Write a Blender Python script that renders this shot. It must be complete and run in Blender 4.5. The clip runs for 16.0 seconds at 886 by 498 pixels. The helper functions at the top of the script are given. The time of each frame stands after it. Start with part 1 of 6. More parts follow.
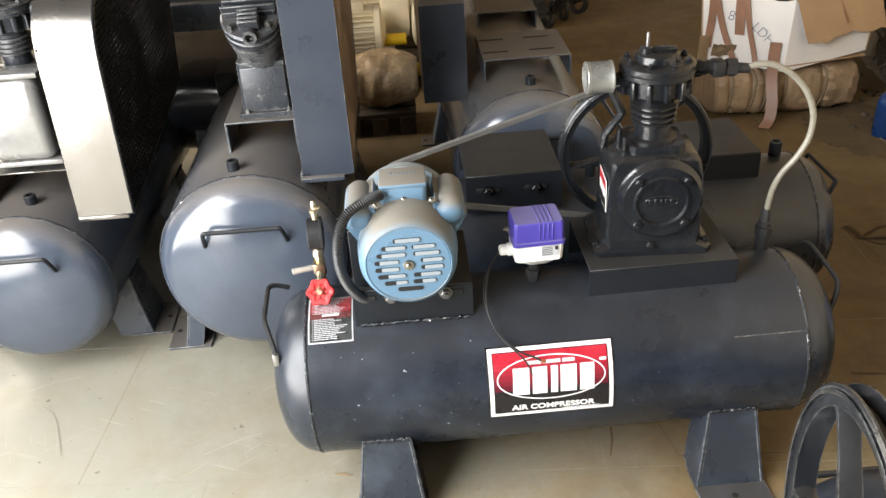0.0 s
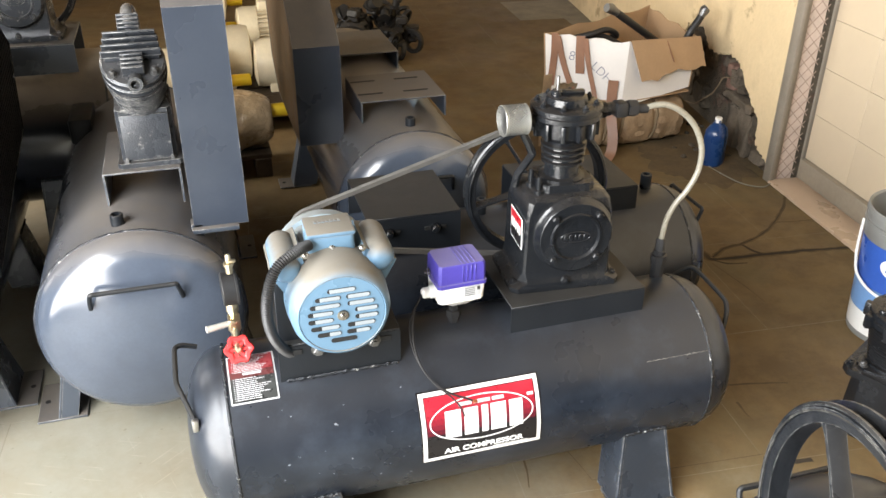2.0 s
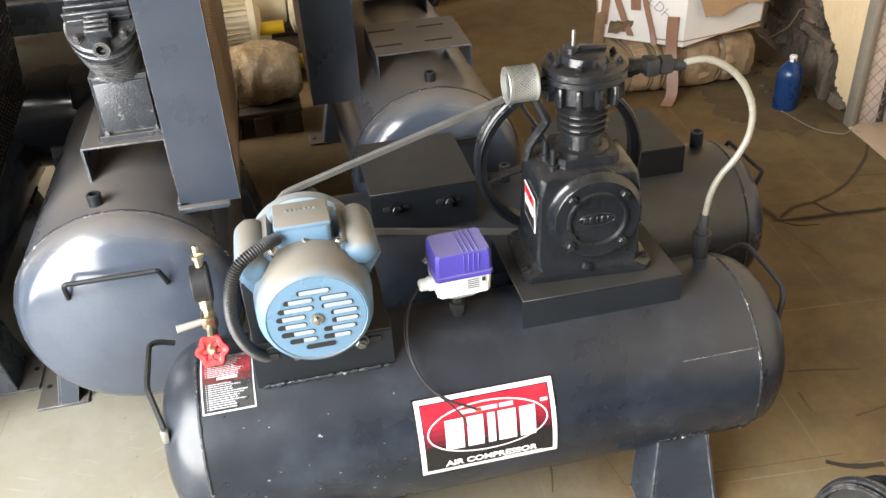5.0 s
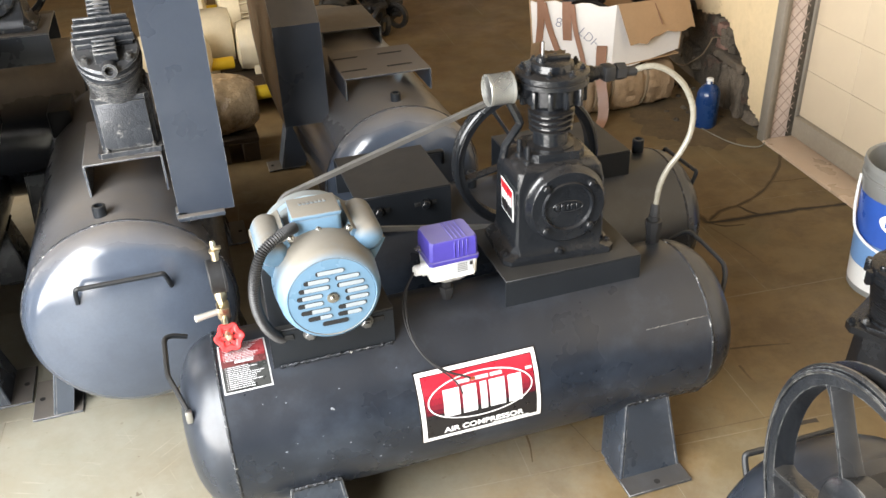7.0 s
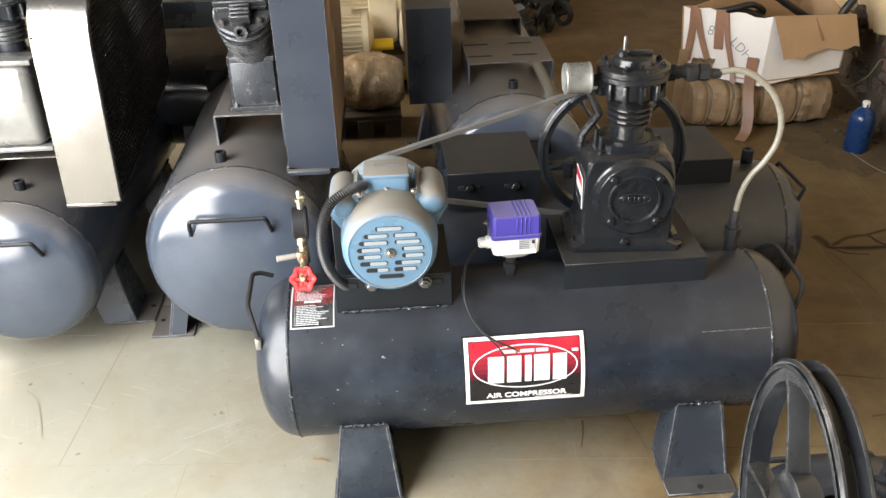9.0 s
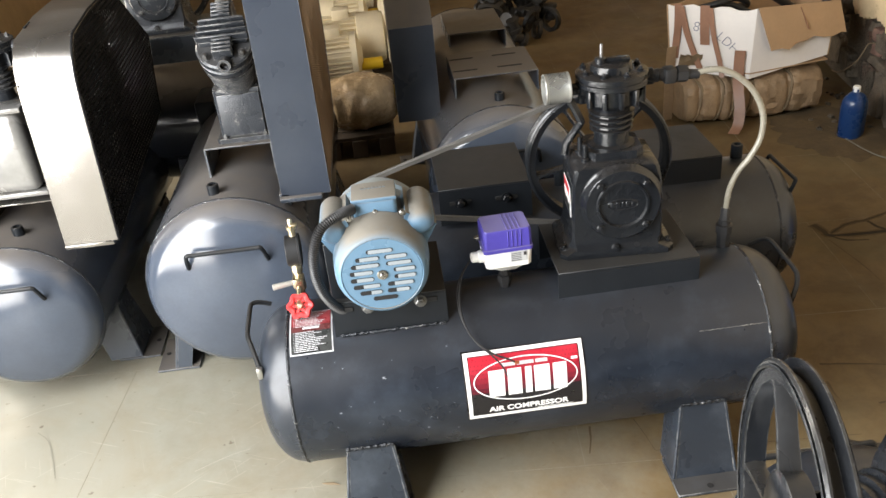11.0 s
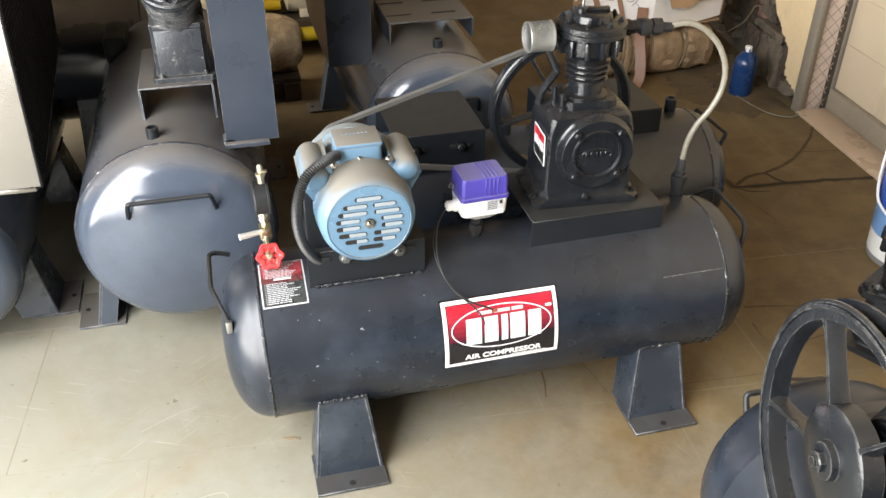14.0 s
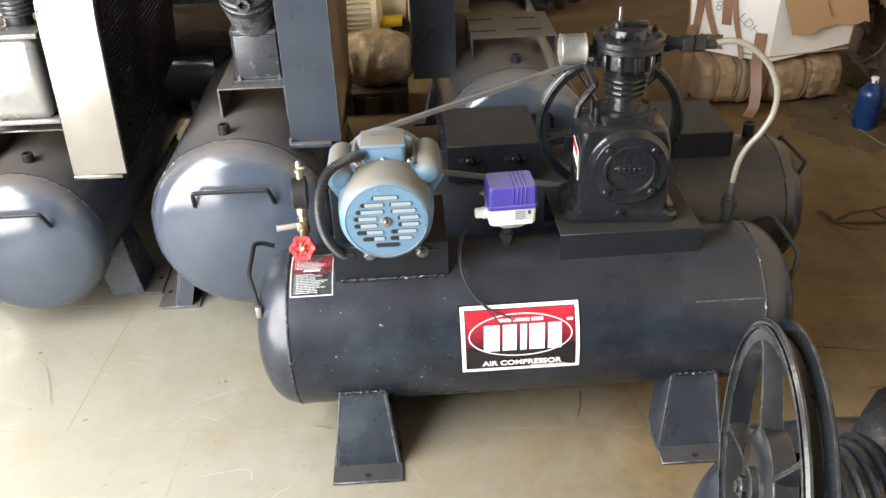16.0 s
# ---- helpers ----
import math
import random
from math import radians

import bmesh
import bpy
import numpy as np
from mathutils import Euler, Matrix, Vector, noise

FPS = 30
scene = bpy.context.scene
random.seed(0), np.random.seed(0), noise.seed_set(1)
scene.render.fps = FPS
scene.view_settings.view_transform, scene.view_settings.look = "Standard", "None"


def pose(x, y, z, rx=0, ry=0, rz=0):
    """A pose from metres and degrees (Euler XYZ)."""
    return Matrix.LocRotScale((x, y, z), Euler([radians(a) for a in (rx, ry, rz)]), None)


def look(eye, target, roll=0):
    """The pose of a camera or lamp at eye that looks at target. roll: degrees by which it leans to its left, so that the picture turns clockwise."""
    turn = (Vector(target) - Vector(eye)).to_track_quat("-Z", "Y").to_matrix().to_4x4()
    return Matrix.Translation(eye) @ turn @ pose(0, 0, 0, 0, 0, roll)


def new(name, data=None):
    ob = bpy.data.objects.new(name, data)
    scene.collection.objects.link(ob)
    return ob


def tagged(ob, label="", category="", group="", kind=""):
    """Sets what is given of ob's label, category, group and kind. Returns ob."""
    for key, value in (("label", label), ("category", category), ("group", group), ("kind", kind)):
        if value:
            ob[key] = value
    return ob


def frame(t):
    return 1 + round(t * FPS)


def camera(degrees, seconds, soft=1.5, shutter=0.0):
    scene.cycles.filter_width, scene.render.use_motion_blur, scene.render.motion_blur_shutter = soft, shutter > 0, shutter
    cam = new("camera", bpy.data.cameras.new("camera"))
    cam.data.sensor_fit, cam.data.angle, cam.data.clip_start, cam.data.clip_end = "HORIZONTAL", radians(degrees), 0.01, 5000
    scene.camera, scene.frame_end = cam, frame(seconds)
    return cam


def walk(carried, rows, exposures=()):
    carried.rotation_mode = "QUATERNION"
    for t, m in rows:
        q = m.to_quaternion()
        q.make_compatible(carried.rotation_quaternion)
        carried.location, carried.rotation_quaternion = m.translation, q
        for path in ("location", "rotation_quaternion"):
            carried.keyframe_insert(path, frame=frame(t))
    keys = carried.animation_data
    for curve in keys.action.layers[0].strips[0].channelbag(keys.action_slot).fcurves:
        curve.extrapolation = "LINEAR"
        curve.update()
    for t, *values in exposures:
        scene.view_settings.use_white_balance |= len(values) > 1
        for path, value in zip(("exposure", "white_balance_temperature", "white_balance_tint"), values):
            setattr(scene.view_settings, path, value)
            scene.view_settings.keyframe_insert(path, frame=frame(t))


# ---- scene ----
cam = camera(54.4, 16.0)
METRES, EYE, TILT, LEAN, TURN = 1.85, 1.35, -27.0, 0.0, 0.0
PATH = [
    (0, (-0.006, -1.483, 1.555), (0.048, 0.23, 0.525), -3.8),
    (0.5, (-0.056, -1.474, 1.582), (0.066, 0.257, 0.588), -3.0),
    (1, (-0.105, -1.449, 1.576), (0.153, 0.283, 0.61), -2.6),
    (1.5, (-0.181, -1.438, 1.577), (0.223, 0.263, 0.605), -1.5),
    (2, (-0.241, -1.42, 1.574), (0.254, 0.256, 0.601), 0.3),
    (2.5, (-0.25, -1.394, 1.569), (0.248, 0.274, 0.585), 0.3),
    (3, (-0.216, -1.366, 1.561), (0.252, 0.289, 0.54), -0.6),
    (3.5, (-0.126, -1.262, 1.557), (0.267, 0.38, 0.485), -1.2),
    (3.7, (-0.1, -1.216, 1.552), (0.262, 0.417, 0.455), -1.2),
    (5.8, (-0.013, -1.2, 1.531), (0.274, 0.452, 0.442), -3.9),
    (6, (-0.036, -1.23, 1.541), (0.288, 0.425, 0.465), -3.3),
    (6.5, (-0.12, -1.307, 1.561), (0.299, 0.353, 0.526), -3.2),
    (7, (-0.215, -1.391, 1.553), (0.275, 0.258, 0.532), -2.4),
    (7.5, (-0.241, -1.449, 1.554), (0.294, 0.173, 0.512), -0.5),
    (8, (-0.206, -1.493, 1.576), (0.274, 0.149, 0.541), 0.4),
    (8.5, (-0.077, -1.516, 1.562), (0.189, 0.19, 0.552), -0.2),
    (9, (-0.008, -1.56, 1.547), (0.09, 0.165, 0.539), -1.6),
    (9.5, (0.021, -1.579, 1.558), (0.058, 0.157, 0.566), -4.5),
    (10, (0.041, -1.579, 1.559), (0.097, 0.167, 0.585), -5.7),
    (12.3, (-0.046, -1.548, 1.574), (0.096, 0.175, 0.569), -4.6),
    (12.5, (-0.09, -1.549, 1.572), (0.093, 0.174, 0.574), -4.8),
    (13, (-0.191, -1.526, 1.571), (0.112, 0.166, 0.549), -3.9),
    (13.5, (-0.26, -1.512, 1.566), (0.118, 0.139, 0.501), -1.5),
    (14, (-0.257, -1.499, 1.56), (0.16, 0.12, 0.463), 0.2),
    (14.5, (-0.206, -1.526, 1.57), (0.175, 0.11, 0.484), 1.0),
    (15, (-0.069, -1.567, 1.563), (0.131, 0.131, 0.526), 0.4),
    (15.5, (0.025, -1.589, 1.544), (0.129, 0.122, 0.513), -1.0),
    (16, (0.033, -1.599, 1.536), (0.091, 0.107, 0.493), -2.1),
]
# the camera opens up a little whenever it turns towards the dim side
EXPOSURES = [(0.0, 1.46), (0.7, 1.56), (1.5, 1.76), (3.0, 1.8), (3.7, 1.82), (5.8, 1.84), (7.0, 1.84), (8.0, 1.72), (9.0, 1.54), (10.0, 1.44), (12.3, 1.51), (13.0, 1.56), (14.0, 1.55), (15.0, 1.52), (16.0, 1.5)]
walk(cam, [(t, look(eye, target, roll)) for t, eye, target, roll in PATH], EXPOSURES)

# ---- world, daylight through the shutter opening, exposure ----
world = bpy.data.worlds.new("sky")
scene.world = world
world.use_nodes = True
sky = world.node_tree.nodes.new("ShaderNodeTexSky")
sky.sky_type, sky.sun_disc = "NISHITA", False
sky.sun_elevation, sky.sun_rotation = radians(66.6), radians(262)
world.node_tree.links.new(sky.outputs[0], world.node_tree.nodes["Background"].inputs[0])
world.node_tree.nodes["Background"].inputs[1].default_value = 0.08
sun = new("sun", bpy.data.lights.new("sun", "SUN"))
sun.data.energy, sun.data.angle, sun.data.color = 4.5, radians(0.5), (1.0, 0.95, 0.87)
sun.matrix_world = look((-5.5, -1.2, 13.0), (0, 0, 0))


def area(name, eye, target, w, h, watts, color=(1, 1, 1)):
    ob = new(name, bpy.data.lights.new(name, "AREA"))
    ob.data.shape, ob.data.size, ob.data.size_y = "RECTANGLE", w, h
    ob.data.energy, ob.data.color = watts, color
    ob.matrix_world = look(eye, target)
    return ob


# the open shutter across the corner of the hall
area("doorway_sky", (-1.735, -1.342, 2.25), (-0.745, -1.202, 2.15), 2.7, 1.10, 84, (0.965, 0.985, 1.0))
area("doorway_yard", (-1.735, -1.342, 0.88), (-0.745, -1.202, 0.88), 2.7, 1.40, 68, (1.0, 0.970, 0.93))
# fill lamp in an added, unseen opening, to brighten the back of the hall
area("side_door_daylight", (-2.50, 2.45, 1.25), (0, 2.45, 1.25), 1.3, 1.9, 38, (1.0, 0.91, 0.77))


# ---- materials ----
def mat(name, color, rough=0.5, metal=0.0, vary=0.15, scale=4.0, fine=60.0, bump=0.1, stain=None, stain_at=0.62, stain_scale=2.0, stain_soft=0.08,
        dust=None, dust_amount=0.5, coat=0.0, rough_vary=0.12, bump_dist=0.002, stretch=None, piece=0.0, in_world=False, stain2=None, stain2_at=0.6, stain2_scale=0.8, shine=0.5, dust_low=0.25, wave=0.0, wave_scale=11.0, worn=0.0, worn_color=(0.34, 0.33, 0.31), worn_width=0.0025):
    """Paint, metal, stone or cloth: a colour that wanders at two sizes, with fine relief, stains and settled dust."""
    m = bpy.data.materials.new(name)
    m.use_nodes = True
    nt = m.node_tree
    b = nt.nodes["Principled BSDF"]
    n = nt.nodes.new
    link = nt.links.new
    tc = n("ShaderNodeTexCoord")
    vec = tc.outputs["Object"]
    if in_world:
        vec = n("ShaderNodeNewGeometry").outputs["Position"]
    if stretch:
        mp = n("ShaderNodeMapping")
        mp.inputs["Scale"].default_value = stretch
        link(vec, mp.inputs[0])
        vec = mp.outputs[0]

    def noise_tex(s, detail, rough_=0.6):
        t = n("ShaderNodeTexNoise")
        t.inputs["Scale"].default_value, t.inputs["Detail"].default_value, t.inputs["Roughness"].default_value = s, detail, rough_
        link(vec, t.inputs["Vector"])
        return t.outputs[0]

    def ramp(src, lo, hi, a=0.0, c=1.0):
        r = n("ShaderNodeMapRange")
        r.inputs[1].default_value, r.inputs[2].default_value, r.inputs[3].default_value, r.inputs[4].default_value = lo, hi, a, c
        link(src, r.inputs[0])
        return r.outputs[0]

    def mix(f, a, c):
        x = n("ShaderNodeMix")
        x.data_type = "RGBA"
        for sock, val in ((x.inputs[0], f), (x.inputs[6], a), (x.inputs[7], c)):
            if isinstance(val, bpy.types.NodeSocket):
                link(val, sock)
            else:
                sock.default_value = val
        return x.outputs[2]

    big, small = noise_tex(scale, 4), noise_tex(fine, 3)
    dark = tuple(v * (1 - vary) for v in color) + (1,)
    lite = tuple(min(1, v * (1 + vary)) for v in color) + (1,)
    col = mix(ramp(big, 0.3, 0.7), dark, lite)
    col = mix(ramp(small, 0.35, 0.75, 0, 0.35), col, tuple(v * (1 - 1.6 * vary) if vary < 0.5 else v * 0.3 for v in color) + (1,))
    if piece:
        oi = n("ShaderNodeObjectInfo")
        col = mix(ramp(oi.outputs["Random"], 0, 1, 0, piece), col, tuple(v * 0.62 for v in color) + (1,))
    rgh = ramp(big, 0.3, 0.7, max(0.03, rough - rough_vary), min(1, rough + rough_vary))
    if stain:
        f = ramp(noise_tex(stain_scale, 7, 0.7), stain_at, stain_at + stain_soft)
        col = mix(f, col, tuple(stain) + (1,))
    if stain2:
        f = ramp(noise_tex(stain2_scale, 6, 0.65), stain2_at, stain2_at + 0.22, 0, 0.8)
        col = mix(f, col, tuple(stain2) + (1,))
    if dust:
        geo = n("ShaderNodeNewGeometry")
        sep = n("ShaderNodeSeparateXYZ")
        link(geo.outputs["Normal"], sep.inputs[0])
        up = ramp(sep.outputs[2], dust_low, dust_low + 0.75, 0, dust_amount)
        mul = n("ShaderNodeMath")
        mul.operation = "MULTIPLY"
        link(up, mul.inputs[0])
        link(ramp(noise_tex(7.0, 5, 0.7), 0.2, 0.7, 0.45, 1.0), mul.inputs[1])
        col = mix(mul.outputs[0], col, tuple(dust) + (1,))
        ad = n("ShaderNodeMath")
        ad.operation = "ADD"
        ad.use_clamp = True
        mu2 = n("ShaderNodeMath")
        mu2.operation = "MULTIPLY"
        mu2.inputs[1].default_value = 0.5
        link(mul.outputs[0], mu2.inputs[0])
        link(rgh, ad.inputs[0])
        link(mu2.outputs[0], ad.inputs[1])
        rgh = ad.outputs[0]
    if worn:
        # paint rubbed through along the edges, in broken runs
        bev = n("ShaderNodeBevel")
        bev.samples = 4
        bev.inputs["Radius"].default_value = worn_width
        dot = n("ShaderNodeVectorMath")
        dot.operation = "DOT_PRODUCT"
        link(bev.outputs[0], dot.inputs[0])
        link(n("ShaderNodeNewGeometry").outputs["Normal"], dot.inputs[1])
        run = n("ShaderNodeMath")
        run.operation = "MULTIPLY"
        link(ramp(dot.outputs["Value"], 0.99, 0.90, 0, worn), run.inputs[0])
        link(ramp(noise_tex(38.0, 4, 0.7), 0.40, 0.58), run.inputs[1])
        col = mix(run.outputs[0], col, tuple(worn_color) + (1,))
    link(col, b.inputs["Base Color"])
    link(rgh, b.inputs["Roughness"])
    b.inputs["Metallic"].default_value = metal
    b.inputs["Specular IOR Level"].default_value = shine
    b.inputs["Coat Weight"].default_value = coat
    if bump:
        bp = n("ShaderNodeBump")
        bp.inputs["Strength"].default_value, bp.inputs["Distance"].default_value = bump, bump_dist
        link(small, bp.inputs["Height"])
        last = bp.outputs[0]
        if wave:
            b2 = n("ShaderNodeBump")
            b2.inputs["Strength"].default_value, b2.inputs["Distance"].default_value = wave, 0.01
            link(noise_tex(wave_scale, 3, 0.55), b2.inputs["Height"])
            link(last, b2.inputs["Normal"])
            last = b2.outputs[0]
        link(last, b.inputs["Normal"])
        b.inputs["Coat Roughness"].default_value = 0.16
        link(last, b.inputs["Coat Normal"])
    return m


def stone(name):
    """Polished greenish beige floor stone: drifting tone, brown blotches, specks, pale scratches and trodden-in dirt
    with painted dimming.
    """
    m = bpy.data.materials.new(name)
    m.use_nodes = True
    nt = m.node_tree
    b = nt.nodes["Principled BSDF"]
    n, link = nt.nodes.new, nt.links.new
    pos = n("ShaderNodeNewGeometry").outputs["Position"]

    def field(scale, detail, rough=0.6, stretch=None, turn=0.0, warp=0.0):
        vec = pos
        if stretch:
            mp = n("ShaderNodeMapping")
            mp.inputs["Rotation"].default_value = (0, 0, radians(turn))
            link(pos, mp.inputs[0])
            m2 = n("ShaderNodeMapping")
            m2.inputs["Scale"].default_value = stretch
            link(mp.outputs[0], m2.inputs[0])
            vec = m2.outputs[0]
        t = n("ShaderNodeTexNoise")
        t.inputs["Scale"].default_value, t.inputs["Detail"].default_value, t.inputs["Roughness"].default_value = scale, detail, rough
        t.inputs["Distortion"].default_value = warp
        link(vec, t.inputs["Vector"])
        return t.outputs[0]

    def ramp(src, lo, hi, a=0.0, c=1.0):
        r = n("ShaderNodeMapRange")
        for i, v in enumerate((lo, hi, a, c)):
            r.inputs[i + 1].default_value = v
        link(src, r.inputs[0])
        return r.outputs[0]

    def times(a, c):
        x = n("ShaderNodeMath")
        x.operation = "MULTIPLY"
        link(a, x.inputs[0])
        link(c, x.inputs[1])
        return x.outputs[0]

    def mix(f, a, c):
        x = n("ShaderNodeMix")
        x.data_type = "RGBA"
        link(f, x.inputs[0])
        for sock, val in ((x.inputs[6], a), (x.inputs[7], c)):
            if isinstance(val, tuple):
                sock.default_value = val + (1,)
            else:
                link(val, sock)
        return x.outputs[2]

    tone = field(1.7, 6, 0.62, warp=0.6)
    col = mix(ramp(tone, 0.36, 0.64), (0.246, 0.248, 0.207), (0.290, 0.276, 0.224))
    col = mix(ramp(field(6.5, 7, 0.7, (1, 0.55, 1), -8), 0.48, 0.70, 0, 0.42), col, (0.265, 0.240, 0.180))
    col = mix(ramp(field(1.15, 6, 0.68, warp=1.2), 0.52, 0.66, 0, 0.42), col, (0.250, 0.210, 0.140))
    col = mix(ramp(field(3.3, 7, 0.72, warp=0.4), 0.52, 0.70, 0, 0.45), col, (0.235, 0.240, 0.190))
    oi = n("ShaderNodeObjectInfo")
    col = mix(ramp(oi.outputs["Random"], 0, 1, 0, 0.05), col, (0.30, 0.285, 0.215))
    # pale scuffs and scratches, each only in some places
    for turn, s_, at in ((24, 9, 0.665), (-38, 8, 0.67), (72, 7, 0.675)):
        line = ramp(field(s_, 2, 0.5, (0.55, 16, 1), turn), at, at + 0.03)
        col = mix(times(line, ramp(field(1.9, 3), 0.50, 0.66, 0, 0.4)), col, (0.50, 0.47, 0.40))
    # dark specks and trodden drips
    col = mix(ramp(field(16, 3, 0.55), 0.715, 0.75, 0, 0.75), col, (0.10, 0.075, 0.05))
    col = mix(ramp(field(42, 2, 0.5), 0.70, 0.76, 0, 0.5), col, (0.13, 0.10, 0.065))
    # brown dirt towards the hall's inner end; also paints the light's falloff
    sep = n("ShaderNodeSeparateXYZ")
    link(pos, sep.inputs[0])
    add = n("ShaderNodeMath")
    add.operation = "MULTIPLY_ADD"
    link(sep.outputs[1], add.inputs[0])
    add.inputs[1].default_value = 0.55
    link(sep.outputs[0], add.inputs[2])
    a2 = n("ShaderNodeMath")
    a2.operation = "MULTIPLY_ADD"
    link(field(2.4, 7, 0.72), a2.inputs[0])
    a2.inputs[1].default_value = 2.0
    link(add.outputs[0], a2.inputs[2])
    dirt_and_dim = ramp(a2.outputs[0], 0.45, 1.85, 0, 0.96)
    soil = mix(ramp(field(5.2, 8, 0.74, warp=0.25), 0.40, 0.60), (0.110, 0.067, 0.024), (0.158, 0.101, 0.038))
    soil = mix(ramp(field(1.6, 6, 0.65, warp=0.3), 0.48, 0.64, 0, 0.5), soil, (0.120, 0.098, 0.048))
    col = mix(dirt_and_dim, col, soil)
    link(col, b.inputs["Base Color"])
    ad = n("ShaderNodeMath")
    ad.operation = "MULTIPLY_ADD"
    link(dirt_and_dim, ad.inputs[0])
    ad.inputs[1].default_value = 0.28
    link(ramp(field(3.2, 6, 0.7), 0.3, 0.7, 0.30, 0.62), ad.inputs[2])
    link(ad.outputs[0], b.inputs["Roughness"])
    bp = n("ShaderNodeBump")
    bp.inputs["Strength"].default_value, bp.inputs["Distance"].default_value = 0.16, 0.002
    link(field(30, 4, 0.6), bp.inputs["Height"])
    link(bp.outputs[0], b.inputs["Normal"])
    return m


DUST = (0.150, 0.128, 0.098)
TANK = mat("slate_paint", (0.0115, 0.0152, 0.0225), 0.29, 0, 0.18, 5, 140, 0.03, dust=DUST, dust_amount=0.09, stain=(0.034, 0.043, 0.059), stain_at=0.48, stain_scale=6, stain_soft=0.34, rough_vary=0.07, wave=0.05, wave_scale=7.0)
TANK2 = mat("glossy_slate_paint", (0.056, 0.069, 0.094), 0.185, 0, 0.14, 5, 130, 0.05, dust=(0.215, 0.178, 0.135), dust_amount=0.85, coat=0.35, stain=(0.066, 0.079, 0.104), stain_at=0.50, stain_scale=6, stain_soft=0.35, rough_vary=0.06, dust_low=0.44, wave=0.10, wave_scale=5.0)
CHIP = mat("pale_paint_chip", (0.20, 0.215, 0.24), 0.5, 0, 0.2, 40, 200, 0)
LEG = mat("scuffed_leg_paint", (0.022, 0.028, 0.038), 0.30, 0, 0.15, 6, 120, 0.08, stain=(0.050, 0.060, 0.076), stain_at=0.50, stain_scale=9, stain_soft=0.25, dust=(0.10, 0.082, 0.060), dust_amount=0.6, dust_low=0.5, worn=0.8)
PLATE = mat("slate_plate_paint", (0.042, 0.051, 0.066), 0.30, 0, 0.12, 6, 120, 0.12, dust=(0.20, 0.165, 0.125), dust_amount=0.60, worn=0.9)
TANK3 = mat("dust_covered_slate_paint", (0.018, 0.021, 0.027), 0.15, 0, 0.14, 5, 130, 0.05, dust=(0.30, 0.245, 0.180), dust_amount=1.0, dust_low=0.30, coat=0.2)
GUARD = mat("slate_guard_paint", (0.026, 0.033, 0.047), 0.30, 0, 0.10, 4, 120, 0.10, dust=(0.20, 0.165, 0.125), dust_amount=0.60, stain=(0.046, 0.054, 0.068), stain_at=0.50, stain_scale=3.2, stain_soft=0.4, rough_vary=0.06, worn=0.7)
DARKPLATE = mat("dark_plate_paint", (0.012, 0.014, 0.017), 0.36, 0, 0.15, 6, 120, 0.12, dust=DUST, dust_amount=0.17, shine=0.22)
CAST = mat("cast_iron_paint", (0.0095, 0.0108, 0.0130), 0.22, 0, 0.25, 9, 120, 0.42, dust=(0.13, 0.10, 0.07), dust_amount=0.09, bump_dist=0.002)
CAST2 = mat("grey_cast_paint", (0.036, 0.040, 0.047), 0.25, 0.2, 0.25, 9, 240, 0.45, dust=DUST, dust_amount=0.25, bump_dist=0.0025, stain=(0.34, 0.33, 0.31), stain_at=0.60, stain_scale=34, stain_soft=0.10, worn=0.9)
WHEEL = mat("worn_wheel_paint", (0.0125, 0.0140, 0.0165), 0.22, 0.1, 0.3, 8, 90, 0.45, dust=(0.13, 0.115, 0.095), dust_amount=0.22, stain=(0.032, 0.033, 0.036), stain_at=0.58, stain_scale=14, stain_soft=0.2, bump_dist=0.0012, worn=0.8, worn_color=(0.15, 0.148, 0.14))
PALLET = mat("old_dark_timber", (0.055, 0.036, 0.021), 0.8, 0, 0.35, 5, 60, 0.4)
SILVER = mat("bare_metal_sheet", (0.29, 0.275, 0.255), 0.22, 0.85, 0.10, 3, 90, 0.05, dust=DUST, dust_amount=0.3, wave=0.05, wave_scale=6.0)
COVER = mat("silver_paint", (0.28, 0.276, 0.265), 0.24, 0.40, 0.2, 6, 40, 0.25, stain=(0.20, 0.19, 0.175), stain_at=0.54, stain_scale=9)
STEEL = mat("bright_steel", (0.50, 0.49, 0.47), 0.30, 1.0, 0.1, 20, 200, 0.1)
DULL = mat("dull_steel", (0.20, 0.20, 0.20), 0.42, 0.9, 0.2, 20, 200, 0.2)
WELD = mat("weld_bead", (0.022, 0.025, 0.030), 0.20, 0.3, 0.45, 60, 260, 1.0, bump_dist=0.003, stain=(0.55, 0.54, 0.52), stain_at=0.60, stain_scale=70, stain_soft=0.06)
BLUE = mat("pale_blue_enamel", (0.100, 0.180, 0.262), 0.33, 0, 0.07, 7, 150, 0.10, dust=(0.160, 0.146, 0.122), dust_amount=1.35, dust_low=0.14)
BLUEGREY = mat("grey_blue_casting", (0.21, 0.27, 0.31), 0.45, 0, 0.12, 8, 150, 0.3, dust=(0.150, 0.132, 0.105), dust_amount=0.9)
BLACK = mat("black_rubber", (0.012, 0.012, 0.013), 0.5, 0, 0.2, 12, 90, 0.2)
VOID = mat("black_inside", (0.006, 0.006, 0.006), 0.8, 0, 0.1, 12, 60, 0)
FANPALE = mat("pale_fan_plastic", (0.24, 0.27, 0.29), 0.5, 0, 0.05, 12, 90, 0)
BELT = mat("dusty_rubber_belt", (0.10, 0.095, 0.088), 0.7, 0, 0.2, 20, 200, 0.4)
BRASS = mat("brass", (0.62, 0.53, 0.37), 0.36, 1.0, 0.15, 25, 150, 0.1)
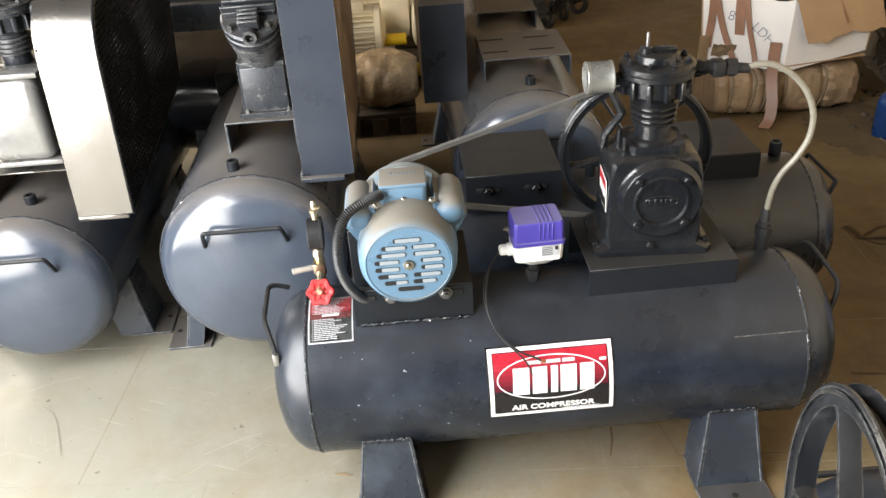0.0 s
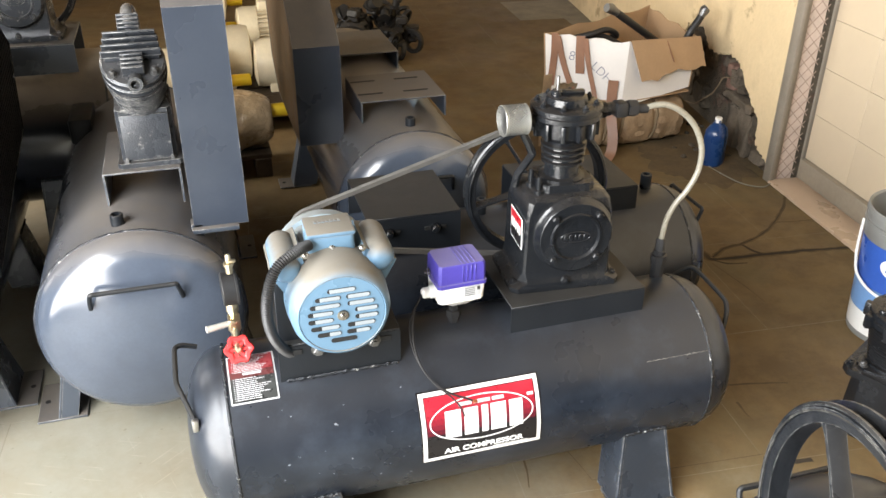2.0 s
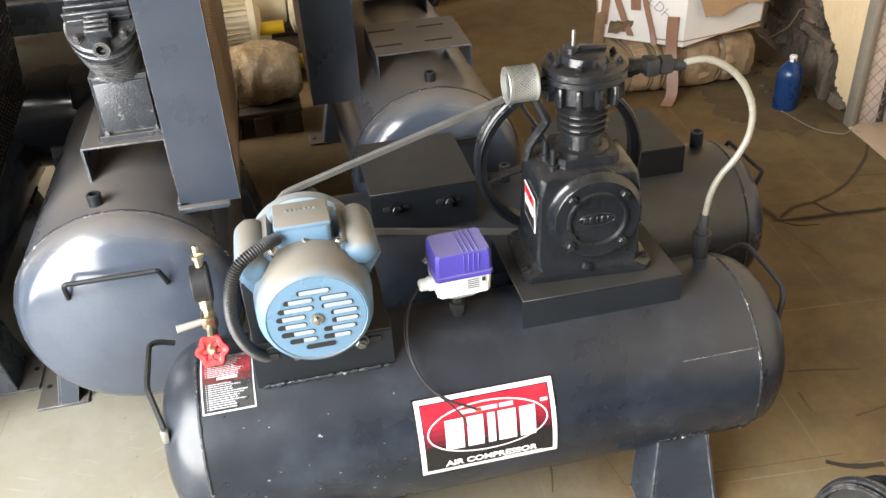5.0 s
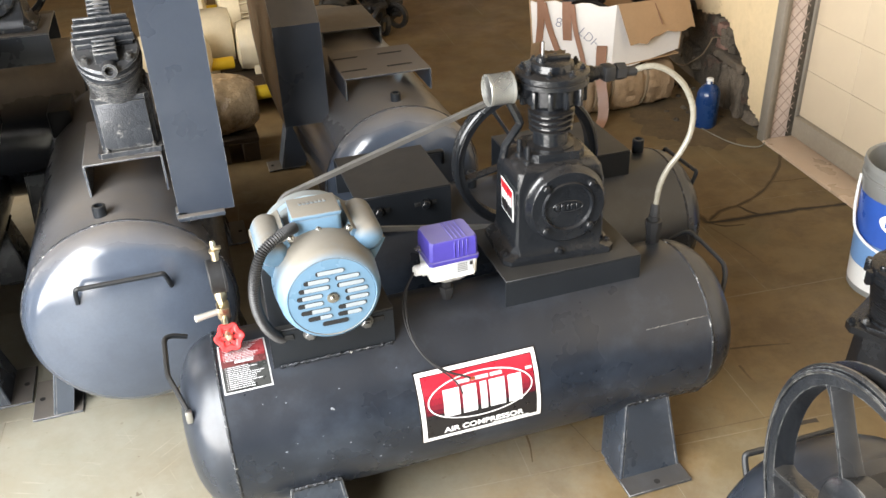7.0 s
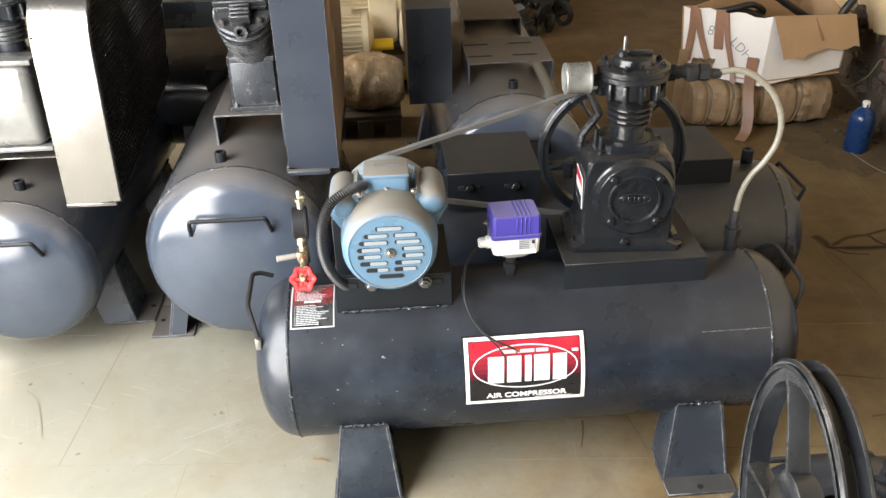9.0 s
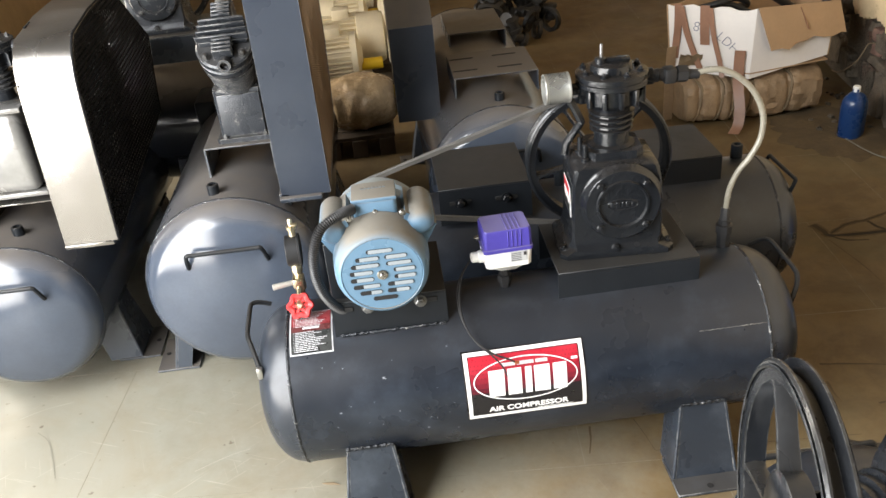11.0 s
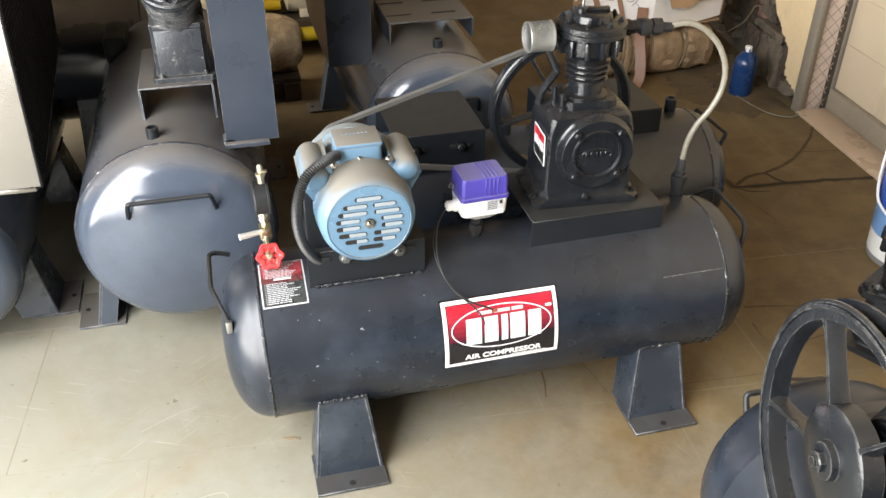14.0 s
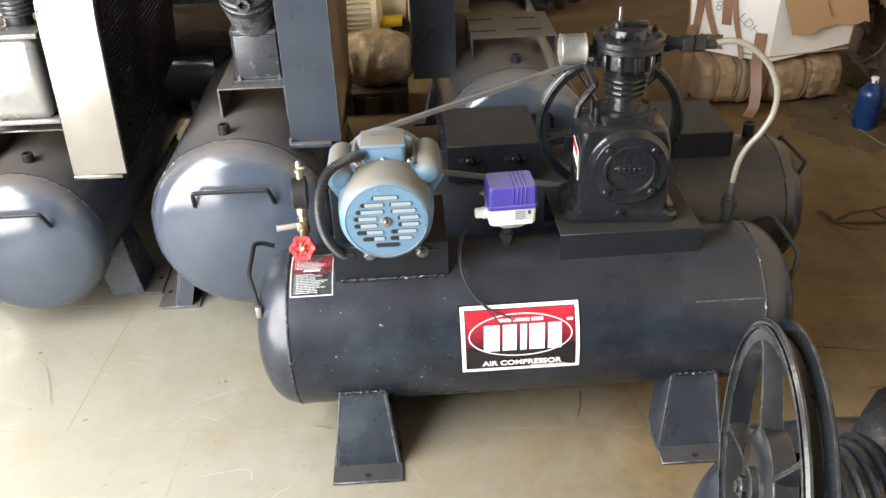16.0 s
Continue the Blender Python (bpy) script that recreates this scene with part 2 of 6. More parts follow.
NICKEL = mat("dull_nickel_plate", (0.62, 0.58, 0.52), 0.40, 0.5, 0.12, 25, 150, 0.1)
RED = mat("red_plastic", (0.62, 0.035, 0.035), 0.38, 0, 0.12, 18, 120, 0.1)
PURPLE = mat("violet_plastic", (0.060, 0.046, 0.31), 0.42, 0, 0.12, 9, 120, 0.1, dust=(0.19, 0.17, 0.26), dust_amount=0.8)
WHITE = mat("white_plastic", (0.78, 0.77, 0.74), 0.4, 0, 0.05, 9, 90, 0.05)
LABELGREY = mat("pale_grey_print", (0.50, 0.51, 0.52), 0.5, 0, 0.1, 40, 200, 0)
HOSE = mat("grey_white_hose", (0.22, 0.205, 0.165), 0.25, 0, 0.12, 15, 120, 0.15)
PERF = mat("cream_perforated_tin", (0.44, 0.44, 0.41), 0.34, 0.75, 0.08, 12, 90, 0.1)
STICKRED = mat("red_print", (0.36, 0.012, 0.020), 0.35, 0, 0.14, 30, 300, 0)
STICKBLK = mat("black_print", (0.012, 0.011, 0.012), 0.32, 0, 0.1, 30, 200, 0)
STICKMAROON = mat("maroon_print", (0.14, 0.012, 0.014), 0.35, 0, 0.2, 30, 300, 0)
FADERED = mat("faded_red_print", (0.20, 0.030, 0.034), 0.3, 0, 0.2, 30, 300, 0)
FADEMAROON = mat("faded_maroon_print", (0.10, 0.030, 0.030), 0.3, 0, 0.2, 30, 300, 0)
FADEBLK = mat("faded_black_print", (0.036, 0.038, 0.037), 0.3, 0, 0.2, 30, 200, 0)
STICKWHT = mat("white_print", (0.80, 0.80, 0.78), 0.4, 0, 0.04, 20, 100, 0)
COPPER = mat("copper_tip", (0.5, 0.16, 0.07), 0.4, 0.7, 0.1, 20, 100, 0)
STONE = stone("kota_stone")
GROUT = mat("dirty_grout", (0.25, 0.22, 0.165), 0.9, 0, 0.3, 6, 80, 0.3)
HAIRLINE = mat("brown_hairline_crack", (0.100, 0.068, 0.036), 0.95, 0, 0.4, 9, 60, 0.5)
CRACKDIRT = mat("dark_crack_dirt", (0.052, 0.035, 0.016), 0.95, 0, 0.4, 9, 60, 0.5)
CRACK = mat("dirt_filled_gap", (0.030, 0.022, 0.013), 0.95, 0, 0.4, 9, 60, 0.5)
PLASTER = mat("yellowed_limewash_plaster", (0.74, 0.575, 0.345), 0.85, 0, 0.10, 2.2, 40, 0.5, stain=(0.40, 0.29, 0.16), stain_at=0.585, stain_scale=4.5, bump_dist=0.005, stain2=(0.45, 0.34, 0.20), stain2_at=0.5, stain2_scale=2.0)
ROUGHWALL = mat("bare_dirty_masonry", (0.075, 0.06, 0.042), 0.95, 0, 0.5, 9, 45, 1.0, bump_dist=0.02, stain=(0.21, 0.16, 0.10), stain_at=0.60, stain_scale=6, stain2=(0.16, 0.07, 0.045), stain2_at=0.58, stain2_scale=7)
RUBBLE = mat("grey_broken_masonry", (0.125, 0.098, 0.070), 0.95, 0, 0.35, 10, 50, 0.9, bump_dist=0.012, stain=(0.09, 0.072, 0.052), stain_at=0.52, stain_scale=8, stain_soft=0.2)
BRICKRED = mat("old_red_brick", (0.20, 0.115, 0.085), 0.95, 0, 0.35, 12, 60, 0.8, bump_dist=0.006)
FARWALL = mat("dim_hall_wall", (0.42, 0.31, 0.185), 0.9, 0, 0.2, 1.1, 25, 0.3)
# for the unseen ceiling and walls, kept dark to hold back bounced light
CEIL = mat("dark_hall_paint", (0.080, 0.064, 0.045), 0.9, 0, 0.1, 1.0, 25, 0.2)
TILE = mat("cream_wall_tile", (0.60, 0.490, 0.345), 0.32, 0, 0.04, 2.0, 30, 0.03, piece=0.05, rough_vary=0.03)
PATTILE = mat("patterned_tile", (0.58, 0.47, 0.40), 0.35, 0, 0.12, 12, 60, 0.05)
PATLINE = mat("tile_pattern_line", (0.40, 0.30, 0.24), 0.4, 0, 0.2, 12, 60, 0.05)
SKIRT = mat("warm_grey_skirting", (0.34, 0.29, 0.22), 0.5, 0, 0.2, 5, 60, 0.15, stain=(0.2, 0.16, 0.11), stain_at=0.6, stain_scale=6)
FRAMEGREY = mat("grey_door_frame", (0.25, 0.215, 0.170), 0.5, 0, 0.15, 6, 60, 0.15)
TILEGROUT = mat("pale_tile_grout", (0.47, 0.375, 0.26), 0.8, 0, 0.12, 5, 50, 0.1)
LEDGE = mat("ochre_marble_sill", (0.62, 0.46, 0.32), 0.35, 0, 0.08, 4, 30, 0.05)
CARDWHITE = mat("white_coated_card", (0.74, 0.70, 0.66), 0.6, 0, 0.05, 5, 50, 0.08, stain=(0.52, 0.46, 0.4), stain_at=0.68, stain_scale=4)
PEN = mat("grey_blue_pen", (0.16, 0.17, 0.23), 0.6, 0, 0.1, 40, 200, 0)
CARD = mat("brown_corrugated_card", (0.36, 0.23, 0.125), 0.75, 0, 0.12, 4, 70, 0.2)
CORD = mat("khaki_cord", (0.20, 0.145, 0.085), 0.8, 0, 0.2, 20, 120, 0.3)
TAPE = mat("brown_strap", (0.25, 0.125, 0.072), 0.5, 0, 0.15, 8, 80, 0.2)
SACK = mat("brown_wrapped_sack", (0.30, 0.205, 0.120), 0.55, 0, 0.25, 9, 34, 0.7, bump_dist=0.008, stain=(0.17, 0.11, 0.06), stain_at=0.55, stain_scale=7, stain_soft=0.2)
WRAP = mat("dusty_plastic_wrap", (0.38, 0.27, 0.155), 0.24, 0, 0.3, 12, 60, 0.7, bump_dist=0.008)
CREAM = mat("cream_motor_enamel", (0.72, 0.63, 0.45), 0.45, 0, 0.1, 8, 90, 0.15, dust=DUST, dust_amount=0.4)
YELLOW = mat("yellow_plastic_cap", (0.72, 0.47, 0.02), 0.42, 0, 0.08, 10, 90, 0.05)
BOTTLE = mat("blue_plastic_bottle", (0.009, 0.040, 0.140), 0.32, 0, 0.15, 9, 70, 0.1)
BUCKET = mat("grey_bucket_plastic", (0.20, 0.20, 0.19), 0.4, 0, 0.12, 7, 70, 0.15)
BUCKETBLUE = mat("blue_bucket_print", (0.03, 0.09, 0.38), 0.35, 0, 0.1, 12, 90, 0.05)
BUCKETLITE = mat("pale_blue_bucket_print", (0.16, 0.30, 0.55), 0.4, 0, 0.1, 12, 90, 0.05)
ORANGE = mat("orange_print", (0.8, 0.28, 0.04), 0.4, 0, 0.05, 12, 90, 0)
RUST = mat("black_scrap_castings", (0.022, 0.020, 0.018), 0.55, 0.1, 0.4, 14, 90, 0.6)
MESHWIRE = mat("black_guard_wire", (0.009, 0.009, 0.010), 0.75, 0.0, 0.2, 14, 90, 0, shine=0.15)
MESHRUST = mat("brown_guard_wire", (0.17, 0.11, 0.06), 0.55, 0.3, 0.3, 14, 90, 0)
DIRT = mat("caked_brown_dirt", (0.108, 0.074, 0.036), 0.95, 0, 0.35, 6, 50, 0.6, bump_dist=0.004, in_world=True)
CONCRETE = mat("sunlit_yard", (0.40, 0.38, 0.34), 0.9, 0, 0.1, 1, 20, 0.1)


# ---- mesh helpers ----
def T(x, y, z):
    return Matrix.Translation((x, y, z))


def R(deg, ax):
    return Matrix.Rotation(radians(deg), 4, ax)


TOX, TOY, FROMY = R(90, "Y"), R(-90, "X"), R(90, "X")     # local z turned to +x, +y, -y
I4 = Matrix.Identity(4)


def finish(name, bm, material, angle=38):
    bmesh.ops.recalc_face_normals(bm, faces=bm.faces)
    me = bpy.data.meshes.new(name)
    bm.to_mesh(me)
    bm.free()
    for m in material if isinstance(material, (list, tuple)) else (material,):
        me.materials.append(m)
    me.polygons.foreach_set("use_smooth", [True] * len(me.polygons))
    me.set_sharp_from_angle(angle=radians(angle))
    return me


def part(name, bm, material, parent, label="", angle=38):
    ob = new(name, finish(name, bm, material, angle))
    ob.parent = parent
    if label:
        tagged(ob, label)
    return ob


def thing(name, x, y, z, label, category, group="", rz=0.0, kind=""):
    ob = new(name)
    ob.empty_display_size = 0.1
    ob.matrix_world = pose(x, y, z, 0, 0, rz)
    return tagged(ob, label, category, group, kind)


def B():
    return bmesh.new()


def box(bm, c, s, m=I4, bev=0.0, seg=2):
    r = bmesh.ops.create_cube(bm, size=1.0)
    vs = r["verts"]
    for v in vs:
        v.co = Vector((c[0] + v.co.x * s[0], c[1] + v.co.y * s[1], c[2] + v.co.z * s[2]))
    if bev:
        es = list({e for v in vs for e in v.link_edges})
        out = bmesh.ops.bevel(bm, geom=es, offset=bev, segments=seg, affect="EDGES", profile=0.5)
        vs = list(set(out["verts"]) | {v for v in vs if v.is_valid})
        vs = list({v for f in out["faces"] for v in f.verts} | {v for v in vs if v.is_valid})
    for v in vs:
        v.co = m @ v.co
    return bm


def lathe(bm, prof, m=I4, seg=32):
    """A turned form: prof holds (radius, height) from end to end; open radii are capped."""
    rings = []
    for r, h in prof:
        if r < 1e-5:
            rings.append([bm.verts.new(m @ Vector((0, 0, h)))])
        else:
            rings.append([bm.verts.new(m @ Vector((r * math.cos(2 * math.pi * k / seg), r * math.sin(2 * math.pi * k / seg), h))) for k in range(seg)])
    for a, b in zip(rings, rings[1:]):
        for k in range(seg):
            j = (k + 1) % seg
            if len(a) == 1 and len(b) == 1:
                continue
            if len(a) == 1:
                bm.faces.new((a[0], b[j], b[k]))
            elif len(b) == 1:
                bm.faces.new((a[k], a[j], b[0]))
            else:
                bm.faces.new((a[k], a[j], b[j], b[k]))
    for ring in (rings[0], rings[-1]):
        if len(ring) > 2:
            bm.faces.new(ring)
    return bm


def hoop(bm, prof, m=I4, seg=48):
    """A closed ring: prof is a closed outline of (radius, height)."""
    rings = [[bm.verts.new(m @ Vector((r * math.cos(2 * math.pi * k / seg), r * math.sin(2 * math.pi * k / seg), h))) for k in range(seg)] for r, h in prof]
    for a, b in zip(rings, rings[1:] + rings[:1]):
        for k in range(seg):
            j = (k + 1) % seg
            bm.faces.new((a[k], a[j], b[j], b[k]))
    return bm


def bead(bm, r, m, w=0.004, seg=72):
    """A slightly uneven weld bead round a tank."""
    rings = []
    for k in range(seg):
        a = 2 * math.pi * k / seg
        rr = r + 0.0006 * math.sin(k * 2.7) + 0.0005 * math.sin(k * 5.1)
        rings.append([bm.verts.new(m @ Vector(((rr + p[0] * w) * math.cos(a), (rr + p[0] * w) * math.sin(a), p[1] * w * 1.3))) for p in ((-0.6, -1), (0.25, -0.7), (0.6, 0), (0.25, 0.7), (-0.6, 1))])
    for k in range(seg):
        a, b = rings[k], rings[(k + 1) % seg]
        for i in range(4):
            bm.faces.new((a[i], b[i], b[i + 1], a[i + 1]))
    return bm


def smooth_path(pts, n=8):
    p = [Vector(q) for q in pts]
    p = [p[0] * 2 - p[1]] + p + [p[-1] * 2 - p[-2]]
    out = []
    for i in range(1, len(p) - 2):
        for k in range(n):
            t = k / n
            a, b, c, d = p[i - 1], p[i], p[i + 1], p[i + 2]
            out.append(0.5 * ((2 * b) + (c - a) * t + (2 * a - 5 * b + 4 * c - d) * t * t + (3 * b - a - 3 * c + d) * t ** 3))
    out.append(p[-2])
    return out


def tube(bm, pts, r, seg=10, m=I4, radii=None, caps=True):
    pts = [Vector(p) for p in pts]
    side = None
    rings = []
    for i, p in enumerate(pts):
        d = (pts[min(i + 1, len(pts) - 1)] - pts[max(i - 1, 0)]).normalized()
        if side is None:
            side = d.orthogonal().normalized()
        side = (side - d * side.dot(d)).normalized()
        up = d.cross(side)
        rr = radii[i] if radii else r
        rings.append([bm.verts.new(m @ (p + rr * (math.cos(2 * math.pi * k / seg) * side + math.sin(2 * math.pi * k / seg) * up))) for k in range(seg)])
    for a, b in zip(rings, rings[1:]):
        for k in range(seg):
            j = (k + 1) % seg
            bm.faces.new((a[k], a[j], b[j], b[k]))
    if caps:
        bm.faces.new(rings[0])
        bm.faces.new(rings[-1])
    return bm


def prism(bm, poly, h0, h1, m=I4, bev=0.0):
    """A flat outline (x, y) drawn out from h0 to h1."""
    a = [bm.verts.new(Vector((x, y, h0))) for x, y in poly]
    b = [bm.verts.new(Vector((x, y, h1))) for x, y in poly]
    fs = [bm.faces.new(a), bm.faces.new(b)]
    for k in range(len(poly)):
        j = (k + 1) % len(poly)
        fs.append(bm.faces.new((a[k], a[j], b[j], b[k])))
    vs = a + b
    if bev:
        es = list({e for f in fs for e in f.edges})
        out = bmesh.ops.bevel(bm, geom=es, offset=bev, segments=2, affect="EDGES", profile=0.5)
        vs = list({v for f in out["faces"] for v in f.verts} | {v for v in vs if v.is_valid})
    for v in vs:
        v.co = m @ v.co
    return bm


def loft(bm, rings, m=I4, caps=True):
    rs = [[bm.verts.new(m @ Vector(p)) for p in r] for r in rings]
    n = len(rs[0])
    for a, b in zip(rs, rs[1:]):
        for k in range(n):
            j = (k + 1) % n
            bm.faces.new((a[k], a[j], b[j], b[k]))
    if caps:
        bm.faces.new(rs[0])
        bm.faces.new(rs[-1])
    return bm


def octagon(cx, cy, hx, hy, ch, z):
    return [(cx + x, cy + y, z) for x, y in ((-hx + ch, -hy), (hx - ch, -hy), (hx, -hy + ch), (hx, hy - ch), (hx - ch, hy), (-hx + ch, hy), (-hx, hy - ch), (-hx, -hy + ch))]


def hexbolt(bm, m, r=0.008, h=0.006, washer=True):
    """A hex head on its washer, standing along local z."""
    if washer:
        lathe(bm, [(r * 1.35, 0), (r * 1.35, 0.002), (r * 0.9, 0.0022)], m, 14)
    lathe(bm, [(r, 0.002), (r, 0.002 + h * 0.85), (r * 0.86, 0.002 + h)], m, 6)
    lathe(bm, [(r * 0.5, 0.002 + h), (r * 0.5, h + 0.006)], m, 10)
    return bm


# ---- structure of the hall ----
def wall_box(name, c, s, material, label, category="wall"):
    bm = B()
    box(bm, c, s)
    return tagged(new(name, finish(name, bm, material)), label, category, "", "structure")


floor_bed = wall_box("floor", (0.0, 0.05, -0.0453), (5.5, 13.5, 0.09), GROUT, "greenish beige stone slab floor with dirty joints", "floor")
wall_box("ground", (-32.65, 0, -0.11), (60, 120, 0.1), CONCRETE, "pale sunlit concrete yard outside the shutter", "ground")
wall_box("ceiling", (-1.4, 0.05, 4.05), (8.2, 13.5, 0.1), CEIL, "plain dark hall ceiling, out of view", "ceiling")
# the gap in this wall is unseen, added for the back fill lamp
wall_w = thing("wall_west", -2.62, 0, 0, "plain dim plastered hall wall with an added, unseen opening", "wall", kind="structure")
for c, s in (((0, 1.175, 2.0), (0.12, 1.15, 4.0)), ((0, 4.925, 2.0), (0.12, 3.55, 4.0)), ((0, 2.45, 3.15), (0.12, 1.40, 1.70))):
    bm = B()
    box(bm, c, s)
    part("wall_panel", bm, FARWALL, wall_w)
wall_box("wall_north", (-1.4, 6.75, 2.0), (8.0, 0.1, 4.0), FARWALL, "dim brown back wall of the hall")
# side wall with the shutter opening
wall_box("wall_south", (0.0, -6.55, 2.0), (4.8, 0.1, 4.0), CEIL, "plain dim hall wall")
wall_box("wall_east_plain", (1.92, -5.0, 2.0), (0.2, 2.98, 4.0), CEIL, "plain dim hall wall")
shutter_wall = thing("wall_opening", -1.81, -1.554, 0, "plastered wall with a wide open shutter", "wall", kind="structure", rz=8)
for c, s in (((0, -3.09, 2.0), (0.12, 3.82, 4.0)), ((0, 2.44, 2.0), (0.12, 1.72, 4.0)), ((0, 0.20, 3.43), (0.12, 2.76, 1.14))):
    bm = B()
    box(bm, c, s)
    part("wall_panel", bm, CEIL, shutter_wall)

# east side: plaster pier, tiled doorway wall, sill
wall_e = thing("wall_east", 2.095, 1.515, 0, "yellowed limewashed plaster wall, broken away at its foot", "wall", kind="structure", rz=-9)
bm = B()
box(bm, (0.47, 2.65, 2.0), (0.86, 5.3, 4.0))
part("wall_core", bm, ROUGHWALL, wall_e)
rnd = random.Random(14)
bite = [(0.0, 0.078), (0.034, 0.086), (0.125, 0.112), (0.148, 0.227), (0.222, 0.267), (0.317, 0.327), (0.395, 0.398), (0.47, 0.412), (0.553, 0.405), (0.64, 0.372), (0.741, 0.372), (0.84, 0.45), (1.02, 0.43), (1.16, 0.30), (1.22, 0.0)]
edge = []
for (ya, za), (yb, zb_) in zip(bite, bite[1:]):
    n_ = max(2, int(math.hypot(yb - ya, zb_ - za) / 0.014))
    for k in range(n_):
        f = k / n_
        edge.append((ya + (yb - ya) * f + (rnd.uniform(-0.009, 0.009) if ya + k else 0), max(0.0, za + (zb_ - za) * f + rnd.uniform(-0.009, 0.009))))
edge.append((1.22, 0.0))
bm = B()
prism(bm, edge + [(5.3, 0.0), (5.3, 4.0), (0.0, 4.0)], 0.0, 0.038, Matrix(((0, 0, 1, 0), (1, 0, 0, 0), (0, 1, 0, 0), (0, 0, 0, 1))))
part("plaster", bm, PLASTER, wall_e, "yellowed limewash with worn, stained patches")
east = thing("wall_east_tiled", 2.265, 1.478, 0, "cream tiled wall above an ochre stone sill", "wall", kind="structure", rz=-5.5)
bm = B()
box(bm, (0.1, -2.5, 2.0), (0.2, 4.99, 4.0))
part("wall_core", bm, TILEGROUT, east)
bm = B()
box(bm, (-0.085, -2.5, 0.003), (0.17, 4.98, 0.018), bev=0.003)
part("sill", bm, LEDGE, east, "smooth ochre marble sill")
bm = B()
box(bm, (-0.016, -2.5, 0.056), (0.032, 4.98, 0.088), bev=0.004)
part("skirting", bm, SKIRT, east, "grey stone skirting")
tile_mesh = None
for i in range(16):
    for k in range(18):
        if tile_mesh is None:
            bm = B()
            box(bm, (0, 0, 0), (0.008, 0.2988, 0.1988), bev=0.0008, seg=1)
            tile_mesh = finish("wall_tile", bm, TILE)
        ob = new("wall_tile", tile_mesh)
        ob.parent = east
        ob.location = (-0.002, -0.155 - 0.3 * i, 0.200 + 0.20 * k)
# the patterned jamb between the plaster and the tiles
jamb = thing("door_jamb", 2.24, 1.50, 0, "patterned tile door jamb with a grey frame strip", "door jamb", kind="structure")
bm = B()
box(bm, (-0.045, 0.01, 2.0), (0.17, 0.03, 4.0))
part("jamb_face", bm, PATTILE, jamb)
bm = B()
for k in range(70):
    for x in (-0.0755, -0.0205):
        for s in (-1, 1):
            box(bm, (0, 0, 0), (0.0035, 0.003, 0.0775), T(x, -0.0055, 0.03 + 0.055 * k) @ R(45 * s, "Y"))
part("jamb_pattern", bm, PATLINE, jamb)
bm = B()
box(bm, (-0.135, -0.005, 2.0), (0.022, 0.05, 4.0), bev=0.004)
box(bm, (-0.112, 0.0, 2.0), (0.018, 0.036, 4.0), bev=0.003)
box(bm, (0.026, -0.003, 2.0), (0.034, 0.034, 4.0), bev=0.004)
part("frame_strip", bm, FRAMEGREY, jamb)


# ---- compressor parts ----
def tank_parts(parent, r, a0, a1, zc, head, material, m=I4, legs=(), foot=0.0, handles=True, leg_mat=None, leg_w=0.075, seams=True, handle_z=0.145, handle_r=0.0058, handle_w=0.098, handle_out=0.022, leg_deep=0.10, head1=0.0, knuckle=0.0, handle_y=0.0):
    """A welded air receiver along local x from seam a0 to seam a1, with dished heads, legs and lifting handles."""
    def dish(h):
        """Radius and height of a head, from its pole to its rim: a shallow crown, then a tighter knuckle."""
        if not knuckle:
            return [(r * 0.992 * math.sin(k / 20 * math.pi) ** 0.72 if k else 0.0, h * math.cos(k / 20 * math.pi)) for k in range(10)]
        rk = knuckle * r
        e, a = h - rk, r * 0.992 - rk
        c = (a * a + e * e) / (2 * e)
        big, half = c + rk, math.asin(a / c)
        out = [(big * math.sin(half * k / 8), h - big + big * math.cos(half * k / 8)) for k in range(8)]
        return out + [(a + rk * math.sin(half + (math.pi / 2 - half) * k / 10), rk * math.cos(half + (math.pi / 2 - half) * k / 10)) for k in range(10)]

    prof = [(q, a0 - h) for q, h in dish(head)] + [(r * 0.996, a0 - 0.001)]
    prof += [(r, a0), (r, a0 + 0.003), (r, a0 + 0.006), (r, a0 + (a1 - a0) * 0.5), (r, a1 - 0.006), (r, a1 - 0.003), (r, a1), (r * 0.996, a1 + 0.001)]
    prof += [(q, a1 + h) for q, h in reversed(dish(head1 or head))]
    bm = B()
    lathe(bm, prof, m @ T(0, 0, zc) @ TOX, 96)
    body = part("tank", bm, material, parent, "", 60)
    if seams:
        for a in (a0, a1):
            bm = B()
            bead(bm, r, m @ T(a, 0, zc) @ TOX, 0.0032, 110)
            part("weld_seam", bm, WELD, body)
    for a in legs:
        for s in (-1, 1):
            leg_part(parent, m, a, s, r, zc, leg_w, foot, leg_mat or material, leg_deep)
    if handles:
        for a, s in ((a0, -1), (a1, 1)):
            bm = B()
            e = a + s * head * (0.86 if knuckle else (1 - (handle_z / r) ** 2) ** 0.5)
            o = e + s * handle_out
            z = zc + handle_z
            w = handle_w
            tube(bm, smooth_path([(e - s * 0.004, -w - 0.006, z - 0.052), (o - s * 0.004, -w, z - 0.010), (o, -w + 0.006, z), (o, -w + 0.02, z), (o, 0, z), (o, w - 0.02, z), (o, w - 0.006, z), (o - s * 0.004, w, z - 0.010), (e - s * 0.004, w + 0.006, z - 0.052)], 5), handle_r, 8, m @ T(0, handle_y, 0))
            part("handle", bm, DARKPLATE, parent, "bent round-bar lifting handle")
    return body


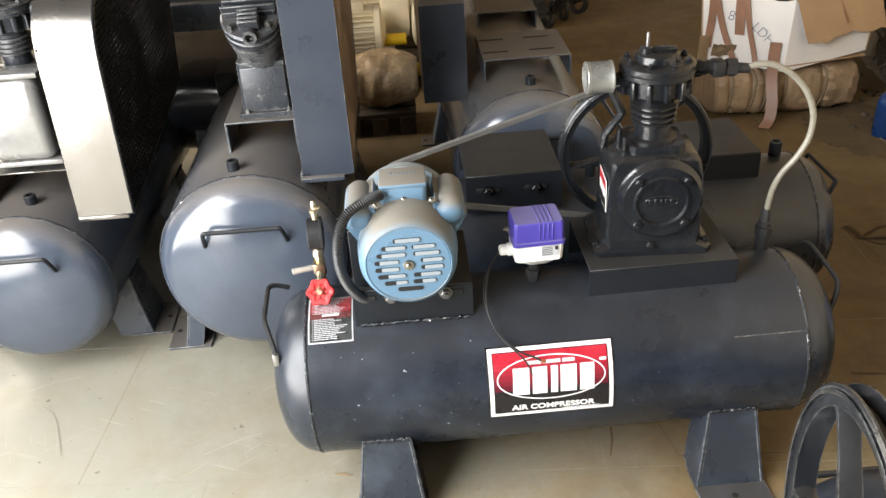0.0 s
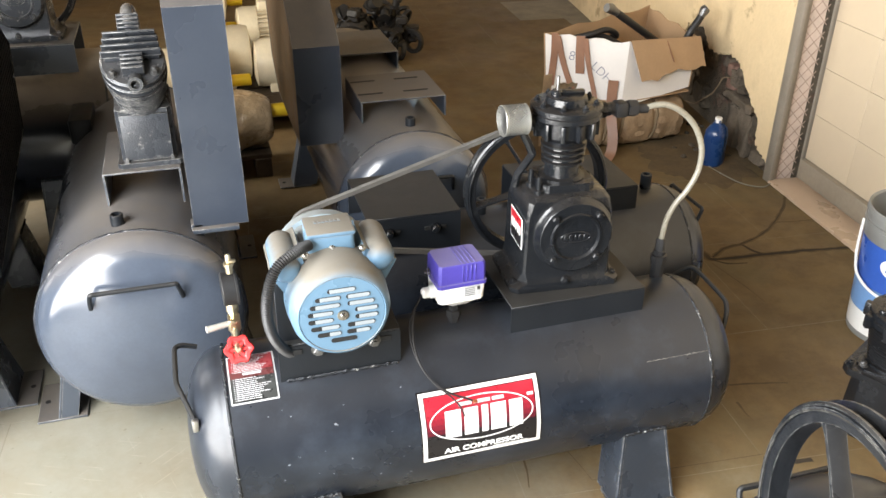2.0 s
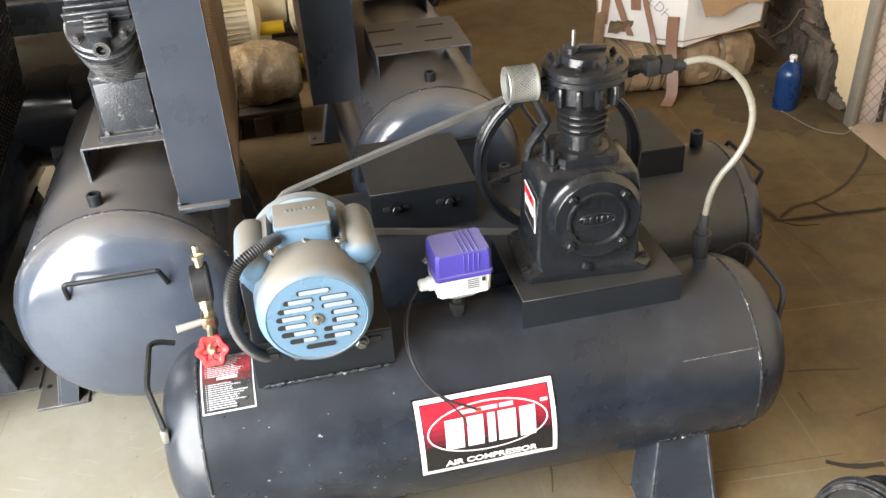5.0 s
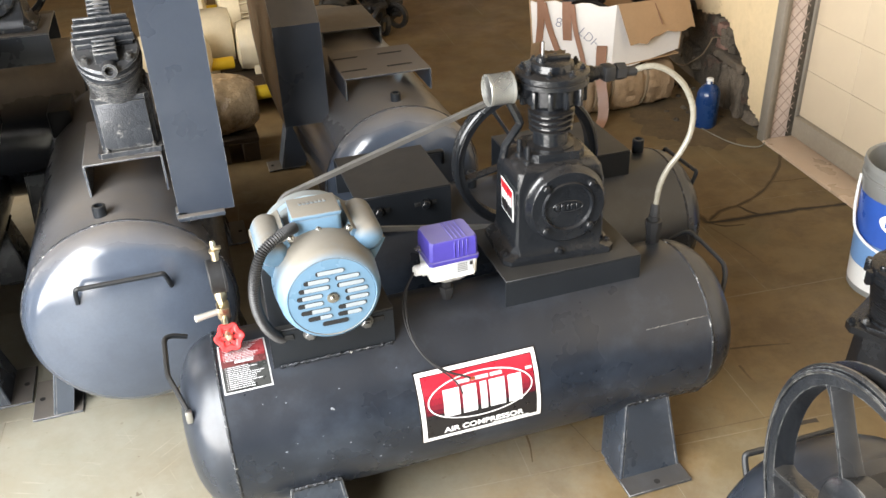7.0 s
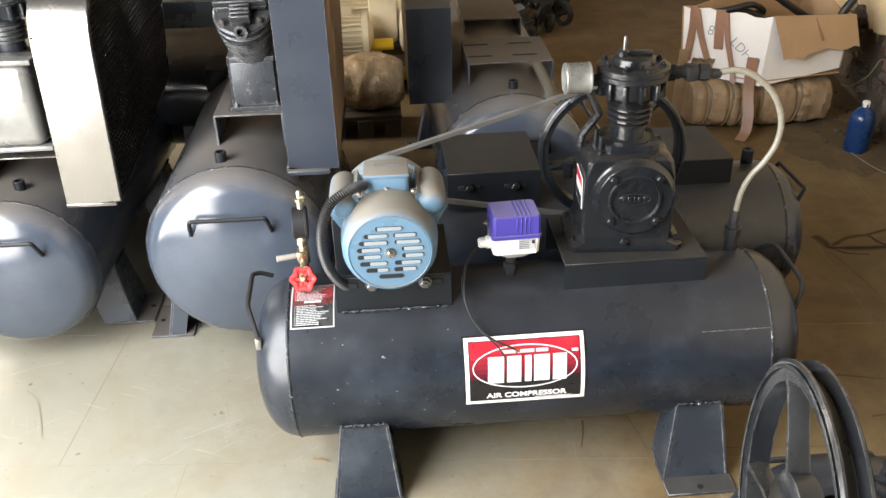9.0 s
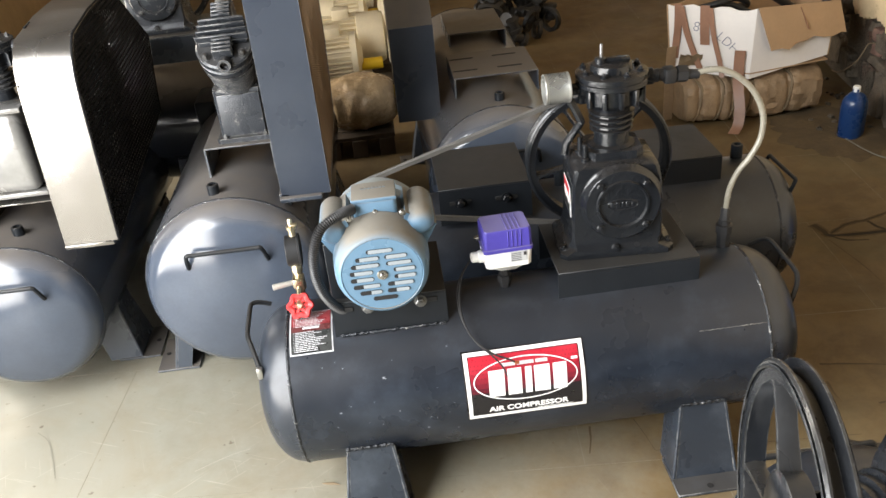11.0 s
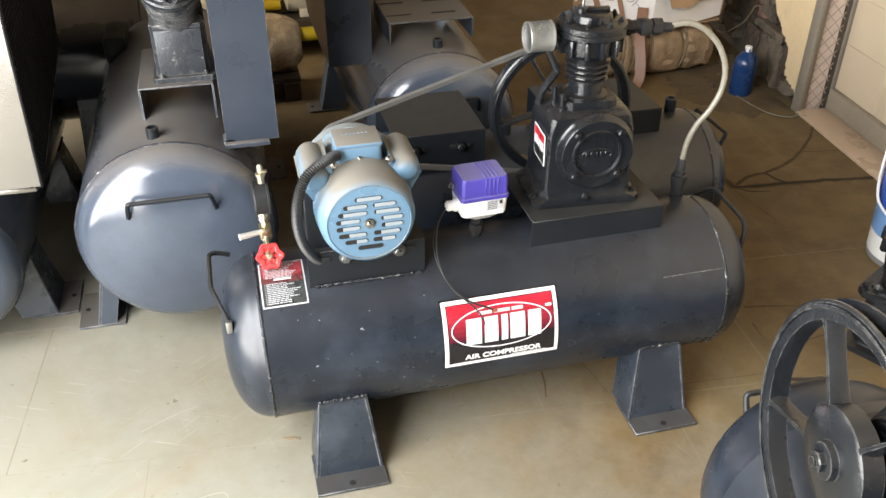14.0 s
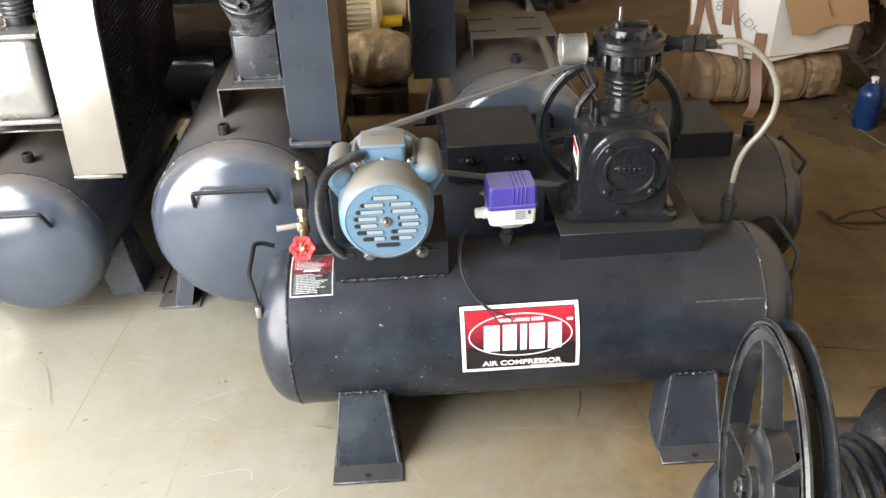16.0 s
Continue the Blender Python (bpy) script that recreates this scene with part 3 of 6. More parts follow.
def leg_part(parent, m, a, s, r, zc, w, foot, material, deep=0.10):
    """A folded plate leg: sloping face, two cheeks and a drilled foot plate."""
    bm = B()
    t = 0.004
    yt, zt = 0.90 * r, zc - 0.44 * r
    yb = foot - 0.055
    wt = w * 0.70

    def channel(w_, y, z, back):
        pts = [(-w_, y - deep), (-w_, y), (w_, y), (w_, y - deep), (w_ - t, y - deep), (w_ - t, y - t), (-w_ + t, y - t), (-w_ + t, y - deep)]
        return [(a + px, s * py, z - (back * deep / 0.10 if py < y - 0.5 * deep else 0.0)) for px, py in pts]

    loft(bm, [channel(w, yb, 0.006, 0.0), channel(wt, yt, zt, 0.055)], m)
    for sx in (-1, 1):
        tube(bm, [(a + sx * (w - 0.0032), s * (yb - 0.0032), 0.008), (a + sx * (wt - 0.0032), s * (yt - 0.0032), zt - 0.002)], 0.0044, 10, m)
    leg = part("leg", bm, material, parent)
    bm = B()
    box(bm, (a, s * (foot - 0.065), 0.005), (2 * w + 0.008, 0.13, 0.007), m, bev=0.0015, seg=1)
    part("foot_plate", bm, material, leg)
    bm = B()
    lathe(bm, [(0.0075, 0), (0.0075, 0.0012)], m @ T(a, s * (foot - 0.020), 0.0086), 14)
    part("bolt_hole", bm, VOID, leg)
    weld_line(leg, (a - wt, s * (yt + 0.003), zt + 0.004), (a + wt, s * (yt + 0.003), zt + 0.004), m, 0.0042, 22, "leg_weld")


def saddle(parent, x0, x1, y0, y1, ztop, zbot, material, m=I4, slots=(), name="base_channel", ends=False):
    """An inverted folded channel welded on a tank."""
    t = 0.005
    bm = B()
    box(bm, ((x0 + x1) / 2, (y0 + y1) / 2, ztop - t / 2), (x1 - x0, y1 - y0, t), m, bev=0.0015, seg=1)
    for y in (y0 + t / 2, y1 - t / 2):
        box(bm, ((x0 + x1) / 2, y, (ztop - t + zbot) / 2), (x1 - x0, t, ztop - t - zbot), m)
    if ends:
        for x in (x0 + t / 2, x1 - t / 2):
            box(bm, (x, (y0 + y1) / 2, (ztop - t + zbot) / 2), (t, y1 - y0 - 2 * t, ztop - t - zbot), m)
    ob = part(name, bm, material, parent)
    if slots:
        for sx, sy, sl, sw in slots:
            bm = B()
            c = min(sl, sw) * 0.45
            prism(bm, [(sx - sl / 2 + c, sy - sw / 2), (sx + sl / 2 - c, sy - sw / 2), (sx + sl / 2, sy - sw / 2 + c), (sx + sl / 2, sy + sw / 2 - c), (sx + sl / 2 - c, sy + sw / 2), (sx - sl / 2 + c, sy + sw / 2), (sx - sl / 2, sy + sw / 2 - c), (sx - sl / 2, sy - sw / 2 + c)], ztop + 0.0003, ztop + 0.0012, m)
            part("slot", bm, VOID, ob)
    return ob


def weld_line(parent, p0, p1, m=I4, r=0.0035, n=26, name="weld", material=None):
    bm = B()
    a, b = Vector(p0), Vector(p1)
    pts = [a.lerp(b, k / n) + Vector((0, 0, 0.0012 * math.sin(k * 2.9))) for k in range(n + 1)]
    tube(bm, pts, r, 6, m, [r * (1 + 0.35 * math.sin(k * 1.9)) for k in range(n + 1)])
    return part(name, bm, material or WELD, parent)


def plug(parent, x, y, z, m=I4, r=0.017, h=0.035, name="socket"):
    bm = B()
    hoop(bm, [(r, -0.02), (r, h - 0.002), (r - 0.002, h), (r * 0.62, h), (r * 0.6, h - 0.03), (r * 0.6, -0.02)], m @ T(x, y, z), 20)
    lathe(bm, [(r * 0.6, h - 0.012), (0, h - 0.012)], m @ T(x, y, z), 20)
    return part(name, bm, DARKPLATE, parent)


def flywheel(parent, m, r, width=0.034, spokes=5, material=CAST, bore=0.030, twist=0.0):
    """A spoked V-belt wheel; its axis is local z of m, its face at z = 0."""
    bm = B()
    w = width
    rim = 0.13 * r
    hoop(bm, [(r - rim, 0.003), (r - 0.004, 0.0), (r, 0.003), (r, 0.006), (r - 0.018, 0.35 * w), (r - 0.018, 0.65 * w), (r, w - 0.006), (r, w - 0.003), (r - 0.004, w), (r - rim, w - 0.003)], m, 72)
    hoop(bm, [(r - rim * 0.45, -0.002), (r - rim * 0.35, -0.003), (r - rim * 0.25, -0.002), (r - rim * 0.35, 0.001)], m, 64)
    wheel = part("flywheel", bm, material, parent)
    bm = B()
    lathe(bm, [(bore * 0.28, -0.012), (bore * 0.34, -0.010), (bore * 0.36, 0.0), (bore * 0.92, 0.0), (bore, 0.004), (bore, w * 0.9), (0.6 * bore, w + 0.006)], m, 36)
    part("hub", bm, material, wheel)
    bm = B()
    hexbolt(bm, m @ R(180, "X") @ T(0, 0, 0.008), bore * 0.2, 0.010)
    part("hub_bolt", bm, material, wheel)
    for k in range(spokes):
        bm = B()
        mm = m @ R(twist + 360 / spokes * k, "Z")
        t0 = 0.024 * r
        secs = []
        for f, tt, za, zb in ((0.0, 1.9, 0.06, 0.90), (0.12, 1.15, 0.10, 0.88), (0.5, 1.0, 0.14, 0.84), (0.86, 1.1, 0.12, 0.86), (1.0, 2.0, 0.08, 0.92)):
            rr = bore * 0.9 + (r - rim * 0.92 - bore * 0.9) * f
            secs.append([(rr, -t0 * tt * 0.5, za * w), (rr, t0 * tt * 0.5, za * w), (rr, t0 * tt, 0.5 * w), (rr, t0 * tt * 0.8, zb * w), (rr, -t0 * tt * 0.8, zb * w), (rr, -t0 * tt, 0.5 * w)])
        loft(bm, secs, mm)
        part("spoke", bm, material, wheel)
    return wheel


def pump_upright(parent, m, material=CAST, wheel=True, filt=True, head_top=True, emblem=True, sticker=False, wheel_r=0.18, cap=DULL):
    """A single-cylinder pump. Local origin: middle of its foot; -y: the round cover; z = 0 is the base plate's top."""
    bm = B()
    # foot flange and crankcase
    loft(bm, [octagon(0, 0.0, 0.130, 0.090, 0.015, 0.0), octagon(0, 0.0, 0.130, 0.090, 0.015, 0.012), octagon(0, 0.0, 0.112, 0.084, 0.02, 0.022),
              octagon(0, 0.0, 0.102, 0.080, 0.005, 0.045), octagon(0, 0.0, 0.099, 0.077, 0.005, 0.180), octagon(0, 0.0, 0.093, 0.074, 0.009, 0.214), octagon(0, 0.0, 0.086, 0.068, 0.018, 0.224),
              octagon(0, 0.0, 0.064, 0.058, 0.018, 0.228), octagon(0, 0.0, 0.062, 0.057, 0.017, 0.246)], m)
    case = part("crankcase", bm, material, parent)
    bm = B()
    lathe(bm, [(0.086, 0.0), (0.086, 0.010), (0.080, 0.016), (0.079, 0.024), (0.076, 0.027), (0.056, 0.027), (0.054, 0.031), (0.050, 0.031), (0.048, 0.024), (0.0, 0.024)], m @ T(0.008, -0.072, 0.137) @ Matrix.Scale(1.07, 4) @ FROMY, 56)
    cover = part("crank_cover", bm, material, case)
    for k in range(4):
        bm = B()
        a = radians(45 + 90 * k)
        hexbolt(bm, m @ T(0.008 + 0.071 * math.cos(a), -0.100, 0.137 + 0.071 * math.sin(a)) @ FROMY, 0.0085, 0.007)
        part("bolt", bm, material, cover)
    if emblem:
        bm = B()
        loop = [(0.034 * math.cos(q), 0.013 * math.sin(q)) for q in [2 * math.pi * k / 36 for k in range(36)]]
        tube(bm, [(0.008 + x, -0.0985, 0.137 + z) for x, z in loop] + [(0.008 + loop[0][0], -0.0985, 0.137)], 0.0014, 6, m)
        for k, w in enumerate((0.009, 0.008, 0.004, 0.009, 0.009)):
            x = -0.015 + 0.0115 * k
            box(bm, (x, -0.0985, 0.137), (w, 0.003, 0.013), m, bev=0.0008, seg=1)
        part("raised_emblem", bm, material, cover, "oval cast emblem of plain raised bars")
    for sx in (-1, 1):
        for y in (-0.062, 0.062):
            bm = B()
            hexbolt(bm, m @ T(sx * 0.119, y, 0.012), 0.009, 0.008)
            part("bolt", bm, material, case)
    bm = B()
    hexbolt(bm, m @ T(-0.004, -0.079, 0.022) @ FROMY, 0.010, 0.012)
    part("drain_plug", bm, material, case)
    for x, y in ((-0.066, -0.045), (-0.07, 0.0)):
        bm = B()
        lathe(bm, [(0.010, -0.02), (0.010, 0.012), (0.006, 0.014), (0.006, 0.042), (0.004, 0.044)], m @ T(x, y, 0.222), 12)
        part("stud", bm, material, case)
    # ribbed cylinder and head
    k_ = 0.754

    def up(z):
        return 0.222 + (z - 0.222) * k_

    bm = B()
    prof = [(0.052, 0.246), (0.052, 0.258), (0.039, 0.262), (0.037, 0.298)]
    for k in range(4):
        z = 0.300 + k * 0.0175
        prof += [(0.039, z), (0.0475 + 0.001 * k, z + 0.003), (0.0475 + 0.001 * k, z + 0.008), (0.040, z + 0.0115)]
    prof += [(0.042, 0.372), (0.055, 0.382), (0.0615, 0.392), (0.0615, 0.436), (0.068, 0.440), (0.074, 0.444)]
    lathe(bm, [(r_, up(z)) for r_, z in prof], m, 48)
    cyl = part("cylinder", bm, material, parent)
    for k in range(12):
        bm = B()
        box(bm, (0.066, 0, up(0.412)), (0.016, 0.011, 0.038), m @ R(30 * k + 8, "Z"), bev=0.003)
        part("head_rib", bm, material, cyl)
    bm = B()
    prof = [(0.074, 0.440), (0.078, 0.443), (0.078, 0.455), (0.075, 0.458), (0.075, 0.462), (0.078, 0.464), (0.078, 0.474), (0.074, 0.478), (0.046, 0.480), (0.043, 0.498), (0.040, 0.500), (0.0, 0.500)]
    lathe(bm, [(r_, up(z)) for r_, z in prof], m, 52)
    hd = part("cylinder_head", bm, material, parent)
    for k in range(8):
        bm = B()
        a = radians(45 * k + 20)
        hexbolt(bm, m @ T(0.063 * math.cos(a), 0.063 * math.sin(a), up(0.477)), 0.0065, 0.006)
        part("bolt", bm, material, hd)
    if head_top:
        z = up(0.500)
        bm = B()
        box(bm, (0.004, 0.004, z + 0.004), (0.072, 0.014, 0.010), m, bev=0.003)
        part("unloader_bar", bm, material, hd)
        bm = B()
        lathe(bm, [(0.012, z - 0.004), (0.012, z + 0.010), (0.009, z + 0.013)], m @ T(-0.024, 0.0, 0), 16)
        part("unloader", bm, material, hd)
        bm = B()
        lathe(bm, [(0.0036, z + 0.008), (0.0036, z + 0.040), (0.0026, z + 0.042)], m @ T(-0.022, 0.0, 0), 10)
        part("pin", bm, cap, hd)
    # intake and delivery
    bm = B()
    lathe(bm, [(0.020, 0.0), (0.020, 0.020), (0.013, 0.024), (0.013, 0.048)], m @ T(-0.050, -0.01, 0.382) @ R(180, "Z") @ TOX, 20)
    part("intake_port", bm, material, cyl)
    bm = B()
    lathe(bm, [(0.018, 0.0), (0.018, 0.034), (0.0145, 0.036), (0.0145, 0.045)], m @ T(0.055, 0.0, 0.392) @ TOX, 20)
    part("delivery_port", bm, material, cyl)
    if filt:
        air_filter(parent, m @ T(-0.094, -0.018, 0.391) @ R(180 + 4, "Z") @ TOX @ Matrix.Scale(0.84, 4))
        bm = B()
        tube(bm, [(-0.096, 0.02, 0.360), (-0.082, 0.02, 0.335), (-0.066, 0.018, 0.300), (-0.064, 0.018, 0.294), (-0.068, 0.017, 0.288), (-0.098, 0.012, 0.250), (-0.104, 0.012, 0.222)], 0.0095, 8, m)
        part("breather_pipe", bm, material, parent)
    if wheel:
        flywheel(parent, m @ T(0, 0.148, 0.139) @ TOY, wheel_r, 0.036, 5, material, 0.045, 22)
        bm = B()
        lathe(bm, [(0.05, 0.05), (0.05, 0.10), (0.02, 0.105), (0.02, 0.155)], m @ T(0, 0, 0.139) @ TOY, 28)
        part("shaft_boss", bm, material, case)
    if sticker:
        mm = m @ T(-0.1016, -0.014, 0.132) @ R(-90, "Z") @ R(1.3, "X")
        bm = B()
        box(bm, (0, -0.0006, 0), (0.084, 0.0012, 0.076), mm)
        s = part("crankcase_sticker", bm, STICKWHT, parent, "small red, white and black brand sticker")
        bm = B()
        box(bm, (0, -0.0014, 0.018), (0.077, 0.0008, 0.034), mm)
        part("red_field", bm, STICKRED, s)
        bm = B()
        box(bm, (0, -0.0014, -0.0175), (0.077, 0.0008, 0.035), mm)
        part("black_field", bm, STICKBLK, s)
        for k in range(5):
            bm = B()
            box(bm, (-0.028 + 0.014 * k, -0.0020, 0.004), (0.0082 if k != 2 else 0.0045, 0.0008, 0.022), mm)
            part("letter_bar", bm, STICKWHT, s)
    return case


def air_filter(parent, m):
    """A tin intake filter: perforated cylinder with rolled rims and a dished end plate."""
    bm = B()
    lathe(bm, [(0.012, -0.004), (0.037, 0.0), (0.0395, 0.0015), (0.0395, 0.005), (0.0388, 0.006), (0.0388, 0.061), (0.0396, 0.062), (0.0396, 0.065), (0.0388, 0.0660), (0.0380, 0.0655), (0.0376, 0.054)], m, 48)
    f = part("air_filter", bm, PERF, parent, "cream perforated tin air filter")
    bm = B()
    for i in range(12):
        for k in range(38):
            a = 2 * math.pi * (k + 0.5 * (i % 2)) / 38
            mm = m @ R(math.degrees(a), "Z") @ T(0.0389, 0, 0.0105 + 0.0041 * i) @ TOX
            lathe(bm, [(0.0015, 0), (0.0015, 0.0004)], mm, 6)
    b2 = B()
    lathe(b2, [(0.0374, 0.0565), (0.030, 0.0545), (0.022, 0.055), (0.020, 0.058), (0.0, 0.058)], m, 36)
    part("filter_end", b2, DULL, f, "dull grey recessed end plate")
    tagged(part("perforations", bm, VOID, f), kind="stuff")
    return f


TILT1 = R(-0.7, "Y") @ R(-0.45, "Z")     # the welded tank leans a trifle on its legs


def on_tank(r, zc, off=0.0):
    """Maps (x, arc metres up from the level of the axis on the -y side) to the tank's skin."""
    def f(x, s):
        a = s / r
        return TILT1 @ Vector((x, -(r + off) * math.cos(a), zc + (r + off) * math.sin(a)))
    return f


def skin_patch(bm, f, x0, x1, s0, s1, nx=2, ns=10, skew=0.0):
    g = [[bm.verts.new(f(x0 + (x1 - x0) * i / nx + skew * (s1 - s0) * k / ns, s0 + (s1 - s0) * k / ns)) for i in range(nx + 1)] for k in range(ns + 1)]
    for k in range(ns):
        for i in range(nx):
            bm.faces.new((g[k][i], g[k][i + 1], g[k + 1][i + 1], g[k + 1][i]))
    return bm


def skin_ring(bm, f, cx, cs, a, b, w, n=64):
    g = []
    for k in range(n):
        q = 2 * math.pi * k / n
        g.append([bm.verts.new(f(cx + (a + o) * math.cos(q), cs + (b + o) * math.sin(q))) for o in (0, w)])
    for k in range(n):
        j = (k + 1) % n
        bm.faces.new((g[k][0], g[j][0], g[j][1], g[k][1]))
    return bm


def skin_disc(bm, f, cx, cs, a, b, n=48, rings=6):
    prev = None
    c = bm.verts.new(f(cx, cs))
    for i in range(1, rings + 1):
        ring = [bm.verts.new(f(cx + a * i / rings * math.cos(2 * math.pi * k / n), cs + b * i / rings * math.sin(2 * math.pi * k / n))) for k in range(n)]
        for k in range(n):
            j = (k + 1) % n
            if prev is None:
                bm.faces.new((c, ring[k], ring[j]))
            else:
                bm.faces.new((prev[k], ring[k], ring[j], prev[j]))
        prev = ring
    return bm


# ---- the main compressor ----
C1 = thing("air_compressor", 0.0, 0.136, 0, "slate grey belt-driven air compressor with pale blue motor", "air compressor", "air compressors in the workshop")
ZC, RT = 0.284, 0.194
tank1 = tank_parts(C1, RT, -0.263, 0.820, ZC, 0.094, TANK, TILT1, handles=False, head1=0.108)
for a in (-0.115, 0.672):
    for side in (-1, 1):
        leg_part(C1, I4, a, side, RT, ZC, 0.079, 0.272, LEG)
    # added plate between front and back legs, blocks light under the tank
    bm = B()
    loft(bm, [[(a + q, -0.16, 0.004), (a + q, 0.16, 0.004), (a + q, 0.13, ZC - 0.12), (a + q, 0, ZC - 0.175), (a + q, -0.13, ZC - 0.12)] for q in (-0.003, 0.003)])
    part("leg_web", bm, TANK, C1)
for pts in ([(-0.322, 0.116, 0.440), (-0.352, 0.112, 0.452), (-0.367, 0.102, 0.454), (-0.369, 0.080, 0.452), (-0.369, 0.045, 0.447), (-0.369, 0.008, 0.442), (-0.367, -0.014, 0.438), (-0.358, -0.040, 0.426), (-0.345, -0.078, 0.410), (-0.338, -0.100, 0.398)],
            [(0.880, 0.120, 0.430), (0.912, 0.116, 0.446), (0.926, 0.104, 0.450), (0.930, 0.080, 0.448), (0.934, 0.030, 0.441), (0.937, -0.015, 0.434), (0.936, -0.034, 0.428), (0.925, -0.058, 0.414), (0.902, -0.085, 0.392)]):
    bm = B()
    tube(bm, smooth_path(pts, 5), 0.0058, 8)
    part("handle", bm, DARKPLATE, C1, "bent round-bar lifting handle")
weld_line(tank1, (0.66, -RT * 0.83, ZC + RT * 0.557), (0.815, -RT * 0.83, ZC + RT * 0.557), TILT1, r=0.0010, name="seam_stub", material=GUARD)
bm = B()
box(bm, (-0.338, -0.105, 0.398), (0.014, 0.012, 0.03), bev=0.003)
part("handle_weld", bm, STEEL, C1, "bright weld at the handle's foot")

# pump on its channel
saddle(C1, 0.357, 0.683, -0.069, 0.172, 0.537, 0.440, DARKPLATE)
weld_line(C1, (0.36, -0.072, 0.466), (0.68, -0.072, 0.466), r=0.0028, n=40)
pump_upright(C1, T(0.511, 0.062, 0.538) @ R(-4, "Z"), CAST, sticker=True)

# delivery hose and tank fitting
bm = B()
tube(bm, [(0.610, 0.060, 0.930), (0.640, 0.056, 0.928), (0.700, 0.050, 0.924)], 0.013, 12, I4, [0.014, 0.013, 0.010])
box(bm, (0.636, 0.056, 0.928), (0.028, 0.034, 0.034), bev=0.006)
lathe(bm, [(0.019, 0), (0.019, 0.022)], T(0.652, 0.055, 0.928) @ R(95, "Y"), 6)
part("hose_coupling", bm, BLACK, C1)
HP = smooth_path([(0.690, 0.050, 0.925), (0.720, 0.046, 0.932), (0.752, 0.044, 0.928), (0.790, 0.044, 0.906), (0.826, 0.044, 0.868), (0.850, 0.044, 0.815), (0.850, 0.044, 0.760), (0.830, 0.044, 0.715), (0.806, 0.050, 0.676), (0.792, 0.055, 0.632), (0.787, 0.058, 0.575)], 7)
bm = B()
tube(bm, HP, 0.0068, 12)
part("hose", bm, HOSE, C1, "pale braided delivery hose")
bm = B()
lathe(bm, [(0.016, -0.02), (0.016, 0.020), (0.0200, 0.022), (0.0200, 0.044), (0.0145, 0.046), (0.0145, 0.056), (0.0120, 0.058), (0.0110, 0.086), (0.009, 0.089)], T(0.787, 0.058, 0.494), 8)
part("tank_fitting", bm, BLACK, C1)

# motor on its slotted bracket
XM, ZM = -0.030, 0.646
saddle(C1, -0.157, 0.100, -0.086, 0.142, 0.545, 0.440, DARKPLATE, name="motor_bracket")
for x0, x1 in ((-0.132, -0.108), (0.046, 0.080)):
    bm = B()
    box(bm, ((x0 + x1) / 2, -0.0875, 0.526), (x1 - x0, 0.003, 0.012), bev=0.001, seg=1)
    part("bracket_slot", bm, VOID, C1)
bm = B()
box(bm, (-0.103, -0.066, 0.612), (0.098, 0.006, 0.144), bev=0.0015, seg=1)
part("mounting_plate", bm, DARKPLATE, C1)
weld_line(C1, (-0.145, -0.089, 0.459), (0.092, -0.089, 0.459), r=0.0036, n=34)
for x in (-0.075, 0.042):
    bm = B()
    hexbolt(bm, T(x, -0.088, 0.526) @ FROMY, 0.011, 0.010)
    part("bracket_bolt", bm, DULL, C1)

motor = part("motor", lathe(B(), [(0.090, 0.05), (0.096, 0.055), (0.096, 0.212), (0.1045, 0.214), (0.1045, 0.238), (0.088, 0.246), (0.05, 0.264), (0.03, 0.268)], T(XM, -0.136, ZM) @ TOY, 56), BLUEGREY, C1, "single-phase induction motor in pale blue enamel")
bm = B()
lathe(bm, [(0.102, 0.085), (0.1035, 0.082), (0.1035, 0.045), (0.099, -0.002), (0.093, -0.016), (0.088, -0.020), (0.086, -0.021), (0.0845, -0.019), (0.0835, -0.020), (0.0, -0.021)], T(XM, -0.136, ZM) @ TOY, 64)
cowl = part("fan_cover", bm, BLUE, motor, "pale blue slotted fan cover")
# cooling slots, two columns in mirrored rows
rows_ = [(0.0565, ((0, 0.056),)), (0.0405, ((-0.027, 0.050), (0.032, 0.048))), (0.0245, ((-0.033, 0.060), (0.037, 0.054))), (0.0085, ((-0.043, 0.050), (0.047, 0.046))),
         (-0.0080, ((-0.043, 0.050), (0.047, 0.046))), (-0.0245, ((-0.035, 0.058), (0.036, 0.056))), (-0.0405, ((-0.028, 0.048), (0.030, 0.048))), (-0.0565, ((0, 0.052),))]
for z, cols in rows_:
    for x, w in cols:
        bm = B()
        h = 0.0099
        pts = [(x + w / 2 * sx - h / 2 * sx + h / 2 * math.cos(q), z + h / 2 * math.sin(q)) for sx, qs in ((1, range(-3, 4)), (-1, range(3, 10))) for q in [k * math.pi / 6 for k in qs]]
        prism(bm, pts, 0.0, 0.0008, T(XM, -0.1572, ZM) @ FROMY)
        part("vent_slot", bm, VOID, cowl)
        # flat fill paints the pale fan as lit, cut back in the shaded lower slots
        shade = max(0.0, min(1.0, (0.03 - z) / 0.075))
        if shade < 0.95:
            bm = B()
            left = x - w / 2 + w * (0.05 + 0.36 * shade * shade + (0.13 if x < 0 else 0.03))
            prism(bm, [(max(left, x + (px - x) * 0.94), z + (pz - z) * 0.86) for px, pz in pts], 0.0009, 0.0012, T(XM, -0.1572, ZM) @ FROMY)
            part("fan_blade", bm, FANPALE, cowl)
bm = B()
lathe(bm, [(0.0115, 0), (0.0115, 0.0022), (0.009, 0.003)], T(XM, -0.157, ZM) @ FROMY, 24)
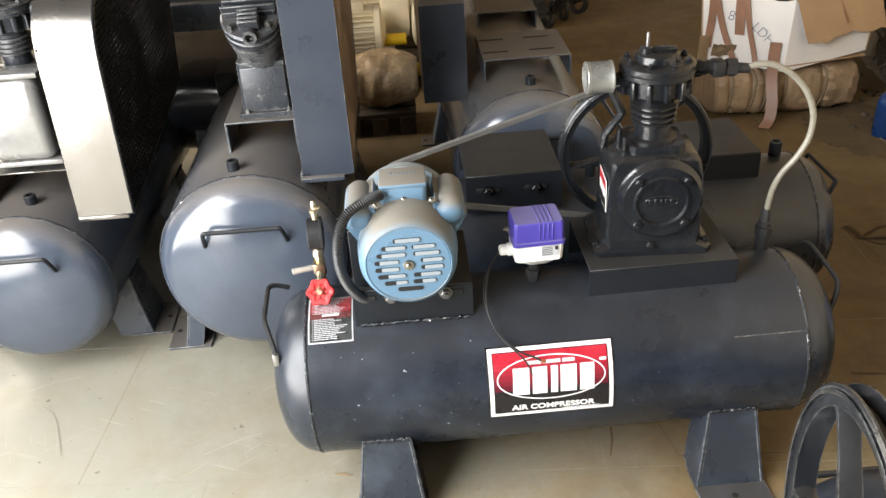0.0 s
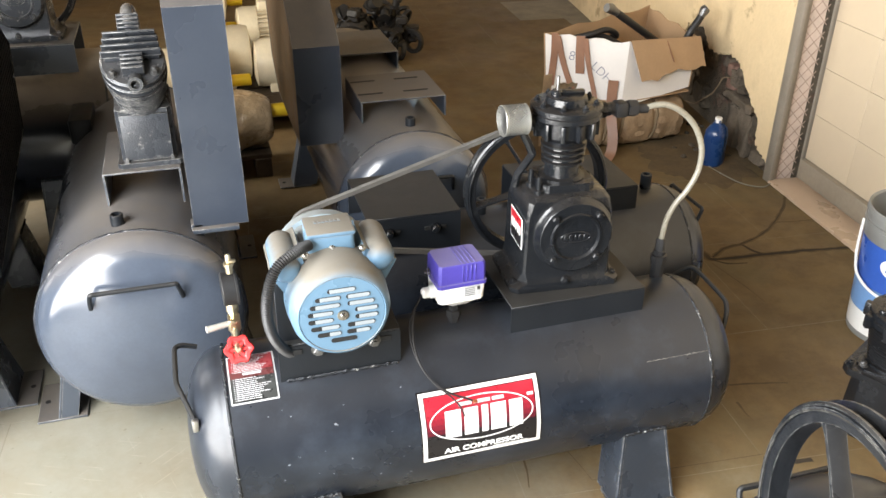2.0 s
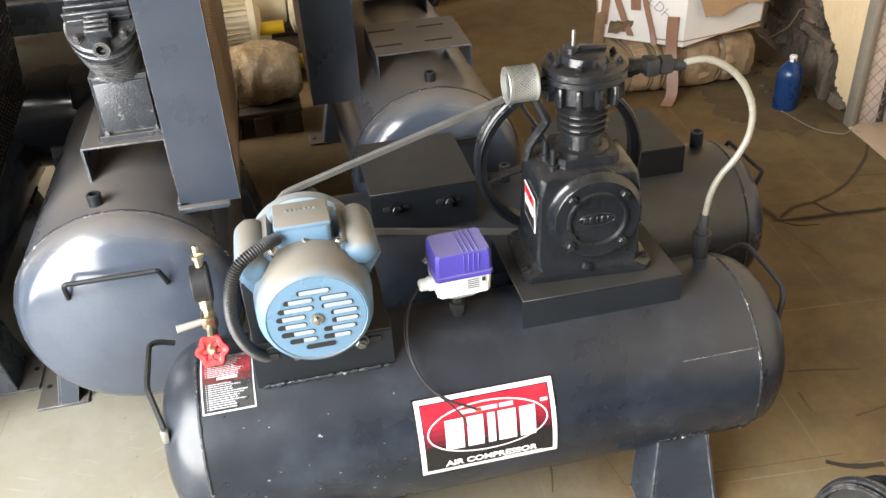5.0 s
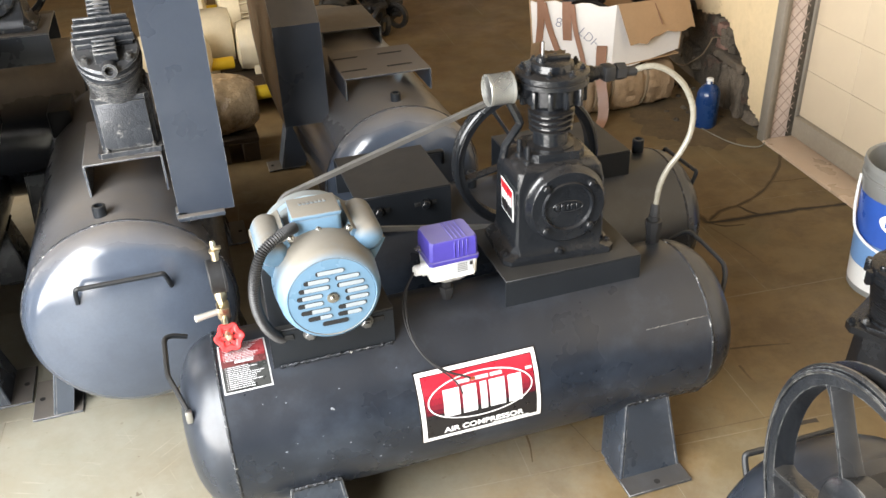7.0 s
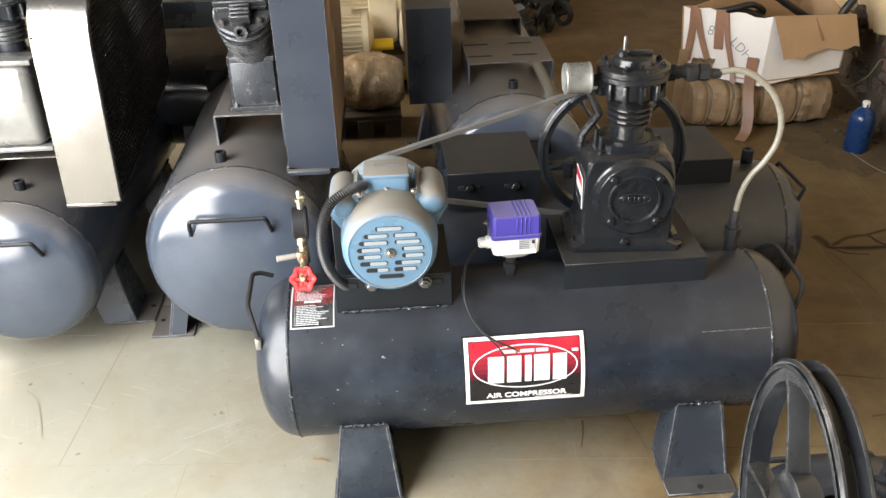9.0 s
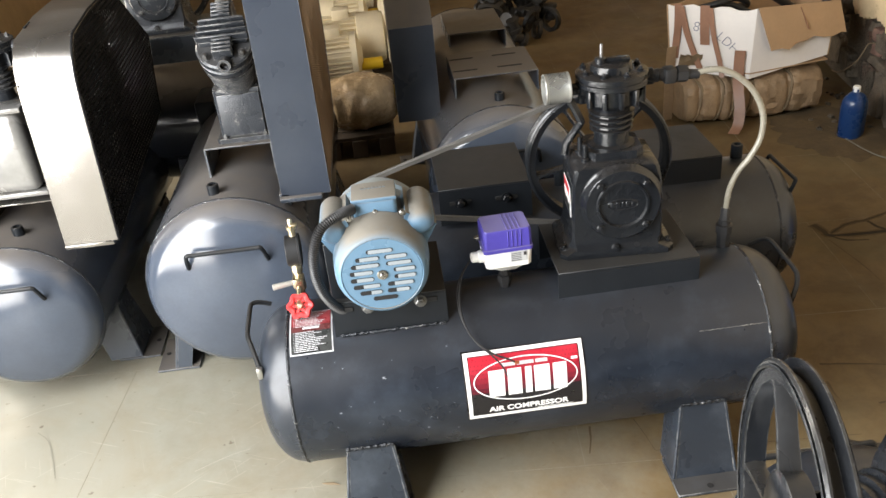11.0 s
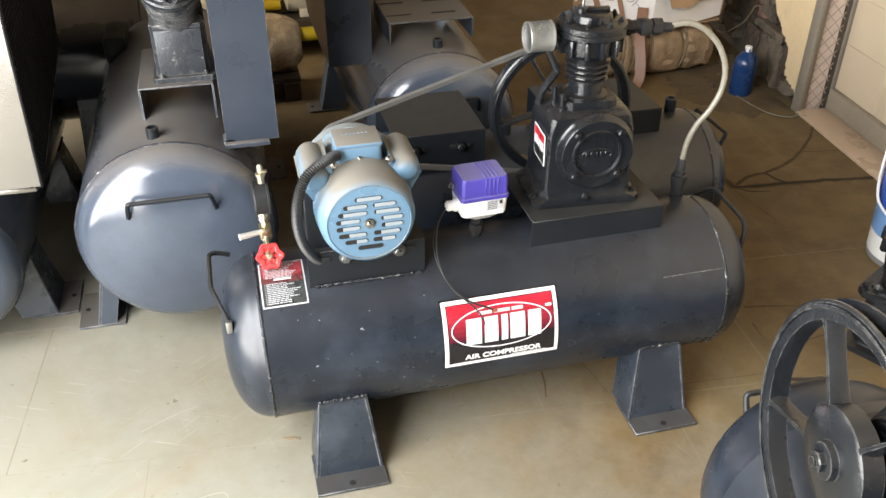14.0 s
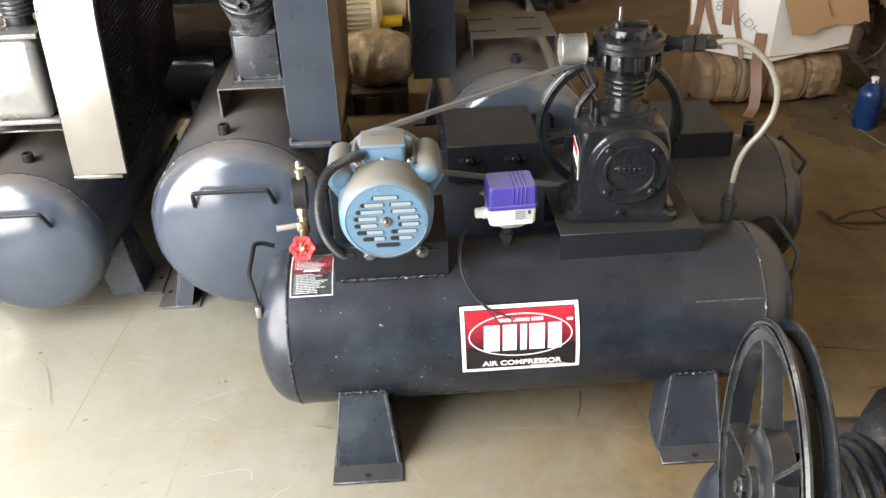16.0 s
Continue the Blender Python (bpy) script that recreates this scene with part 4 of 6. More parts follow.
lathe(bm, [(0.0055, 0.002), (0.0055, 0.006), (0.004, 0.007)], T(XM, -0.157, ZM) @ FROMY, 6)
part("fan_screw", bm, STEEL, cowl)
# terminal box
bm = B()
box(bm, (-0.030, -0.029, 0.744), (0.094, 0.080, 0.070), bev=0.010, seg=3)
tb = part("terminal_box", bm, BLUE, motor)
bm = B()
box(bm, (-0.030, -0.029, 0.777), (0.097, 0.083, 0.010), bev=0.004)
part("box_lid", bm, BLUE, tb)
bm = B()
for k in range(7):
    box(bm, (-0.054 + 0.008 * k, -0.018, 0.7826), (0.005, 0.009, 0.002), bev=0.0005, seg=1)
part("raised_mark", bm, BLUE, tb)
for x, z in ((-0.030, 0.748), (-0.070, 0.727), (0.010, 0.727)):
    bm = B()
    hexbolt(bm, T(x, -0.069, z) @ FROMY, 0.005, 0.003)
    part("screw", bm, STEEL, tb)
# capacitor covers at both shoulders
for sx in (-1, 1):
    bm = B()
    cx = XM + sx * 0.093
    cz = 0.722
    mm = T(cx, -0.092, cz) @ TOY
    lathe(bm, [(0.0, -0.012), (0.015, -0.010), (0.023, -0.004), (0.029, 0.008), (0.0300, 0.02), (0.0300, 0.115), (0.026, 0.126), (0.016, 0.133), (0, 0.135)], mm, 30)
    loft(bm, [[(cx - sx * 0.03, -0.085, cz + 0.025), (cx + sx * 0.033, -0.085, cz - 0.01), (XM + sx * 0.092, -0.085, cz - 0.07), (XM + sx * 0.05, -0.085, cz - 0.02)],
              [(cx - sx * 0.03, 0.045, cz + 0.025), (cx + sx * 0.033, 0.045, cz - 0.01), (XM + sx * 0.092, 0.045, cz - 0.07), (XM + sx * 0.05, 0.045, cz - 0.02)]])
    part("capacitor_cover", bm, BLUE, motor)
    bm = B()
    for z in (0.750, 0.722):
        hexbolt(bm, T(XM + sx * 0.056, -0.088, z) @ FROMY, 0.006, 0.004)
    part("clip_screw", bm, STEEL, motor)
# corrugated conduit
CP = smooth_path([(-0.075, -0.074, 0.764), (-0.102, -0.100, 0.768), (-0.144, -0.118, 0.748), (-0.166, -0.124, 0.700), (-0.172, -0.118, 0.640), (-0.162, -0.105, 0.580), (-0.138, -0.085, 0.530), (-0.11, -0.06, 0.505)], 22)
bm = B()
tube(bm, CP, 0.011, 12, I4, [0.0115 if k % 2 else 0.0092 for k in range(len(CP))])
part("conduit", bm, BLACK, motor, "black corrugated cable conduit")
# pulley and belt
bm = B()
hoop(bm, [(0.012, 0.0), (0.050, 0.0), (0.052, 0.003), (0.040, 0.014), (0.052, 0.026), (0.050, 0.030), (0.012, 0.030)], T(XM, 0.200, ZM) @ TOY, 36)
lathe(bm, [(0.013, -0.07), (0.013, 0.034)], T(XM, 0.200, ZM) @ TOY, 16)
part("motor_pulley", bm, CAST, C1)
bm = B()
c0, c1, r0, r1 = Vector((XM, ZM)), Vector((0.513, 0.677)), 0.052, 0.180
d = c1 - c0
base = math.atan2(d.y, d.x)
off = math.acos((r0 - r1) / d.length)
loop = []
for k in range(17):
    q = base + off + (2 * math.pi - 2 * off) * k / 16
    loop.append((c0.x + r0 * math.cos(q), c0.y + r0 * math.sin(q)))
for k in range(33):
    q = base - off + 2 * off * k / 32
    loop.append((c1.x + r1 * math.cos(q), c1.y + r1 * math.sin(q)))
rings = []
n = len(loop)
for k in range(n):
    p, a, b = Vector(loop[k]), Vector(loop[k - 1]), Vector(loop[(k + 1) % n])
    nr = Vector(((b - a).y, -(b - a).x)).normalized()
    o = p + nr * 0.003
    i = p - nr * 0.008
    rings.append([bm.verts.new((q.x, y, q.y)) for q, y in ((o, 0.2085), (o, 0.2225), (i, 0.2195), (i, 0.2115))])
for k in range(n):
    a, b = rings[k], rings[(k + 1) % n]
    for i in range(4):
        bm.faces.new((a[i], a[(i + 1) % 4], b[(i + 1) % 4], b[i]))
part("v_belt", bm, BELT, C1, "dusty black rubber V-belt", 50)

# pressure switch
mm = T(0.244, 0.0, 0.482)
bm = B()
lathe(bm, [(0.012, -0.006), (0.012, 0.012), (0.017, 0.013), (0.017, 0.030), (0.011, 0.032), (0.011, 0.08)], mm, 6)
part("switch_stem", bm, BLACK, C1)
mm = T(0.250, 0.004, 0.034) @ R(3, "Z") @ Matrix.Diagonal((0.95, 0.95, 0.985, 1))
bm = B()
loft(bm, [octagon(0, 0, 0.030, 0.025, 0.012, 0.508), octagon(0, 0, 0.046, 0.034, 0.012, 0.520), octagon(0, 0, 0.055, 0.042, 0.008, 0.526), octagon(0, 0, 0.057, 0.044, 0.006, 0.570)], mm)
sw = part("switch_body", bm, WHITE, C1, "white plastic pressure switch housing")
bm = B()
loft(bm, [octagon(0, 0, 0.060, 0.048, 0.006, 0.568), octagon(0, 0, 0.060, 0.048, 0.006, 0.576), octagon(0, 0, 0.0575, 0.0455, 0.006, 0.578), octagon(0, 0, 0.0565, 0.0445, 0.006, 0.618), octagon(0, 0, 0.054, 0.042, 0.006, 0.623)], mm)
lid = part("switch_lid", bm, PURPLE, C1, "violet ribbed plastic switch cover")
for k in range(4):
    bm = B()
    box(bm, (0.000 + 0.010 * k, 0, 0.6235), (0.0028, 0.080, 0.003), mm, bev=0.001, seg=1)
    box(bm, (0.000 + 0.010 * k, -0.0455, 0.599), (0.0028, 0.003, 0.042), mm @ T(0, 0, 0), bev=0.001, seg=1)
    part("lid_rib", bm, PURPLE, lid)
bm = B()
box(bm, (0.024, -0.0447, 0.552), (0.040, 0.0012, 0.026), mm)
lab = part("rating_label", bm, LABELGREY, sw, "small printed rating label")
bm = B()
for k in range(5):
    box(bm, (0.018, -0.0455, 0.561 - 0.0045 * k), (0.024, 0.0008, 0.0014), mm)
box(bm, (0.039, -0.0455, 0.558), (0.007, 0.0008, 0.009), mm)
part("print_bar", bm, STICKBLK, lab)
bm = B()
lathe(bm, [(0.015, 0.0), (0.015, 0.012), (0.0125, 0.014), (0.0125, 0.028), (0.009, 0.032)], mm @ T(-0.056, -0.012, 0.548) @ R(180, "Z") @ TOX, 12)
part("cable_gland", bm, WHITE, sw)
bm = B()
hexbolt(bm, mm @ T(-0.060, 0.018, 0.583) @ R(180, "Z") @ TOX, 0.006, 0.006)
part("lid_screw", bm, STEEL, lid)
for pts, r_, mt in (([(0.172, -0.008, 0.574), (0.140, -0.045, 0.545), (0.128, -0.095, 0.497), (0.142, -0.138, 0.452), (0.180, -0.168, 0.420), (0.222, -0.184, 0.404), (0.232, -0.187, 0.398)], 0.0022, BLACK),
                    ([(0.170, -0.008, 0.571), (0.132, -0.045, 0.532), (0.126, -0.098, 0.485), (0.150, -0.145, 0.440), (0.188, -0.174, 0.408), (0.206, -0.186, 0.385), (0.212, -0.193, 0.366)], 0.0018, BLACK)):
    bm = B()
    tube(bm, smooth_path(pts, 6), r_, 6)
    part("wire", bm, mt, C1)
bm = B()
box(bm, (0.236, -0.1885, 0.398), (0.010, 0.006, 0.006), bev=0.001)
part("wire_tip", bm, COPPER, C1)

# gauge and drain valve
gx, gy = -0.234, 0.056
bm = B()
lathe(bm, [(0.009, -0.02), (0.009, 0.03), (0.014, 0.032), (0.014, 0.05), (0.010, 0.052), (0.010, 0.078), (0.013, 0.080), (0.013, 0.094), (0.008, 0.100)], T(gx, gy, 0.478), 8)
box(bm, (gx, gy - 0.012, 0.538), (0.026, 0.034, 0.026), bev=0.004)
lathe(bm, [(0.006, 0), (0.006, 0.04), (0.010, 0.041), (0.010, 0.060)], T(gx, gy - 0.02, 0.530) @ R(112, "X"), 10)
vb = part("valve_block", bm, BRASS, C1, "brass valve block")
bm = B()
tube(bm, [(gx - 0.01, gy - 0.02, 0.540), (gx - 0.058, gy - 0.035, 0.542)], 0.006, 10, I4, [0.0065, 0.0075])
part("outlet_nozzle", bm, NICKEL, vb, "pale plated outlet nozzle")
bm = B()
lathe(bm, [(0.0, -0.018), (0.034, -0.018), (0.036, -0.016), (0.036, 0.010), (0.038, 0.011), (0.038, 0.015), (0.034, 0.016), (0.0, 0.015)], T(gx + 0.001, gy + 0.004, 0.612) @ R(3, "Z") @ TOX, 36)
part("pressure_gauge", bm, BLACK, C1, "black pressure gauge seen on edge")
bm = B()
lathe(bm, [(0.008, 0), (0.008, 0.016), (0.011, 0.017), (0.011, 0.024), (0.006, 0.026), (0.006, 0.04), (0.004, 0.044)], T(gx + 0.004, gy + 0.004, 0.650), 8)
box(bm, (gx + 0.010, gy, 0.679), (0.018, 0.010, 0.006), bev=0.002)
part("safety_valve", bm, BRASS, C1)
mw = T(gx + 0.002, gy - 0.074, 0.508) @ R(58, "X") @ Matrix.Scale(0.88, 4)
bm = B()
pv = []
for k in range(60):
    q = 2 * math.pi * k / 60
    r_ = 0.0265 + 0.003 * math.cos(6 * q)
    pv.append([bm.verts.new(mw @ Vector(((r_ + a) * math.cos(q), (r_ + a) * math.sin(q), b))) for a, b in ((-0.008, -0.004), (-0.004, -0.007), (0.004, -0.007), (0.007, -0.003), (0.007, 0.003), (0.004, 0.007), (-0.004, 0.007), (-0.008, 0.004))])
for k in range(60):
    a, b = pv[k], pv[(k + 1) % 60]
    for i in range(8):
        bm.faces.new((a[i], b[i], b[(i + 1) % 8], a[(i + 1) % 8]))
for k in range(3):
    box(bm, (0, 0, 0), (0.050, 0.009, 0.006), mw @ R(60 * k, "Z"), bev=0.001, seg=1)
part("handwheel", bm, RED, C1, "red scalloped valve handwheel")
bm = B()
lathe(bm, [(0.009, 0.0), (0.009, 0.008), (0.005, 0.010)], mw @ T(0, 0, -0.006) , 6)
lathe(bm, [(0.009, 0.0), (0.009, 0.008), (0.005, 0.012)], mw , 6)
part("wheel_nut", bm, BRASS, C1)

# brand label on the tank's front
SX0, SX1 = 0.125, 0.393
S0, S1 = -0.026, 0.136
st = part("brand_sticker", skin_patch(B(), on_tank(RT, ZC, 0.0008), SX0 - 0.004, SX1 + 0.004, S0 - 0.004, S1 + 0.004, 2, 18), STICKBLK, C1, "red, white and black brand sticker", 80)
f1, f2, f3, f4, f5 = (on_tank(RT, ZC, 0.0008 + 0.0006 * k) for k in range(1, 6))
bm = B()
skin_patch(bm, f1, SX0, SX1, S0, S1, 2, 18)
part("border", bm, STICKWHT, st, "", 80)
bm = B()
skin_patch(bm, f2, SX0 + 0.009, SX1 - 0.009, S0 + 0.009, S1 - 0.009, 2, 18)
part("black_field", bm, STICKBLK, st, "", 80)
bands = [mat("red_print_band", (0.38 - 0.060 * k, 0.015 - 0.002 * k, 0.03 - 0.003 * k), 0.35, 0, 0.12, 30, 300, 0) for k in range(6)]
for k in range(6):
    lo, hi = S0 + 0.124 - 0.0115 * k, (S1 - 0.011 if k == 0 else S0 + 0.1355 - 0.0115 * k)
    bm = B()
    skin_patch(bm, f3, SX0 + 0.011, SX1 - 0.011, lo, hi, 2, 8 if k == 0 else 2)
    part("red_field", bm, bands[k], st, "", 80)
bm = B()
for i in range(30):
    for k in range(8):
        x = SX0 + 0.014 + 0.0082 * (i + 0.5 * (k % 2))
        s = S0 + 0.070 + 0.0100 * k
        if x < SX1 - 0.014:
            skin_patch(bm, f4, x, x + 0.003 - 0.0002 * k, s, s + 0.0036 - 0.0002 * k, 1, 1)
tagged(part("halftone_dots", bm, STICKMAROON, st, "", 80), kind="stuff")
SCX, SCS = (SX0 + SX1) / 2, S0 + 0.0905
bm = B()
skin_ring(bm, f5, SCX, SCS + 0.001, 0.115, 0.0475, 0.0026)
part("oval_line", bm, STICKWHT, st, "", 80)
for u0, u1 in ((0.186, 0.318), (0.345, 0.462), (0.493, 0.548), (0.570, 0.700), (0.728, 0.842)):
    bm = B()
    skin_patch(bm, f5, SX0 + (SX1 - SX0) * u0, SX0 + (SX1 - SX0) * u1, SCS - 0.034, SCS + 0.026, 1, 6, 0.04)
    part("letter_bar", bm, STICKWHT, st, "", 80)
x = SCX - 0.050
for w in (0.030, 0.038, 0.027):
    bm = B()
    skin_patch(bm, f5, x, x + w, SCS + 0.032, SCS + 0.040, 2, 2)
    part("slogan_bar", bm, LABELGREY, st, "", 80)
    x += w + 0.004
bm = B()
skin_patch(bm, f5, SX1 - 0.028, SX1 - 0.014, SCS + 0.029, SCS + 0.035, 1, 1)
part("trade_mark_bar", bm, STICKWHT, st, "", 80)
bm = B()
skin_patch(bm, f5, SCX + 0.022, SCX + 0.104, S0 + 0.0122, S0 + 0.0138, 2, 1)
part("underline", bm, STICKWHT, st, "", 80)


def words(text, size, m, material, parent, name="lettering", bold=0.0):
    cu = bpy.data.curves.new(name, "FONT")
    cu.body, cu.size, cu.align_x, cu.align_y, cu.extrude, cu.offset = text, size, "CENTER", "CENTER", 0.0003, bold
    tmp = bpy.data.objects.new(name, cu)
    scene.collection.objects.link(tmp)
    dg = bpy.context.evaluated_depsgraph_get()
    me = bpy.data.meshes.new_from_object(tmp.evaluated_get(dg))
    bpy.data.objects.remove(tmp)
    me.materials.clear()
    me.materials.append(material)
    me.transform(m)
    ob = new(name, me)
    ob.parent = parent
    return ob


ang = (S0 + 0.0238) / RT
words("AIR COMPRESSOR", 0.0182, TILT1 @ Matrix.Translation(TILT1.inverted() @ on_tank(RT, ZC, 0.0046)(SCX + 0.002, S0 + 0.0238)) @ R(90 - math.degrees(ang), "X") @ Matrix.Diagonal((1.22, 1, 1, 1)), STICKWHT, st, "lettering", 0.0005)

# small chips and rub marks in the tank's paint
rnd = random.Random(31)
bm = B()
for k in range(26):
    x, s_, a = rnd.uniform(-0.20, 0.10), rnd.uniform(-0.10, 0.16), rnd.choice((0.0011, 0.0014, 0.0018, 0.0030))
    skin_disc(bm, on_tank(RT, ZC, 0.0006), x, s_, a, a * rnd.uniform(0.4, 0.9), 8, 1)
tagged(part("paint_chip", bm, CHIP, tank1, "", 80), kind="stuff")

# instruction label below the valve
LX0, LX1 = -0.256, -0.158
L0, L1 = RT * radians(53.5), RT * radians(90)
lb = part("instruction_label", skin_patch(B(), on_tank(RT, ZC, 0.0008), LX0, LX1, L0, L1, 2, 10, 0.0), LABELGREY, C1, "faded red and black instruction label with fine print", 80)
bm = B()
skin_patch(bm, f1, LX0 + 0.003, LX1 - 0.003, L0 + 0.003, L1 - 0.003, 2, 10)
part("black_field", bm, FADEBLK, lb, "", 80)
bm = B()
skin_patch(bm, f2, LX0 + 0.004, LX1 - 0.004, L0 + 0.075, L1 - 0.004, 2, 6)
part("red_field", bm, FADERED, lb, "", 80)
bm = B()
skin_patch(bm, f2, LX0 + 0.004, LX1 - 0.004, L0 + 0.058, L0 + 0.075, 2, 3)
part("maroon_field", bm, FADEMAROON, lb, "", 80)
rnd = random.Random(3)
bm = B()
for k in range(26):
    s = L0 + 0.0075 + 0.0043 * k
    if 11 < k < 15:
        continue
    skin_patch(bm, f3, LX0 + 0.009, LX0 + 0.011, s + 0.0004, s + 0.0018, 1, 1)
    x, end = LX0 + 0.013, LX0 + 0.055 + rnd.random() * 0.034
    while x < end:
        w = rnd.uniform(0.003, 0.010)
        skin_patch(bm, f3, x, min(x + w, end), s, s + 0.0019, 1, 1)
        x += w + 0.0013
skin_patch(bm, f3, LX0 + 0.03, LX1 - 0.03, L0 + 0.064, L0 + 0.070, 2, 1)
tagged(part("fine_print", bm, LABELGREY, lb, "", 80), kind="stuff")


# ---- the other compressors ----
def fin_cylinder(parent, m, material, hr=0.075, length=0.17, low=False):
    """A finned cylinder with a bolted, finned head; it stands along local z."""
    bm = B()
    prof = [(0.062, -0.01), (0.062, 0.014), (0.05, 0.016)]
    n = 12
    for k in range(n):
        z = 0.02 + k * (length - 0.05) / n
        prof += [(0.056, z), (0.060 + 0.0012 * k, z + 0.0015), (0.060 + 0.0012 * k, z + 0.0055), (0.056, z + 0.007)]
    prof += [(0.055, length - 0.028), (hr, length - 0.022), (hr, length - 0.008), (hr - 0.004, length - 0.006), (hr - 0.004, length), (hr, length + 0.001), (hr, length + 0.016), (hr - 0.005, length + 0.02), (0.0, length + 0.02)]
    lathe(bm, prof, m, 44)
    cyl = part("cylinder", bm, material, parent)
    bm = B()
    loft(bm, [octagon(0, 0, 0.068, 0.068, 0.022, -0.012), octagon(0, 0, 0.068, 0.068, 0.022, 0.006)], m)
    part("foot_flange", bm, material, cyl)
    for k in range(4):
        bm = B()
        hexbolt(bm, m @ R(45 + 90 * k, "Z") @ T(0.074, 0, 0.006), 0.0075, 0.010)
        part("bolt", bm, DULL, cyl)
    top = length + 0.02
    if low:
        for k in range(4):
            bm = B()
            y = -0.045 + k * 0.030
            w = 2 * math.sqrt(max(0.0004, (hr * 0.90) ** 2 - y * y))
            box(bm, (0, y, top + 0.004), (w, 0.017, 0.022), m, bev=0.007, seg=3)
            part("head_fin", bm, material, cyl)
        return cyl
    bm = B()
    box(bm, (0, 0.030, top + 0.008), (0.126, 0.066, 0.018), m, bev=0.003)
    box(bm, (0, -0.022, top + 0.008), (0.052, 0.050, 0.018), m, bev=0.003)
    part("valve_box", bm, material, cyl)
    bm = B()
    box(bm, (0, 0.088, top + 0.008), (0.052, 0.052, 0.018), m, bev=0.003)
    part("valve_box", bm, material, cyl)
    for k in range(4):
        bm = B()
        box(bm, (0, 0.072 + 0.0125 * k, top + 0.024), (0.050, 0.0062, 0.024), m, bev=0.0015, seg=1)
        part("head_fin", bm, material, cyl)
    for k in range(8):
        bm = B()
        wide = k < 4
        y = (0.058 - 0.0185 * k) if wide else (-0.008 - 0.0125 * (k - 4))
        w = (0.118 + 0.006 * k) if wide else 0.050
        box(bm, (0, y, top + 0.024), (w, 0.0062, 0.024), m, bev=0.0015, seg=1)
        part("head_fin", bm, material, cyl)
    for sx in (-1, 1):
        bm = B()
        hexbolt(bm, m @ T(sx * 0.048, -0.038, top), 0.009, 0.014)
        part("bolt", bm, DULL, cyl)
    bm = B()
    hoop(bm, [(0.017, -0.01), (0.017, 0.022), (0.011, 0.022), (0.010, 0.0)], m @ T(0.002, -0.062, top + 0.002) @ R(58, "X"), 20)
    lathe(bm, [(0.0105, 0.004), (0.0, 0.004)], m @ T(0.002, -0.062, top + 0.002) @ R(58, "X"), 20)
    part("inlet_port", bm, material, cyl)
    return cyl


def pump_vee(parent, m, material, tilt=36, case_w=0.135, case_d=0.17, case_h=0.15):
    """A two-cylinder pump: a boxy crankcase with cylinders leaning to -y and +y of m."""
    bm = B()
    loft(bm, [octagon(0, 0, case_w / 2 + 0.012, case_d / 2 + 0.012, 0.008, 0), octagon(0, 0, case_w / 2 + 0.012, case_d / 2 + 0.012, 0.008, 0.014), octagon(0, 0, case_w / 2, case_d / 2, 0.01, 0.016),
              octagon(0, 0, case_w / 2, case_d / 2, 0.01, case_h), octagon(0, 0, case_w / 2 - 0.012, case_d / 2 - 0.03, 0.01, case_h + 0.022)], m)
    case = part("crankcase", bm, material, parent)
    for sx in (-1, 1):
        for sy in (-1, 1):
            bm = B()
            hexbolt(bm, m @ T(sx * (case_w / 2 - 0.012), sy * (case_d / 2 + 0.004), 0.014), 0.007, 0.007)
            part("bolt", bm, DULL, case)
    bm = B()
    box(bm, (0, -case_d / 2 - 0.003, case_h * 0.53), (case_w * 0.86, 0.006, case_h * 0.78), m, bev=0.002)
    part("side_cover", bm, material, case)
    fin_cylinder(parent, m @ T(0, -0.025, case_h - 0.004) @ R(tilt, "X"), material, 0.075, 0.152)
    fin_cylinder(parent, m @ T(0, 0.03, case_h - 0.01) @ R(-tilt, "X") @ R(180, "Z") @ Matrix.Scale(0.70, 4), material)
    bm = B()
    tube(bm, smooth_path([(0.0, -0.075, case_h + 0.185), (0.0, -0.045, case_h + 0.215), (0.0, 0.0, case_h + 0.222), (0.0, 0.05, case_h + 0.205), (0.0, 0.085, case_h + 0.150)], 6), 0.017, 14, m)
    part("transfer_pipe", bm, COVER, case)
    return case


